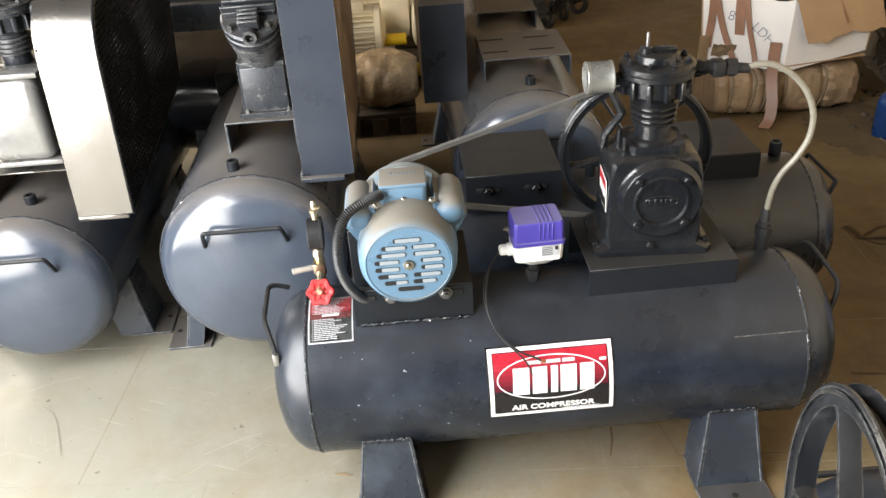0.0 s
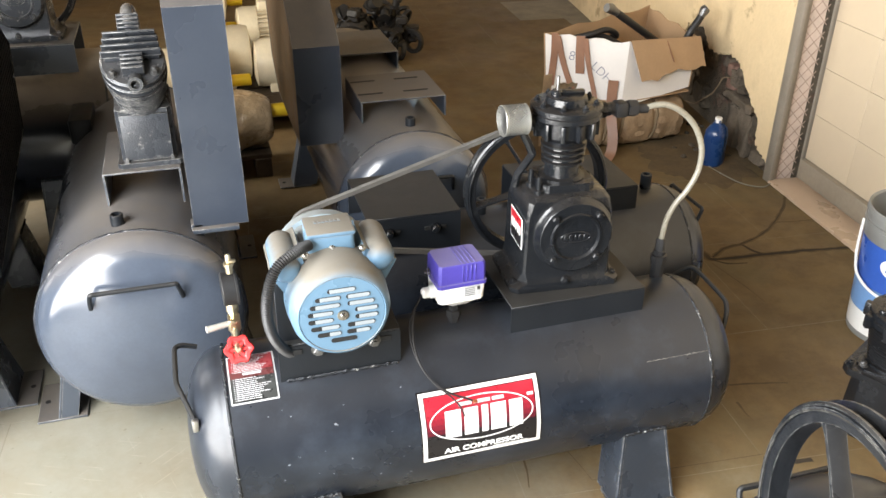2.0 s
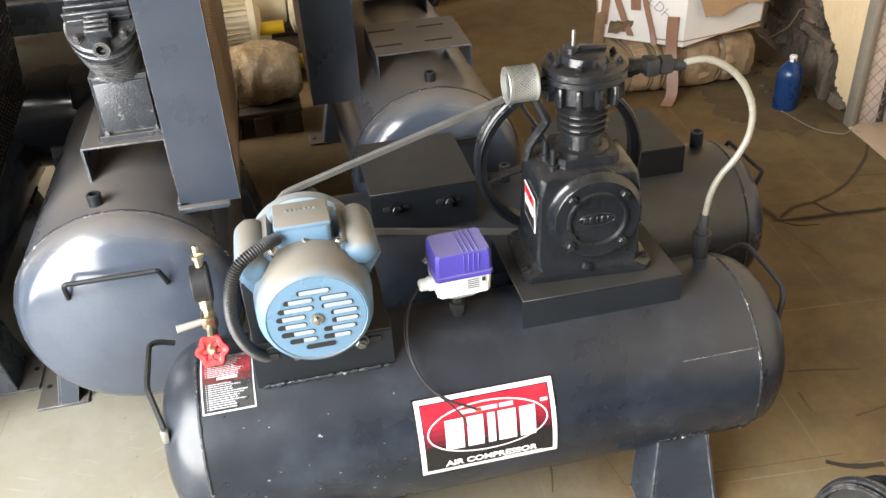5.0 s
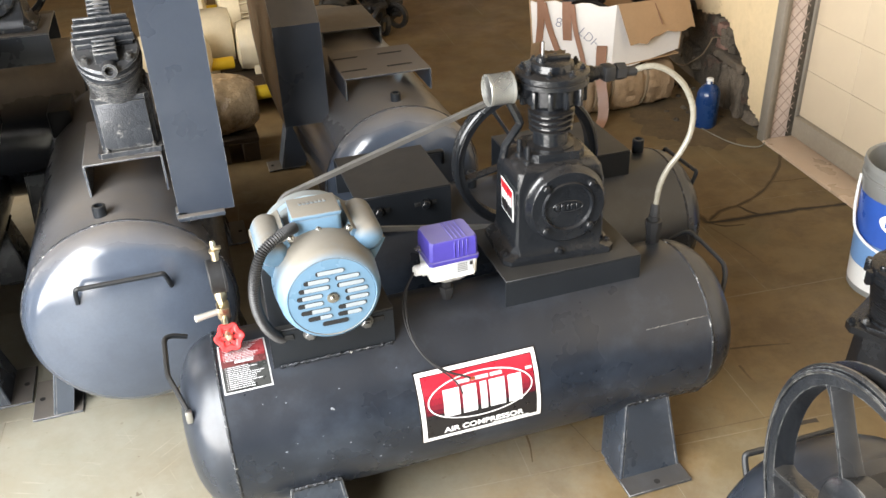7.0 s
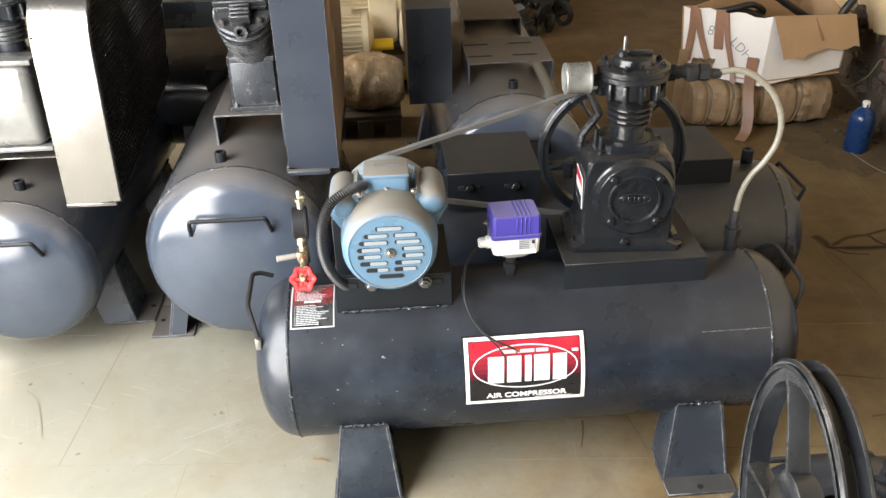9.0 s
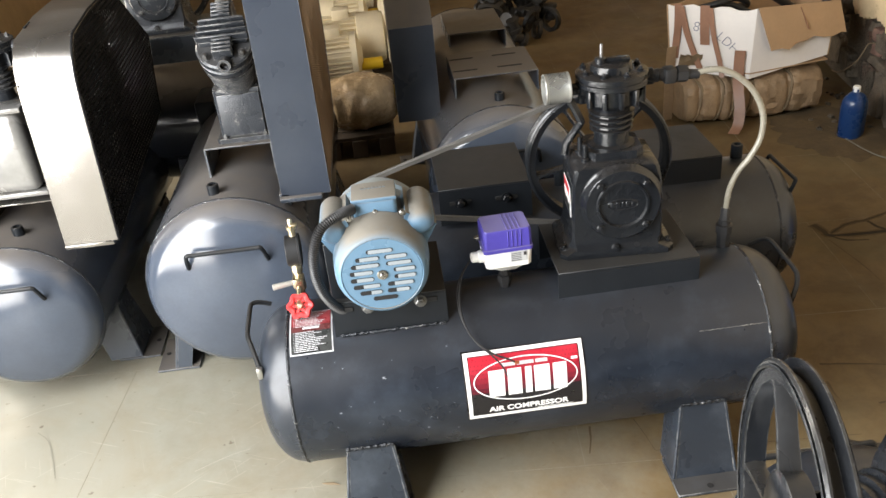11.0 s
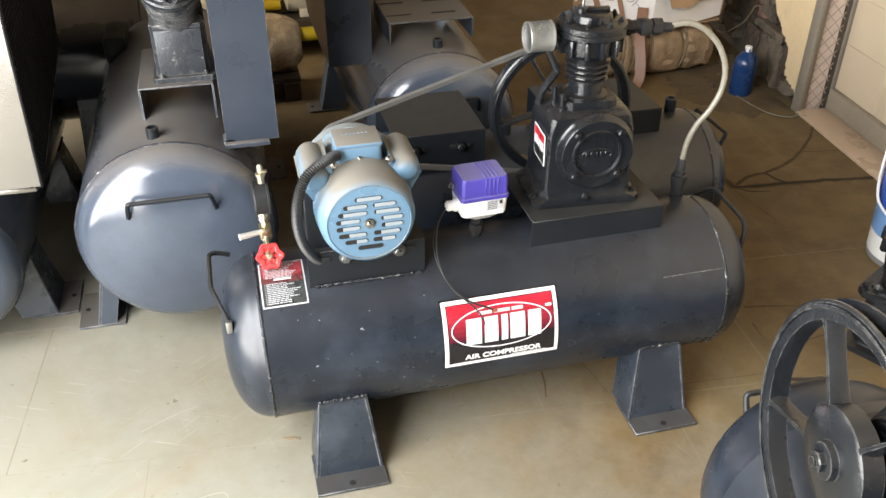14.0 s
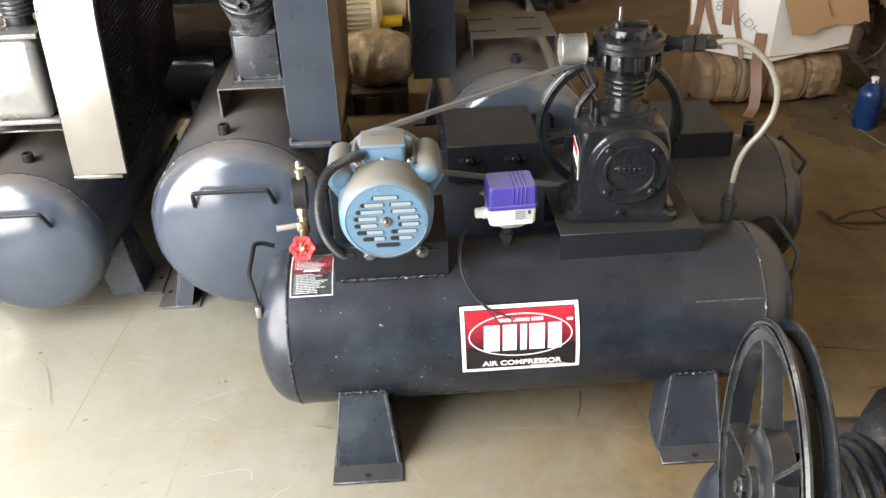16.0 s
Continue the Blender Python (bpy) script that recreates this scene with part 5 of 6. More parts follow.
def belt_guard(parent, x0, x1, outline, material, wire, wire_step=0.011, sides=(0, 1), rim=True, lean=0.0, wire_r=0.0011, skew=0.0):
    """A belt guard: a folded sheet strip round the outline (y, z), closed at the sides with wire mesh."""
    bm = B()
    n = len(outline)
    cy = sum(p[0] for p in outline) / n
    cz = sum(p[1] for p in outline) / n
    inner = [(cy + (p[0] - cy) * 0.993, cz + (p[1] - cz) * 0.993) for p in outline]
    ro = [[bm.verts.new((x, p[0], p[1])) for p in ring] for x, ring in ((x0, outline), (x1, outline), (x1, inner), (x0, inner))]
    for i in range(4):
        a, b = ro[i], ro[(i + 1) % 4]
        for k in range(n):
            j = (k + 1) % n
            bm.faces.new((a[k], a[j], b[j], b[k]))
    z0 = min(p[1] for p in outline)

    def leaned(b_):
        for v in b_.verts:
            v.co.x += lean * (v.co.z - z0) + skew * v.co.y
        return b_

    sheet = part("guard_sheet", leaned(bm), material, parent, "folded sheet belt guard")

    def span(c, horizontal):
        hits = []
        for k in range(n):
            a, b = outline[k], outline[(k + 1) % n]
            i, j = (1, 0) if horizontal else (0, 1)
            if (a[i] - c) * (b[i] - c) < 0:
                hits.append(a[j] + (b[j] - a[j]) * (c - a[i]) / (b[i] - a[i]))
        return (min(hits) + 0.006, max(hits) - 0.006) if len(hits) > 1 and max(hits) - min(hits) > 0.02 else None

    ys, zs = [p[0] for p in outline], [p[1] for p in outline]
    for s in sides:
        x = (x0 + 0.004, x1 - 0.004)[s]
        # side 0 wires are thickened to keep light out of the guard
        w = wire_r * (1.0 if s else 1.6)
        bm = B()
        c = min(zs) + wire_step / 2
        while c < max(zs):
            h = span(c, True)
            if h:
                box(bm, (x, (h[0] + h[1]) / 2, c), (2 * w, h[1] - h[0], 3.2 * w))
            c += wire_step
        c = min(ys) + wire_step / 2
        while c < max(ys):
            h = span(c, False)
            if h:
                box(bm, (x, c, (h[0] + h[1]) / 2), (2 * w, 2 * w, h[1] - h[0]))
            c += wire_step * 1.6
        tagged(part("mesh_side", leaned(bm), wire, sheet, "square wire mesh"), kind="stuff")
        if not rim or s != sides[-1]:
            continue
        bm = B()
        for k in range(n):
            a, b = outline[k], outline[(k + 1) % n]
            tube(bm, [(x, a[0], a[1]), (x, b[0], b[1])], 0.004, 6)
        part("mesh_rim", leaned(bm), wire, sheet)
    return sheet


YX = R(90, "Z")     # local x along the world's y


def across_saddle(parent, x0, x1, y0, y1, ztop, zbot, material, slots=(), **k):
    return saddle(parent, y0, y1, -x1, -x0, ztop, zbot, material, YX, [(sy, -sx, sl, sw) for sx, sy, sl, sw in slots], **k)


GRP = "air compressors in the workshop"

# second compressor: tank end-on, sheet guard at its side
C2 = thing("air_compressor", -0.450, 0.55, 0, "glossy slate grey air compressor with tall sheet belt guard", "air compressor", GRP)
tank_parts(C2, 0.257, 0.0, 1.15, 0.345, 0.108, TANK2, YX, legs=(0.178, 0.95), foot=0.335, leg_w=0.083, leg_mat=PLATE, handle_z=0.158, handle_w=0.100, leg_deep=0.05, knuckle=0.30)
plug(C2, -0.024, 0.044, 0.594, r=0.016, h=0.034)
across_saddle(C2, -0.052, 0.138, 0.160, 0.46, 0.684, 0.585, PLATE)
pump_vee(C2, T(0.068, 0.275, 0.685), CAST2)
bm = B()
box(bm, (0.205, 0.058, 0.556), (0.115, 0.05, 0.012), bev=0.002)
box(bm, (0.16, 0.07, 0.545), (0.03, 0.04, 0.05), bev=0.003)
part("guard_bracket", bm, PLATE, C2)
belt_guard(C2, 0.152, 0.287, [(0.05, 0.560), (0.05, 1.110), (0.17, 1.24), (0.62, 1.24), (0.80, 1.0), (0.80, 0.78), (0.66, 0.560)], GUARD, MESHRUST, 0.0125, (1,), False, 0.0, 0.0019)
flywheel(C2, T(0.195, 0.33, 0.80) @ TOX, 0.19, 0.036, 5, CAST, 0.045, 10)

# third compressor: bare pale guard, mesh towards its neighbour
C3 = thing("air_compressor", -1.085, 0.60, 0, "slate grey air compressor with pale metal belt guard", "air compressor", GRP)
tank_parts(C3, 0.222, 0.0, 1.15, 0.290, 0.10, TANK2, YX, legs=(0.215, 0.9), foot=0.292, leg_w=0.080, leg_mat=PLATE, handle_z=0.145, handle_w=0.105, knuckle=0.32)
plug(C3, 0.030, 0.08, 0.505, r=0.016, h=0.030)
across_saddle(C3, -0.10, 0.160, 0.085, 0.42, 0.600, 0.49, SILVER)
pump_upright(C3, T(0.045, 0.24, 0.602), CAST2, wheel=False, filt=False, emblem=False)
bm = B()
box(bm, (0.045, 0.125, 0.742), (0.175, 0.080, 0.232), bev=0.030, seg=5)
part("crankcase_cover", bm, COVER, C3, "silver painted crankcase cover")
bm = B()
box(bm, (0.045, 0.128, 0.862), (0.196, 0.080, 0.014), bev=0.003)
part("top_flange", bm, COVER, C3)
bm = B()
box(bm, (0.045, 0.112, 0.622), (0.200, 0.050, 0.014), bev=0.003)
part("foot_flange", bm, COVER, C3)
bm = B()
box(bm, (0.235, 0.040, 0.478), (0.135, 0.045, 0.012), bev=0.002)
part("guard_bracket", bm, SILVER, C3)
belt_guard(C3, 0.170, 0.322, [(0.02, 0.485), (0.02, 0.890), (0.022, 0.925), (0.029, 0.960), (0.044, 0.995), (0.066, 1.022), (0.098, 1.042), (0.30, 1.055), (0.60, 1.050), (1.02, 0.792), (0.94, 0.53), (0.50, 0.515)], SILVER, MESHWIRE, 0.0150, (0, 1), True, 0.036, 0.0016, -0.055)
flywheel(C3, T(0.255, 0.36, 0.76) @ TOX, 0.19, 0.036, 5, CAST, 0.045, 33)

# fourth: behind, a bare tank with two mounting channels
C4 = thing("air_compressor", 0.370, 0.98, 0, "dusty slate grey compressor tank with slotted mounting plate", "air compressor", GRP)
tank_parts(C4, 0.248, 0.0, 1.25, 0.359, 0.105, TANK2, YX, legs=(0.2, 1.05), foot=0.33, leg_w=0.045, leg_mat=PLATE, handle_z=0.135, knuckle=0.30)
plug(C4, 0.006, 0.055, 0.596, r=0.016, h=0.036)
across_saddle(C4, -0.126, 0.154, 0.165, 0.435, 0.655, 0.585, GUARD, [(x, y, 0.010, 0.085) for x, y in ((-0.08, 0.235), (0.07, 0.235), (-0.08, 0.365), (0.07, 0.365))])
across_saddle(C4, -0.09, 0.135, 0.74, 1.06, 0.640, 0.570, PLATE)
belt_guard(C4, -0.320, -0.175, [(0.22, 0.505), (0.22, 0.825), (0.48, 1.02), (0.85, 1.02), (1.02, 0.85), (0.95, 0.6), (0.80, 0.505)], GUARD, MESHRUST, 0.014, (0,), False, 0.0, 0.0019)

# fifth: bare twin of the main one, right behind it
C5 = thing("air_compressor", 0.245, 0.641, 0, "dark slate compressor tank waiting for motor and pump", "air compressor", GRP)
tank_parts(C5, RT, -0.263, 0.820, ZC, 0.092, TANK, legs=(-0.115, 0.672), foot=0.272, leg_w=0.079, leg_mat=TANK, handle_z=0.16, handle_w=0.09)
saddle(C5, 0.357, 0.683, -0.069, 0.172, 0.540, 0.440, DARKPLATE)
saddle(C5, -0.118, 0.134, -0.125, 0.145, 0.562, 0.455, DARKPLATE, name="motor_bracket")
for x in (-0.06, 0.065):
    bm = B()
    box(bm, (x, -0.1265, 0.520), (0.06, 0.003, 0.012), bev=0.001, seg=1)
    part("bracket_slot", bm, VOID, C5)
    bm = B()
    hexbolt(bm, T(x, -0.128, 0.520) @ FROMY, 0.011, 0.010)
    part("bracket_bolt", bm, CAST, C5)
plug(C5, 0.770, 0.04, 0.474, r=0.017, h=0.042)
plug(C5, 0.235, 0.0, 0.474, r=0.014, h=0.05)

# sixth: close by, big spoked flywheel, tank end turned away
C6 = thing("air_compressor", 0.700, -0.90, 0, "dark slate air compressor with large spoked flywheel", "air compressor", GRP)
tank_parts(C6, 0.232, -1.05, 0.275, 0.305, 0.165, TANK, YX, legs=(-0.85, 0.10), foot=0.28, leg_w=0.06, leg_mat=TANK, seams=False, handle_z=0.115, handle_w=0.105, handle_out=0.03, handle_y=-0.020)
across_saddle(C6, -0.125, 0.195, -0.22, 0.22, 0.575, 0.48, DARKPLATE)
bm = B()
loft(bm, [octagon(-0.010, 0.03, 0.13, 0.15, 0.02, 0.576), octagon(-0.010, 0.03, 0.13, 0.15, 0.02, 0.592), octagon(-0.010, 0.03, 0.125, 0.115, 0.05, 0.60), octagon(-0.010, 0.03, 0.12, 0.11, 0.055, 0.77), octagon(-0.010, 0.03, 0.10, 0.09, 0.05, 0.80), octagon(-0.010, 0.05, 0.075, 0.075, 0.03, 0.812), octagon(-0.010, 0.05, 0.075, 0.075, 0.03, 0.826)])
case6 = part("crankcase", bm, CAST, C6)
for k in range(6):
    bm = B()
    lathe(bm, [(0.088 - 0.006 * k, 0.0), (0.090 - 0.006 * k, 0.006), (0.090 - 0.006 * k, 0.012), (0.07, 0.016)], T(-0.010 - 0.115 - 0.014 * k, 0.02, 0.69) @ R(180, "Z") @ TOX, 36)
    part("bearing_rib", bm, CAST, case6)
bm = B()
lathe(bm, [(0.024, 0.12), (0.024, 0.225)], T(0, 0.045, 0.69) @ R(180, "Z") @ TOX, 20)
part("crankshaft", bm, DULL, C6)
for sx in (-1, 1):
    for sy in (-1, 1):
        bm = B()
        hexbolt(bm, T(-0.010 + sx * 0.06, 0.05 + sy * 0.06, 0.826), 0.009, 0.009)
        part("bolt", bm, CAST, case6)
fin_cylinder(C6, T(-0.010, 0.05, 0.826) @ R(25, "Z"), CAST, 0.082, 0.17)
flywheel(C6, T(-0.259, 0.052, 0.698) @ R(-10.4, "Z") @ R(1.2, "Y") @ TOX, 0.215, 0.036, 5, WHEEL, 0.076, 143)

# a loose pump standing on the floor
LP = thing("compressor_pump", 1.440, 0.02, 0, "black cast-iron compressor pump with finned head, standing on the floor", "compressor pump")
bm = B()
loft(bm, [octagon(0, 0, 0.112, 0.100, 0.015, 0.0), octagon(0, 0, 0.112, 0.100, 0.015, 0.016), octagon(0, 0, 0.095, 0.085, 0.03, 0.022), octagon(0, 0, 0.090, 0.080, 0.035, 0.165), octagon(0, 0, 0.106, 0.100, 0.02, 0.175), octagon(0, 0, 0.106, 0.100, 0.02, 0.195)], R(28, "Z"))
case8 = part("crankcase", bm, CAST, LP)
for k in range(4):
    bm = B()
    hexbolt(bm, R(28 + 45 + 90 * k, "Z") @ T(0.120, 0, 0.195), 0.010, 0.012)
    part("bolt", bm, CAST, case8)
fin_cylinder(LP, T(0, 0, 0.195) @ R(35, "Z") @ Matrix.Diagonal((1.22, 1.22, 0.90, 1)), CAST, 0.078, 0.165, True)
for k in range(9):
    bm = B()
    box(bm, (0.100, 0, 0.330), (0.022, 0.020, 0.040), R(40 * k, "Z"), bev=0.005)
    part("head_lug", bm, CAST, LP)

# seventh: behind, pump with cast emblem on a tank along the wall of machines
C7 = thing("air_compressor", -0.962, 1.80, -0.02, "grey air compressor with upright pump and cast emblem", "air compressor", GRP)
tank_parts(C7, 0.262, -0.85, 0.42, 0.46, 0.11, TANK3, legs=(-0.6, 0.2), foot=0.34, leg_w=0.06, leg_mat=PLATE)
saddle(C7, 0.05, 0.34, -0.14, 0.16, 0.790, 0.69, PLATE)
pump_upright(C7, T(0.175, -0.015, 0.792), CAST2, filt=False)
bm = B()
box(bm, (0.345, -0.345, 0.580), (0.070, 0.17, 0.085), bev=0.008, seg=2)
part("mounting_bracket", bm, DARKPLATE, C7)


# ---- bought-in motors waiting on the floor ----
def floor_motor(x, y, z, r, length, rz, label, wrapped=False, cap=True, group="loose electric motors", high=0.0, drop=0.0):
    t = thing("electric_motor", x, y, z, label, "electric motor", group, rz)
    zc = r * 1.06 + high
    if wrapped:
        bm = B()
        rings = []
        for k in range(37):
            a = k / 36
            rr = r * (0.45 + 0.60 * math.sin(math.pi * min(1, max(0, a * 0.94 + 0.03))) ** 0.45)
            ring = []
            for q in range(52):
                c_, s_ = math.cos(2 * math.pi * q / 52), math.sin(2 * math.pi * q / 52)
                p_ = Vector((a * 3.2, c_ * 1.5, s_ * 1.5))
                fold = 0.16 * abs(noise.noise(p_ * 1.2)) + 0.06 * abs(noise.noise(p_ * 3.3 + Vector((0, 9, 0)))) + 0.02 * noise.noise(p_ * 9)
                ring.append((-length / 2 + length * a, rr * (1.09 - fold) * c_, max(0.004, zc + rr * (1.09 - fold) * s_)))
            rings.append(ring)
        loft(bm, rings)
        part("wrapping", bm, WRAP, t, "crumpled dusty plastic wrapping", 50)
    else:
        bm = B()
        lathe(bm, [(r * 0.55, -length / 2), (r * 0.92, -length / 2 + 0.012), (r * 0.98, -length / 2 + 0.04), (r * 0.98, -length * 0.12), (r * 0.90, -length * 0.11)], T(0, 0, zc) @ TOX, 32)
        part("fan_cover", bm, CREAM, t)
        bm = B()
        lathe(bm, [(r * 0.80, -length * 0.12), (r * 0.80, length * 0.34), (r * 0.97, length * 0.345), (r * 0.97, length * 0.43), (r * 0.5, length * 0.47), (r * 0.3, length / 2)], T(0, 0, zc) @ TOX, 32)
        body = part("motor_body", bm, CREAM, t)
        bm = B()
        for k in range(28):
            box(bm, (length * 0.11, 0, r * 0.88), (length * 0.44, 0.006, r * 0.20), T(0, 0, zc) @ R(360 / 28 * k, "X"))
        tagged(part("finning", bm, CREAM, body), kind="stuff")
        bm = B()
        box(bm, (0, -r * 0.55, (zc - 0.7 * r) / 2), (length * 0.5, 0.05, zc - 0.7 * r), bev=0.003)
        part("foot", bm, CREAM, t)
        bm = B()
        box(bm, (0, r * 0.55, (zc - 0.7 * r) / 2), (length * 0.5, 0.05, zc - 0.7 * r), bev=0.003)
        part("foot", bm, CREAM, t)
        bm = B()
        box(bm, (length * 0.08, 0, zc + r * 1.02), (0.09, 0.09, 0.06), bev=0.006)
        part("terminal_box", bm, CREAM, t)
    if cap:
        bm = B()
        lathe(bm, [(0.0, length * 0.44), (0.030, length * 0.44), (0.030, length * 0.44 + 0.115), (0.027, length * 0.44 + 0.12), (0, length * 0.44 + 0.12)], T(0, 0, zc + drop) @ TOX, 20)
        part("shaft_cap", bm, YELLOW, t, "yellow plastic shaft cap")
    return t


def pallet(x0, x1, y0, y1, h=0.105):
    t = thing("pallet", (x0 + x1) / 2, (y0 + y1) / 2, 0, "low dark timber pallet under the motors", "pallet", "pallets")
    w, d = x1 - x0, y1 - y0
    n = max(3, int(d / 0.12))
    for k in range(3):
        bm = B()
        box(bm, (-w / 2 + 0.04 + (w - 0.08) * k / 2, 0, (h - 0.02) / 2), (0.07, d, h - 0.02), bev=0.003, seg=1)
        part("bearer", bm, PALLET, t)
    for k in range(n):
        bm = B()
        box(bm, (0, -d / 2 + d * (k + 0.5) / n, h - 0.01), (w, d / n - 0.012, 0.02), bev=0.003, seg=1)
        part("plank", bm, PALLET, t)


pallet(-0.30, 0.03, 2.13, 2.38)
pallet(-0.48, 0.34, 2.66, 3.30)
pallet(-0.42, 0.34, 3.58, 3.92)
PZ = 0.105
floor_motor(-0.115, 2.25, PZ, 0.118, 0.33, 0, "electric motor in crumpled brown wrapping with yellow cap", True, drop=0.03)
floor_motor(-0.255, 2.82, PZ, 0.125, 0.34, 0, "cream finned electric motor with yellow shaft cap on a pallet", high=0.045, drop=-0.055)
floor_motor(-0.150, 3.12, PZ, 0.140, 0.40, 180, "cream electric motor with broad fan cover on a pallet", cap=False, high=0.03)
floor_motor(0.19, 3.05, PZ, 0.125, 0.28, 0, "cream finned electric motor on a pallet", cap=False)
floor_motor(-0.20, 3.75, PZ, 0.125, 0.32, 0, "cream electric motor with yellow shaft cap on a pallet", high=0.015)
floor_motor(0.17, 3.75, PZ, 0.12, 0.30, 2, "cream finned electric motor on a pallet", cap=False, high=0.015)
floor_motor(-0.15, 4.5, 0, 0.12, 0.32, 4, "cream electric motor with yellow shaft cap on the floor", high=0.1)
floor_motor(-0.22, 5.2, 0, 0.12, 0.32, -2, "cream electric motor with yellow shaft cap on the floor", high=0.1)

# heap of black castings at the back
heap = thing("scrap_heap", 0.85, 3.85, 0, "heap of black greasy pump castings", "scrap heap", kind="stuff")
rnd = random.Random(5)
bm = B()
for k in range(70):
    q = rnd.random() * 6.28
    d_ = rnd.random() ** 0.6
    h = rnd.random() * 0.50 * (1 - 0.75 * d_)
    mm = T(0.26 * d_ * math.cos(q), 0.32 * d_ * math.sin(q), 0.05 + h) @ R(rnd.uniform(0, 360), "Z") @ R(rnd.uniform(0, 180), "X")
    s = rnd.uniform(0.03, 0.055)
    if k % 3 == 0:
        hoop(bm, [(s, -0.012), (s * 1.5, -0.012), (s * 1.5, 0.012), (s, 0.012)], mm, 16)
    elif k % 3 == 1:
        lathe(bm, [(s * 0.6, -s), (s, -s), (s, -s * 0.5), (s * 0.7, -s * 0.4), (s * 0.7, s * 0.5), (s, s * 0.6), (s, s), (s * 0.5, s)], mm, 14)
    else:
        box(bm, (0, 0, 0), (s * 1.6, s * 1.1, s), mm, bev=0.008, seg=1)
part("castings", bm, RUST, heap)


# ---- carton, bundle, bottle, bucket ----
carton = thing("cardboard_box", 1.70, 2.10, 0.215, "open white cardboard box with brown straps and hoses inside", "cardboard box")
cq = [(-0.10, -0.145), (0.285, -0.075), (0.235, 0.33), (-0.385, 0.075)]
ct = [(-0.085, -0.135), (0.315, -0.050), (0.27, 0.36), (-0.405, 0.085)]
zb = (0.01, 0.055, 0.05, 0.02)
zt = (0.305, 0.275, 0.33, 0.315)
for k in range(4):
    j = (k + 1) % 4
    bm = B()
    n_ = 10
    A, Bq, C_, D_ = (Vector((*cq[k], zb[k])), Vector((*cq[j], zb[j])), Vector((*ct[j], zt[j])), Vector((*ct[k], zt[k])))
    inw = (Vector((0, 0.08, 0.15)) - (A + Bq) / 2)
    inw.z = 0
    inw = inw.normalized() * 0.006
    ring_o = [A.lerp(Bq, i / n_) for i in range(n_ + 1)] + [D_.lerp(C_, i / n_) + Vector((0, 0, 0.008 * math.sin(i * 1.7 + k))) for i in range(n_, -1, -1)]
    loft(bm, [ring_o, [p + inw for p in ring_o]])
    part("box_panel", bm, CARDWHITE if k in (0, 3) else CARD, carton, "white printed card panel" if k in (0, 3) else "brown card panel")
bm = B()
prism(bm, [(p[0], p[1]) for p in cq], 0.0, 0.006, T(0, 0, 0.03))
part("box_bottom", bm, CARD, carton)
# folded-over flap
bm = B()
A, Bq = Vector((*ct[0], zt[0])), Vector((*ct[1], zt[1]))
o = Vector((0.018, -0.085, 0)).normalized()
n_ = 10
top = [A.lerp(Bq, i / n_) + o * 0.006 + Vector((0, 0, 0.012)) for i in range(n_ + 1)]
low = [A.lerp(Bq, 0.12 + 0.90 * i / n_) + o * (0.05 + 0.02 * math.sin(i * 0.9)) + Vector((0, 0, -0.165 + 0.055 * i / n_ + 0.008 * math.sin(i * 2.3))) for i in range(n_ + 1)]
outl = top + low[::-1]
loft(bm, [outl, [p + o * 0.005 for p in outl]])
part("flap", bm, CARD, carton, "torn brown flap folded outward")
bm = B()
tube(bm, [top[5] + o * 0.008 + Vector((0, 0, -0.01)), A.lerp(Bq, 0.55) + o * 0.042 + Vector((0.01, 0, -0.09))], 0.003, 5)
part("flap_cut", bm, TAPE, carton)


def strap(pts, w=0.036, name="strap", mat_=TAPE):
    bm = B()
    fr = Vector((0.31, -0.19, 0)).normalized()
    nn = Vector((-0.52, -0.85, 0)).normalized()
    sm = smooth_path(pts, 5)
    loft(bm, [[p - fr * w / 2, p + fr * w / 2, p + fr * w / 2 + nn * 0.004, p - fr * w / 2 + nn * 0.004] for p in sm])
    return part(name, bm, mat_, carton, "rust brown webbing strap")


def on_left(u, v, off=0.006):
    """A point on the carton's white side: u from the near corner to the far one, v its height."""
    a = Vector((*cq[0], zb[0])).lerp(Vector((*cq[3], zb[3])), u)
    b = Vector((*ct[0], zt[0])).lerp(Vector((*ct[3], zt[3])), u)
    return a.lerp(b, v) + Vector((-0.52, -0.85, 0)) * off


strap([on_left(0.86, 1.03), on_left(0.87, 0.7), on_left(0.90, 0.4), on_left(0.92, 0.2)], 0.032)
strap([on_left(0.83, 1.0, 0.009), on_left(0.76, 0.6, 0.009), on_left(0.66, 0.25, 0.009), on_left(0.60, 0.08, 0.009)], 0.028)
strap([on_left(0.56, 1.03), on_left(0.56, 0.75), on_left(0.55, 0.45)], 0.040)
strap([on_left(0.50, 1.0, 0.009), on_left(0.45, 0.6, 0.009), on_left(0.36, 0.2, 0.009), on_left(0.32, 0.0, 0.02)], 0.022)
strap([on_left(0.13, 0.42, 0.012), on_left(0.13, 0.2, 0.012), on_left(0.11, -0.1, 0.02), on_left(0.05, -0.4, 0.05), on_left(0.04, -0.62, 0.07), on_left(0.08, -0.74, 0.10)], 0.046)
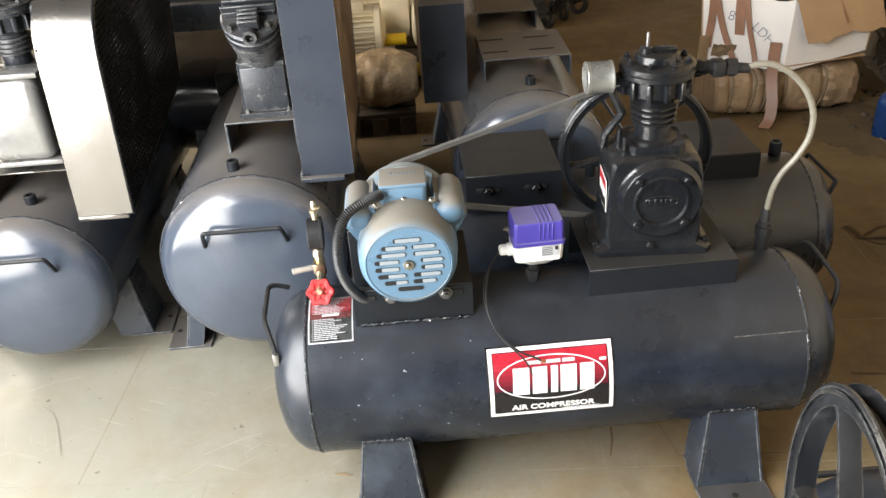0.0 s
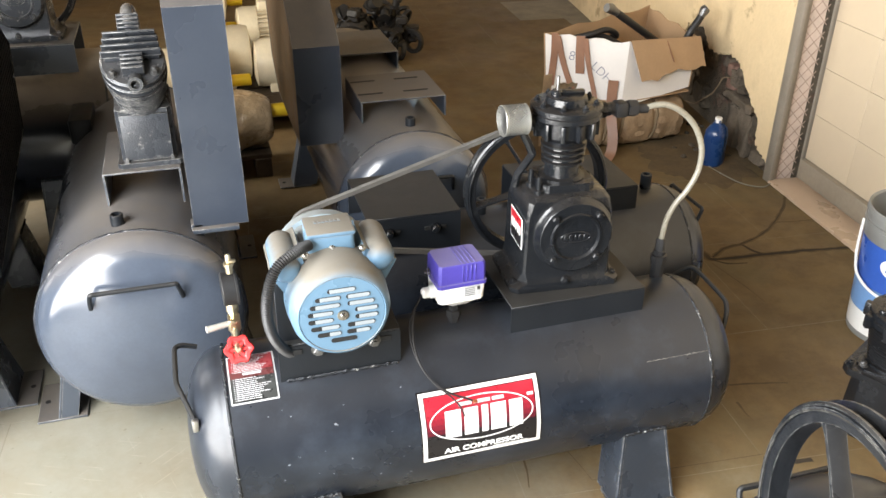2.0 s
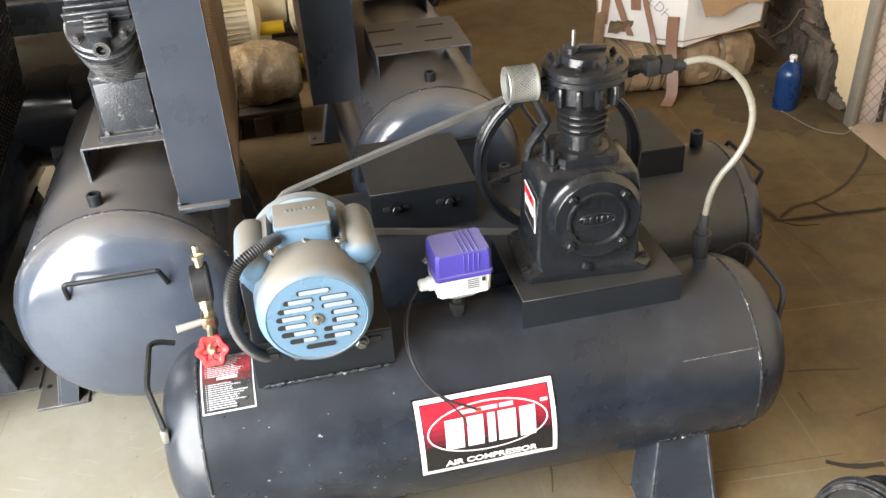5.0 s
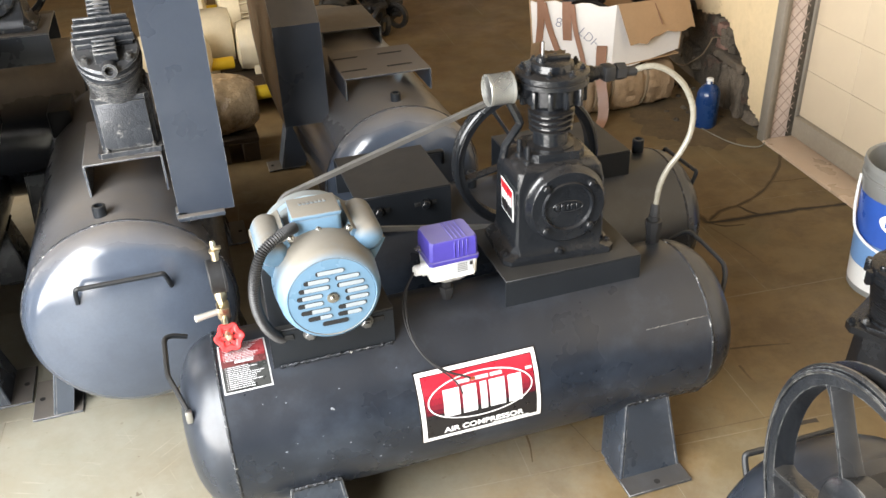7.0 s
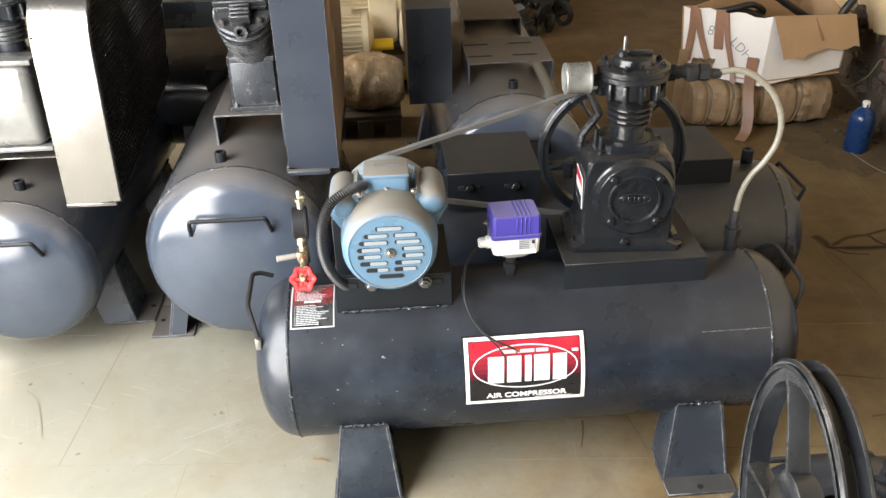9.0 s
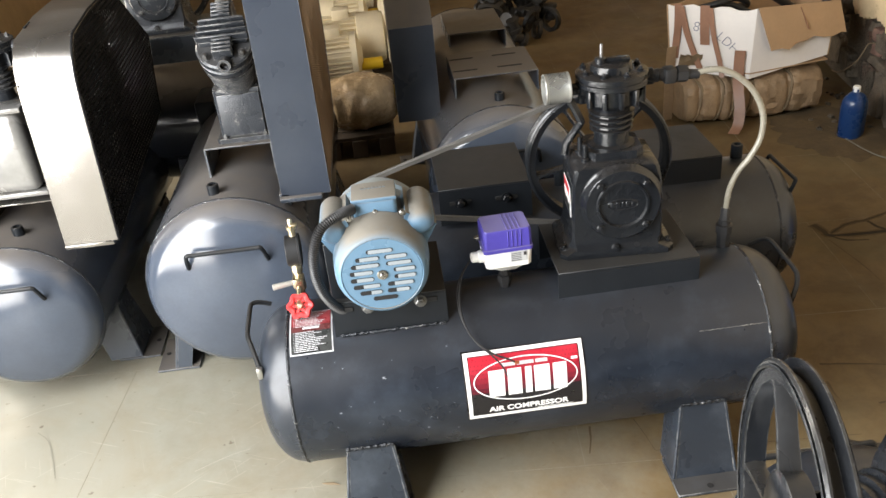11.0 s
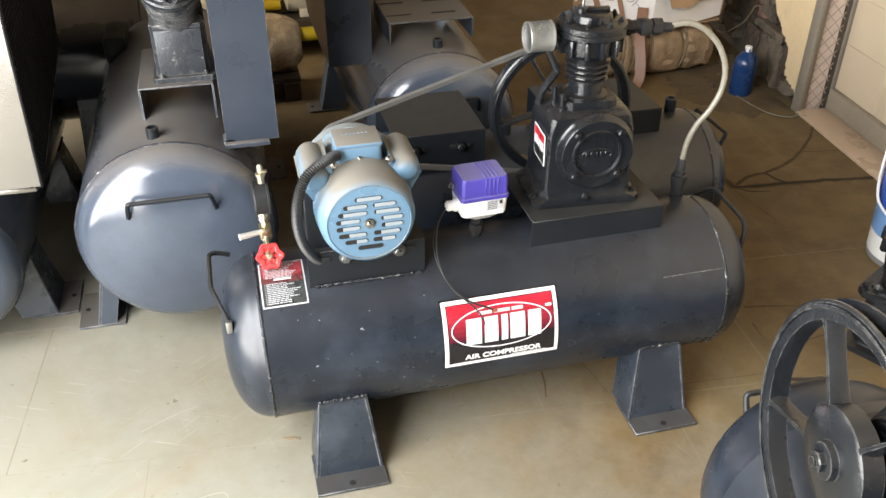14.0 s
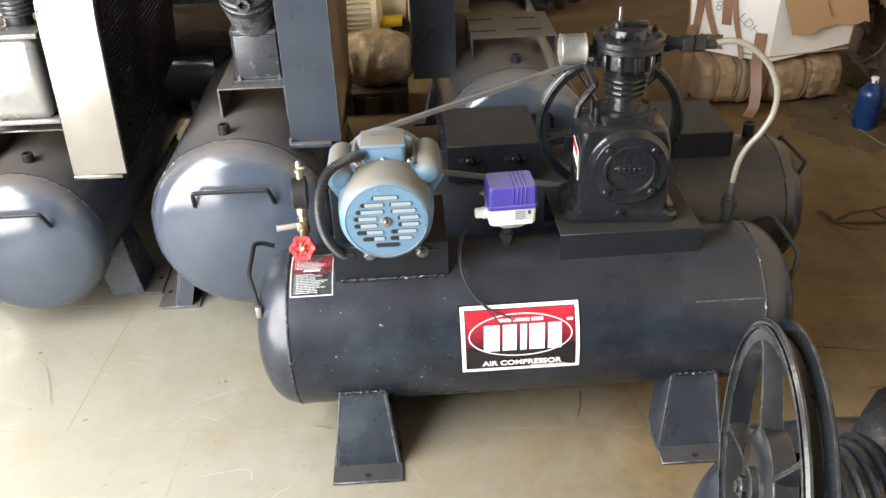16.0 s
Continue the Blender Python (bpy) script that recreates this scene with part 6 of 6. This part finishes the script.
# pen marks on the white card
side_x = (on_left(0.0, 0.5) - on_left(1.0, 0.5)).normalized()
side_n = Vector((-0.52, -0.85, 0)).normalized()
side_x = (side_x - side_n * side_x.dot(side_n)).normalized()
side_y = side_n.cross(side_x)
card_face = Matrix((side_x, side_y, side_n)).transposed().to_4x4()
for text, u, v, size, turn in (("8", 0.655, 0.70, 0.062, -8), ("LDH", 0.285, 0.50, 0.058, -38)):
    words(text, size, Matrix.Translation(on_left(u, v, 0.003)) @ card_face @ R(turn, "Z"), PEN, carton, "pen_mark", -0.0012)

# hoses and brush lying in the carton
hose_coil = thing("rubber_hose", 1.62, 2.16, 0.42, "black rubber hose coiled in the cardboard box", "hose")
bm = B()
tube(bm, smooth_path([(-0.24, 0.04, 0.06), (-0.12, -0.02, 0.10), (-0.02, 0.0, 0.11), (0.06, 0.06, 0.06), (0.02, 0.14, 0.03), (-0.10, 0.12, 0.03), (-0.16, 0.06, 0.06), (-0.05, 0.03, 0.08), (0.08, 0.02, 0.02)], 7), 0.014, 10)
part("hose", bm, BLACK, hose_coil)
for x, y, z, dx, dy, dz in ((1.80, 2.20, 0.50, -0.20, -0.05, 0.13), (1.98, 2.10, 0.46, 0.07, -0.01, 0.15)):
    q = thing("hose_end", x, y, z, "greasy black hose with metal end fitting", "hose", "loose hoses in the box")
    bm = B()
    tube(bm, smooth_path([(0.16, 0.10, -0.10), (0.0, 0.0, 0.0), (dx * 0.8, dy * 0.8, dz * 0.8)], 5), 0.018, 10)
    part("hose", bm, BLACK, q)
    bm = B()
    tube(bm, [(dx * 0.75, dy * 0.75, dz * 0.75), (dx, dy, dz), (dx * 1.12, dy * 1.12, dz * 1.05)], 0.02, 10, I4, [0.014, 0.024, 0.02])
    part("end_fitting", bm, DULL, q)

bundle = thing("wrapped_bundle", 1.64, 2.16, 0, "bundle wrapped in brown paper and tied with cord", "bundle")
rnd = random.Random(21)
bm = B()
rings = []
TIES = (0.10, 0.25, 0.34, 0.46, 0.74)
for k in range(61):
    a = k / 60
    rr = 0.118 * (0.80 + 0.22 * math.sin(math.pi * a) ** 0.3)
    bulge = 1.03 - 0.10 * sum(math.exp(-((a - t_) / 0.022) ** 2) for t_ in TIES)
    ring_ = []
    for q in range(48):
        c_, s_ = math.cos(2 * math.pi * q / 48), math.sin(2 * math.pi * q / 48)
        c_, s_ = math.copysign(abs(c_) ** 0.6, c_), math.copysign(abs(s_) ** 0.6, s_)
        p_ = Vector((a * 5.0, c_ * 1.6, s_ * 1.6))
        crease = 0.10 * abs(noise.noise(p_ * 1.3)) + 0.07 * abs(noise.noise(p_ * 3.1 + Vector((7, 0, 0)))) + 0.025 * noise.noise(p_ * 8)
        ring_.append((-0.30 + 0.64 * a, 1.35 * rr * (bulge - crease + 0.05) * c_, max(0.003, 0.112 + rr * 0.92 * (bulge - crease + 0.05) * s_)))
    rings.append(ring_)
loft(bm, rings)
part("wrapper", bm, SACK, bundle, "", 25)
for a in TIES:
    bm = B()
    rr = 0.116 * (0.80 + 0.22 * math.sin(math.pi * a) ** 0.3)
    pts_ = []
    for q in range(31):
        c_, s_ = math.cos(2 * math.pi * q / 30), math.sin(2 * math.pi * q / 30)
        c_, s_ = math.copysign(abs(c_) ** 0.6, c_), math.copysign(abs(s_) ** 0.6, s_)
        pts_.append((-0.30 + 0.64 * a + 0.012 * math.sin(q * 0.6), 1.37 * rr * c_, max(0.006, 0.112 + rr * 0.95 * s_)))
    tube(bm, pts_, 0.006, 6)
    part("cord", bm, CORD, bundle)

scrap = thing("cardboard_scrap", 1.30, 2.13, 0.0, "torn brown cardboard pieces standing against the bundle", "cardboard")
bm = B()
loft(bm, [[(x + 0.02 * z, 0.03 * math.sin(9 * z) * 0.2 + y, z) for x, y in ((-0.020, 0), (0.026, 0.01), (0.026, 0.015), (-0.020, 0.005))] for z in (0.002, 0.10, 0.20, 0.30, 0.350)])
part("board", bm, SACK, scrap)
bm = B()
n_ = 9
g = [[Vector((0.03 + 0.17 * i / n_, -0.03 - 0.02 * k / 4 + 0.012 * noise.noise(Vector((i * 0.7, k * 0.9, 3))), 0.27 + 0.055 * k / 4 - 0.012 * i / n_ + 0.018 * noise.noise(Vector((i * 0.8, k * 1.1, 8))))) for i in range(n_ + 1)] for k in range(5)]
for k in range(4):
    for i in range(n_):
        bm.faces.new([bm.verts.new(p) for p in (g[k][i], g[k][i + 1], g[k + 1][i + 1], g[k + 1][i])])
bmesh.ops.remove_doubles(bm, verts=bm.verts[:], dist=0.0001)
bmesh.ops.solidify(bm, geom=bm.faces[:], thickness=0.003)
part("paper", bm, CORD, scrap)

bottle = thing("plastic_bottle", 1.970, 1.730, 0, "dark blue plastic bottle with white cap on the floor", "bottle")
bm = B()
loft(bm, [[(w * math.copysign(abs(math.cos(q)) ** 0.75, math.cos(q)), d_ * math.copysign(abs(math.sin(q)) ** 0.75, math.sin(q)), z) for q in [2 * math.pi * k / 28 for k in range(28)]] for w, d_, z in ((0.050, 0.040, 0.0), (0.056, 0.046, 0.006), (0.058, 0.048, 0.020), (0.058, 0.048, 0.140), (0.056, 0.046, 0.156), (0.048, 0.040, 0.174), (0.032, 0.028, 0.188), (0.018, 0.018, 0.195), (0.0145, 0.0145, 0.199), (0.0145, 0.0145, 0.212))], R(40, "Z"))
part("body", bm, BOTTLE, bottle, "", 50)
bm = B()
lathe(bm, [(0.0155, 0.200), (0.0155, 0.220), (0.013, 0.223), (0, 0.223)], I4, 20)
part("cap", bm, WHITE, bottle, "white screw cap")
bm = B()
tube(bm, smooth_path([(0.012, 0, 0.194), (0.028, 0, 0.198), (0.044, 0, 0.184), (0.046, 0, 0.155), (0.040, 0, 0.14)], 5), 0.008, 8, R(70, "Z"))
part("grip", bm, BOTTLE, bottle)

bucket = thing("paint_bucket", 1.80, 0.39, 0, "used grey plastic paint bucket with blue printed band", "bucket")
bm = B()
lathe(bm, [(0.0, 0.012), (0.128, 0.012), (0.147, 0.425), (0.153, 0.430), (0.156, 0.428), (0.158, 0.412), (0.153, 0.410), (0.153, 0.388), (0.157, 0.386), (0.157, 0.376), (0.151, 0.372), (0.151, 0.350), (0.149, 0.345), (0.131, 0.0), (0.0, 0.0)], I4, 56)
part("pail", bm, BUCKET, bucket)


def pail_r(z):
    return 0.131 + 0.018 * z / 0.345


def pail_patch(a0, a1, z0, z1, off, mt, name, parent, n=20):
    bm = B()
    g = [[bm.verts.new(((pail_r(z) + off) * math.cos(radians(a)), (pail_r(z) + off) * math.sin(radians(a)), z)) for a in [a0 + (a1 - a0) * i / n for i in range(n + 1)]] for z in (z0, z1)]
    for i in range(n):
        bm.faces.new((g[0][i], g[0][i + 1], g[1][i + 1], g[1][i]))
    return part(name, bm, mt, parent, "", 80)


pail_patch(0, 360, 0.185, 0.330, 0.001, BUCKETBLUE, "blue_band", bucket, 60)
pail_patch(0, 360, 0.095, 0.184, 0.001, BUCKETLITE, "pale_band", bucket, 60)
pail_patch(0, 360, 0.020, 0.094, 0.001, WHITE, "white_band", bucket, 60)
bm = B()
N_ = 30
ring = []
for k in range(N_):
    q = 2 * math.pi * k / N_
    a, z = 218 + 26 * math.cos(q), 0.270 + 0.036 * math.sin(q) - 0.006 * math.cos(q)
    ring.append(bm.verts.new(((pail_r(z) + 0.002) * math.cos(radians(a)), (pail_r(z) + 0.002) * math.sin(radians(a)), z)))
bm.faces.new(ring)
part("brand_oval", bm, WHITE, bucket, "plain white oval with blue bars", 80)
for k in range(6):
    pail_patch(200 + 6.2 * k, 204 + 6.2 * k, 0.260 - 0.001 * k, 0.284 - 0.001 * k, 0.0035, BUCKETBLUE, "letter_bar", bucket, 2)
pail_patch(240, 250, 0.240, 0.275, 0.0035, ORANGE, "orange_mark", bucket, 4)
for k in range(3):
    pail_patch(196, 245, 0.165 - 0.022 * k, 0.171 - 0.022 * k, 0.002, WHITE, "print_bar", bucket, 10)
bm = B()
tube(bm, smooth_path([(-0.156 * math.cos(radians(a)) * 1.0 - 0.0, -0.156 * math.sin(radians(a)) * (1.0), z) for a, z in ((-42, 0.365), (-40, 0.31), (-30, 0.25), (-12, 0.205), (20, 0.18), (55, 0.175), (90, 0.19), (120, 0.25), (136, 0.33), (140, 0.365))], 6), 0.0045, 8)
part("bail_handle", bm, WHITE, bucket, "white plastic-covered wire handle")

# bared masonry and dirt at the wall's foot
patch = thing("broken_plaster", 2.095, 1.515, 0, "bare dark masonry where the plaster has fallen away", "wall damage", rz=-9, kind="structure")
rnd = random.Random(8)


def boulder(y, z, w, h, d, material, name, x=0.03, seed=0.0):
    """A broken, rounded block set into the wall."""
    bm = B()
    box(bm, (0, 0, 0), (1, 1, 1), bev=0.16, seg=2)
    bmesh.ops.subdivide_edges(bm, edges=bm.edges[:], cuts=2, use_grid_fill=True)
    for v in bm.verts:
        q = Vector((v.co.x * d, v.co.y * w, v.co.z * h))
        k = noise.noise(q * 16 + Vector((seed, 3.1, 0))) + 0.5 * noise.noise(q * 41 + Vector((seed, 0, 5)))
        v.co = Vector((x, y, z)) + q * (1 + 0.22 * k) + Vector((-0.012 * k, 0, 0))
    part(name, bm, material, patch, "", 30)


boulder(0.335, 0.243, 0.26, 0.038, 0.075, RUBBLE, "ledge", 0.022, 1.0)
boulder(0.285, 0.105, 0.10, 0.205, 0.050, RUBBLE, "stone_slab", 0.034, 2.0)
boulder(0.395, 0.100, 0.095, 0.215, 0.060, RUBBLE, "stone_slab", 0.030, 3.0)
boulder(0.525, 0.095, 0.125, 0.200, 0.055, ROUGHWALL, "stone_slab", 0.030, 4.0)
boulder(0.195, 0.150, 0.050, 0.150, 0.040, ROUGHWALL, "stone_slab", 0.036, 5.0)
for k, (y, z, w, h, mt) in enumerate(((0.415, 0.318, 0.070, 0.075, RUBBLE), (0.470, 0.345, 0.065, 0.060, BRICKRED), (0.455, 0.285, 0.075, 0.045, BRICKRED), (0.380, 0.362, 0.060, 0.035, RUBBLE), (0.535, 0.365, 0.070, 0.045, RUBBLE), (0.34, 0.290, 0.055, 0.035, ROUGHWALL), (0.93, 0.36, 0.12, 0.07, RUBBLE), (0.80, 0.12, 0.16, 0.12, ROUGHWALL), (0.98, 0.14, 0.17, 0.13, RUBBLE), (0.10, 0.055, 0.09, 0.045, RUBBLE))):
    boulder(y, z, w, h, 0.065, mt, "brick", 0.030, 7.0 + k)
bm = B()
for k in range(34):
    s = rnd.uniform(0.005, 0.020)
    y = 0.25 + rnd.random() ** 1.2 * 1.0
    mm = T(-0.02 - 0.26 * rnd.random() ** 2, y, s * 0.4) @ R(rnd.uniform(0, 360), "Z") @ R(rnd.uniform(-25, 25), "X")
    box(bm, (0, 0, 0), (s * 1.6, s * 1.2, s), mm, bev=s * 0.25, seg=1)
rub = part("rubble", bm, ROUGHWALL, patch)
tagged(rub, kind="stuff")
lead = thing("loose_wire", 1.98, 1.66, 0.0, "thin pale wire lying on the stone floor", "wire")
bm = B()
tube(bm, smooth_path([(-0.05, 0.03, 0.008), (-0.03, -0.09, 0.005), (0.0, -0.18, 0.005), (0.06, -0.225, 0.005), (0.115, -0.20, 0.006), (0.13, -0.16, 0.012)], 6), 0.003, 6)
part("strand", bm, HOSE, lead)

# caked dirt on the floor by the wall
dirt = thing("dirt_patch", 1.93, 1.80, 0, "caked brown dirt on the floor beside the broken wall", "dirt", kind="stuff")
bm = B()
ring0 = []
for k in range(90):
    q = 2 * math.pi * k / 90
    rr = 1 + 0.22 * noise.noise(Vector((3 * math.cos(q), 3 * math.sin(q), 4))) + 0.10 * noise.noise(Vector((11 * math.cos(q), 11 * math.sin(q), 9)))
    ring0.append((0.24 * rr * math.cos(q), 0.30 * rr * math.sin(q)))
prev = None
for f, z in ((1.0, 0.0012), (0.9, 0.004), (0.5, 0.007)):
    ring = [bm.verts.new((x * f, y * f, z + 0.003 * noise.noise(Vector((x * f * 14, y * f * 14, 0))) * (f < 1))) for x, y in ring0]
    if prev:
        for k in range(90):
            bm.faces.new((prev[k], prev[(k + 1) % 90], ring[(k + 1) % 90], ring[k]))
    prev = ring
bm.faces.new(prev)
part("soil", bm, DIRT, dirt)

# dirt-filled gap and cracks in the floor
gap = thing("floor_gap", 0, 0, 0, "black dirt-filled gap and cracks between stone slabs", "floor crack", kind="structure")


def floor_strip(pts, w, name="crack", z=0.0022, material=None, taper=0.0):
    bm = B()
    sm = smooth_path([(x, y, 0.0) for x, y in pts], 9)
    l, r_ = [], []
    for i, p in enumerate(sm):
        d_ = (sm[min(i + 1, len(sm) - 1)] - sm[max(i - 1, 0)]).normalized()
        s = Vector((-d_.y, d_.x, 0))
        fade = 1 - taper * i / (len(sm) - 1)
        wl = fade * w * (0.7 + 0.5 * noise.noise(Vector((p.x * 23, p.y * 23, 1))))
        wr = fade * w * (0.7 + 0.5 * noise.noise(Vector((p.x * 23, p.y * 23, 7))))
        l.append(bm.verts.new(p + s * wl + Vector((0, 0, z))))
        r_.append(bm.verts.new(p - s * wr + Vector((0, 0, z))))
    for i in range(len(sm) - 1):
        bm.faces.new((l[i], l[i + 1], r_[i + 1], r_[i]))
    part(name, bm, material or (CRACK if w > 0.008 else HAIRLINE), gap, "", 80)


crack_run = [(1.47, 1.03), (1.485, 0.978), (1.487, 0.946), (1.54, 0.933), (1.685, 0.923), (1.863, 0.907), (2.005, 0.886), (2.10, 0.876)]
branch_run = [(1.50, 0.955), (1.581, 1.004), (1.675, 1.022), (1.789, 1.067), (1.904, 1.150), (2.019, 1.258), (2.085, 1.342)]
floor_strip(crack_run, 0.030, "dirt_streak", 0.0012, DIRT, 0.5)
floor_strip(crack_run, 0.016, "dirt_streak", 0.0017, CRACKDIRT, 0.5)
floor_strip(crack_run[2:], 0.0105, taper=0.7)
floor_strip(branch_run, 0.015, "dirt_streak", 0.0014, DIRT, 0.4)
floor_strip(branch_run, 0.0065, "crack", 0.0019, CRACKDIRT, 0.8)
floor_strip([(1.66, 1.015), (1.67, 0.97), (1.69, 0.93)], 0.009, "dirt_streak", 0.0014, CRACKDIRT)
floor_strip([(1.89, 1.142), (1.96, 1.125), (2.05, 1.117)], 0.007, "dirt_streak", 0.0014, DIRT, 0.5)
floor_strip([(1.49, 0.94), (1.53, 0.90), (1.60, 0.885)], 0.008, "dirt_streak", 0.0014, CRACKDIRT, 0.5)
floor_strip([(1.475, 0.92), (1.486, 0.84), (1.50, 0.737), (1.505, 0.64)], 0.0035, "dirt_streak", 0.0014, DIRT, 0.7)
floor_strip([(1.05, -0.02), (1.10, -0.05), (1.17, -0.06)], 0.010, "stain")
floor_strip([(1.2, 0.09), (1.28, 0.10), (1.36, 0.12)], 0.004, "scratch")

floor_strip([(1.13, 0.276), (1.222, 0.258), (1.308, 0.236)], 0.0050, "dirt_streak", 0.0014, DIRT, 0.5)
floor_strip([(1.113, 0.20), (1.110, 0.154), (1.112, 0.115)], 0.0060, "dirt_streak", 0.0014, DIRT, 0.6)
floor_strip([(0.445, 0.150), (0.436, 0.10), (0.422, 0.050)], 0.0040, "dirt_streak", 0.0014, DIRT, 0.5)
SCUFF = mat("pale_scuff", (0.37, 0.35, 0.29), 0.8, 0, 0.1, 20, 90, 0.1)
SMEAR = mat("grey_rubber_smear", (0.24, 0.225, 0.18), 0.7, 0, 0.1, 20, 90, 0.1)
floor_strip([(-1.087, 0.428), (-1.045, 0.385), (-1.010, 0.31), (-0.978, 0.224)], 0.0022, "scuff", 0.0012, SMEAR)
floor_strip([(-0.527, -0.080), (-0.47, -0.070), (-0.407, -0.066), (-0.395, -0.10)], 0.0020, "scuff", 0.0012, SCUFF)
floor_strip([(-1.16, 0.50), (-1.10, 0.53), (-1.02, 0.55)], 0.0022, "scuff", 0.0012, SCUFF)
floor_strip([(-0.60, 0.18), (-0.52, 0.22), (-0.46, 0.24)], 0.0016, "scuff", 0.0012, SCUFF)
floor_strip([(-0.36, -0.20), (-0.33, -0.15), (-0.30, -0.13)], 0.0018, "scuff", 0.0012, SCUFF)
floor_strip([(0.565, 0.155), (0.575, 0.10), (0.585, 0.03)], 0.0014, "crack", 0.0015)
floor_strip([(0.585, 0.03), (0.80, 0.012), (1.10, -0.01)], 0.0016, "crack", 0.0015)
splinter = thing("wood_splinter", -0.238, 0.066, 0.0, "small brown wood splinter on the pale floor", "splinter")
bm = B()
loft(bm, [[(x, y + q[0] * w, 0.0015 + w * (1 + q[1])) for q in ((-1, -1), (1, -1), (1, 1), (-1, 1))] for x, y, w in ((-0.024, 0.006, 0.0006), (-0.012, 0.002, 0.0022), (0.006, -0.001, 0.0026), (0.022, -0.007, 0.0008))])
part("sliver", bm, CORD, splinter)

loose_wire = thing("loose_wire", 2.095, 1.515, 0, "thin beige wire hanging out of the broken masonry", "wire", rz=-9)
bm = B()
tube(bm, smooth_path([(-0.030, 0.86, 0.062), (-0.030, 0.76, 0.085), (-0.025, 0.676, 0.134), (-0.020, 0.590, 0.195), (-0.010, 0.557, 0.247), (0.0, 0.535, 0.290), (0.01, 0.454, 0.314), (0.06, 0.416, 0.350)], 6), 0.0035, 6)
part("wire", bm, CORD, loose_wire)

# ---- stone slabs, set row by row ----
slab_mesh = {}
rnd = random.Random(2)
SL, SW = 0.652, 0.560
grid = T(-0.90, 0.112, 0) @ R(-4.4, "Z")
half = 0.0004


def slab(kind):
    if kind not in slab_mesh:
        r2 = random.Random(kind)
        bm = B()
        box(bm, (SL / 2, SW / 2, -0.0075), (SL - 2 * half, SW - 2 * half, 0.015), bev=0.0005, seg=1)
        for v in bm.verts:
            v.co.x += r2.uniform(-0.0008, 0.0008)
            v.co.y += r2.uniform(-0.0008, 0.0008)
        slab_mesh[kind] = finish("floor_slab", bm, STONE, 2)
    return slab_mesh[kind]


for i in range(-7, 13):
    for k in range(-7, 13):
        shift = 0.0 if k % 2 == 0 else SL / 2
        m_ = grid @ T(SL * i + shift, SW * k, rnd.uniform(-0.0003, 0.0002))
        c_ = m_ @ Vector((SL / 2, SW / 2, 0))
        if -2.4 < c_.x < 2.35 and -3.2 < c_.y < 6.4:
            ob = new("floor_slab", slab((i * 3 + k * 5) % 4))
            ob.parent = floor_bed
            ob.matrix_local = m_
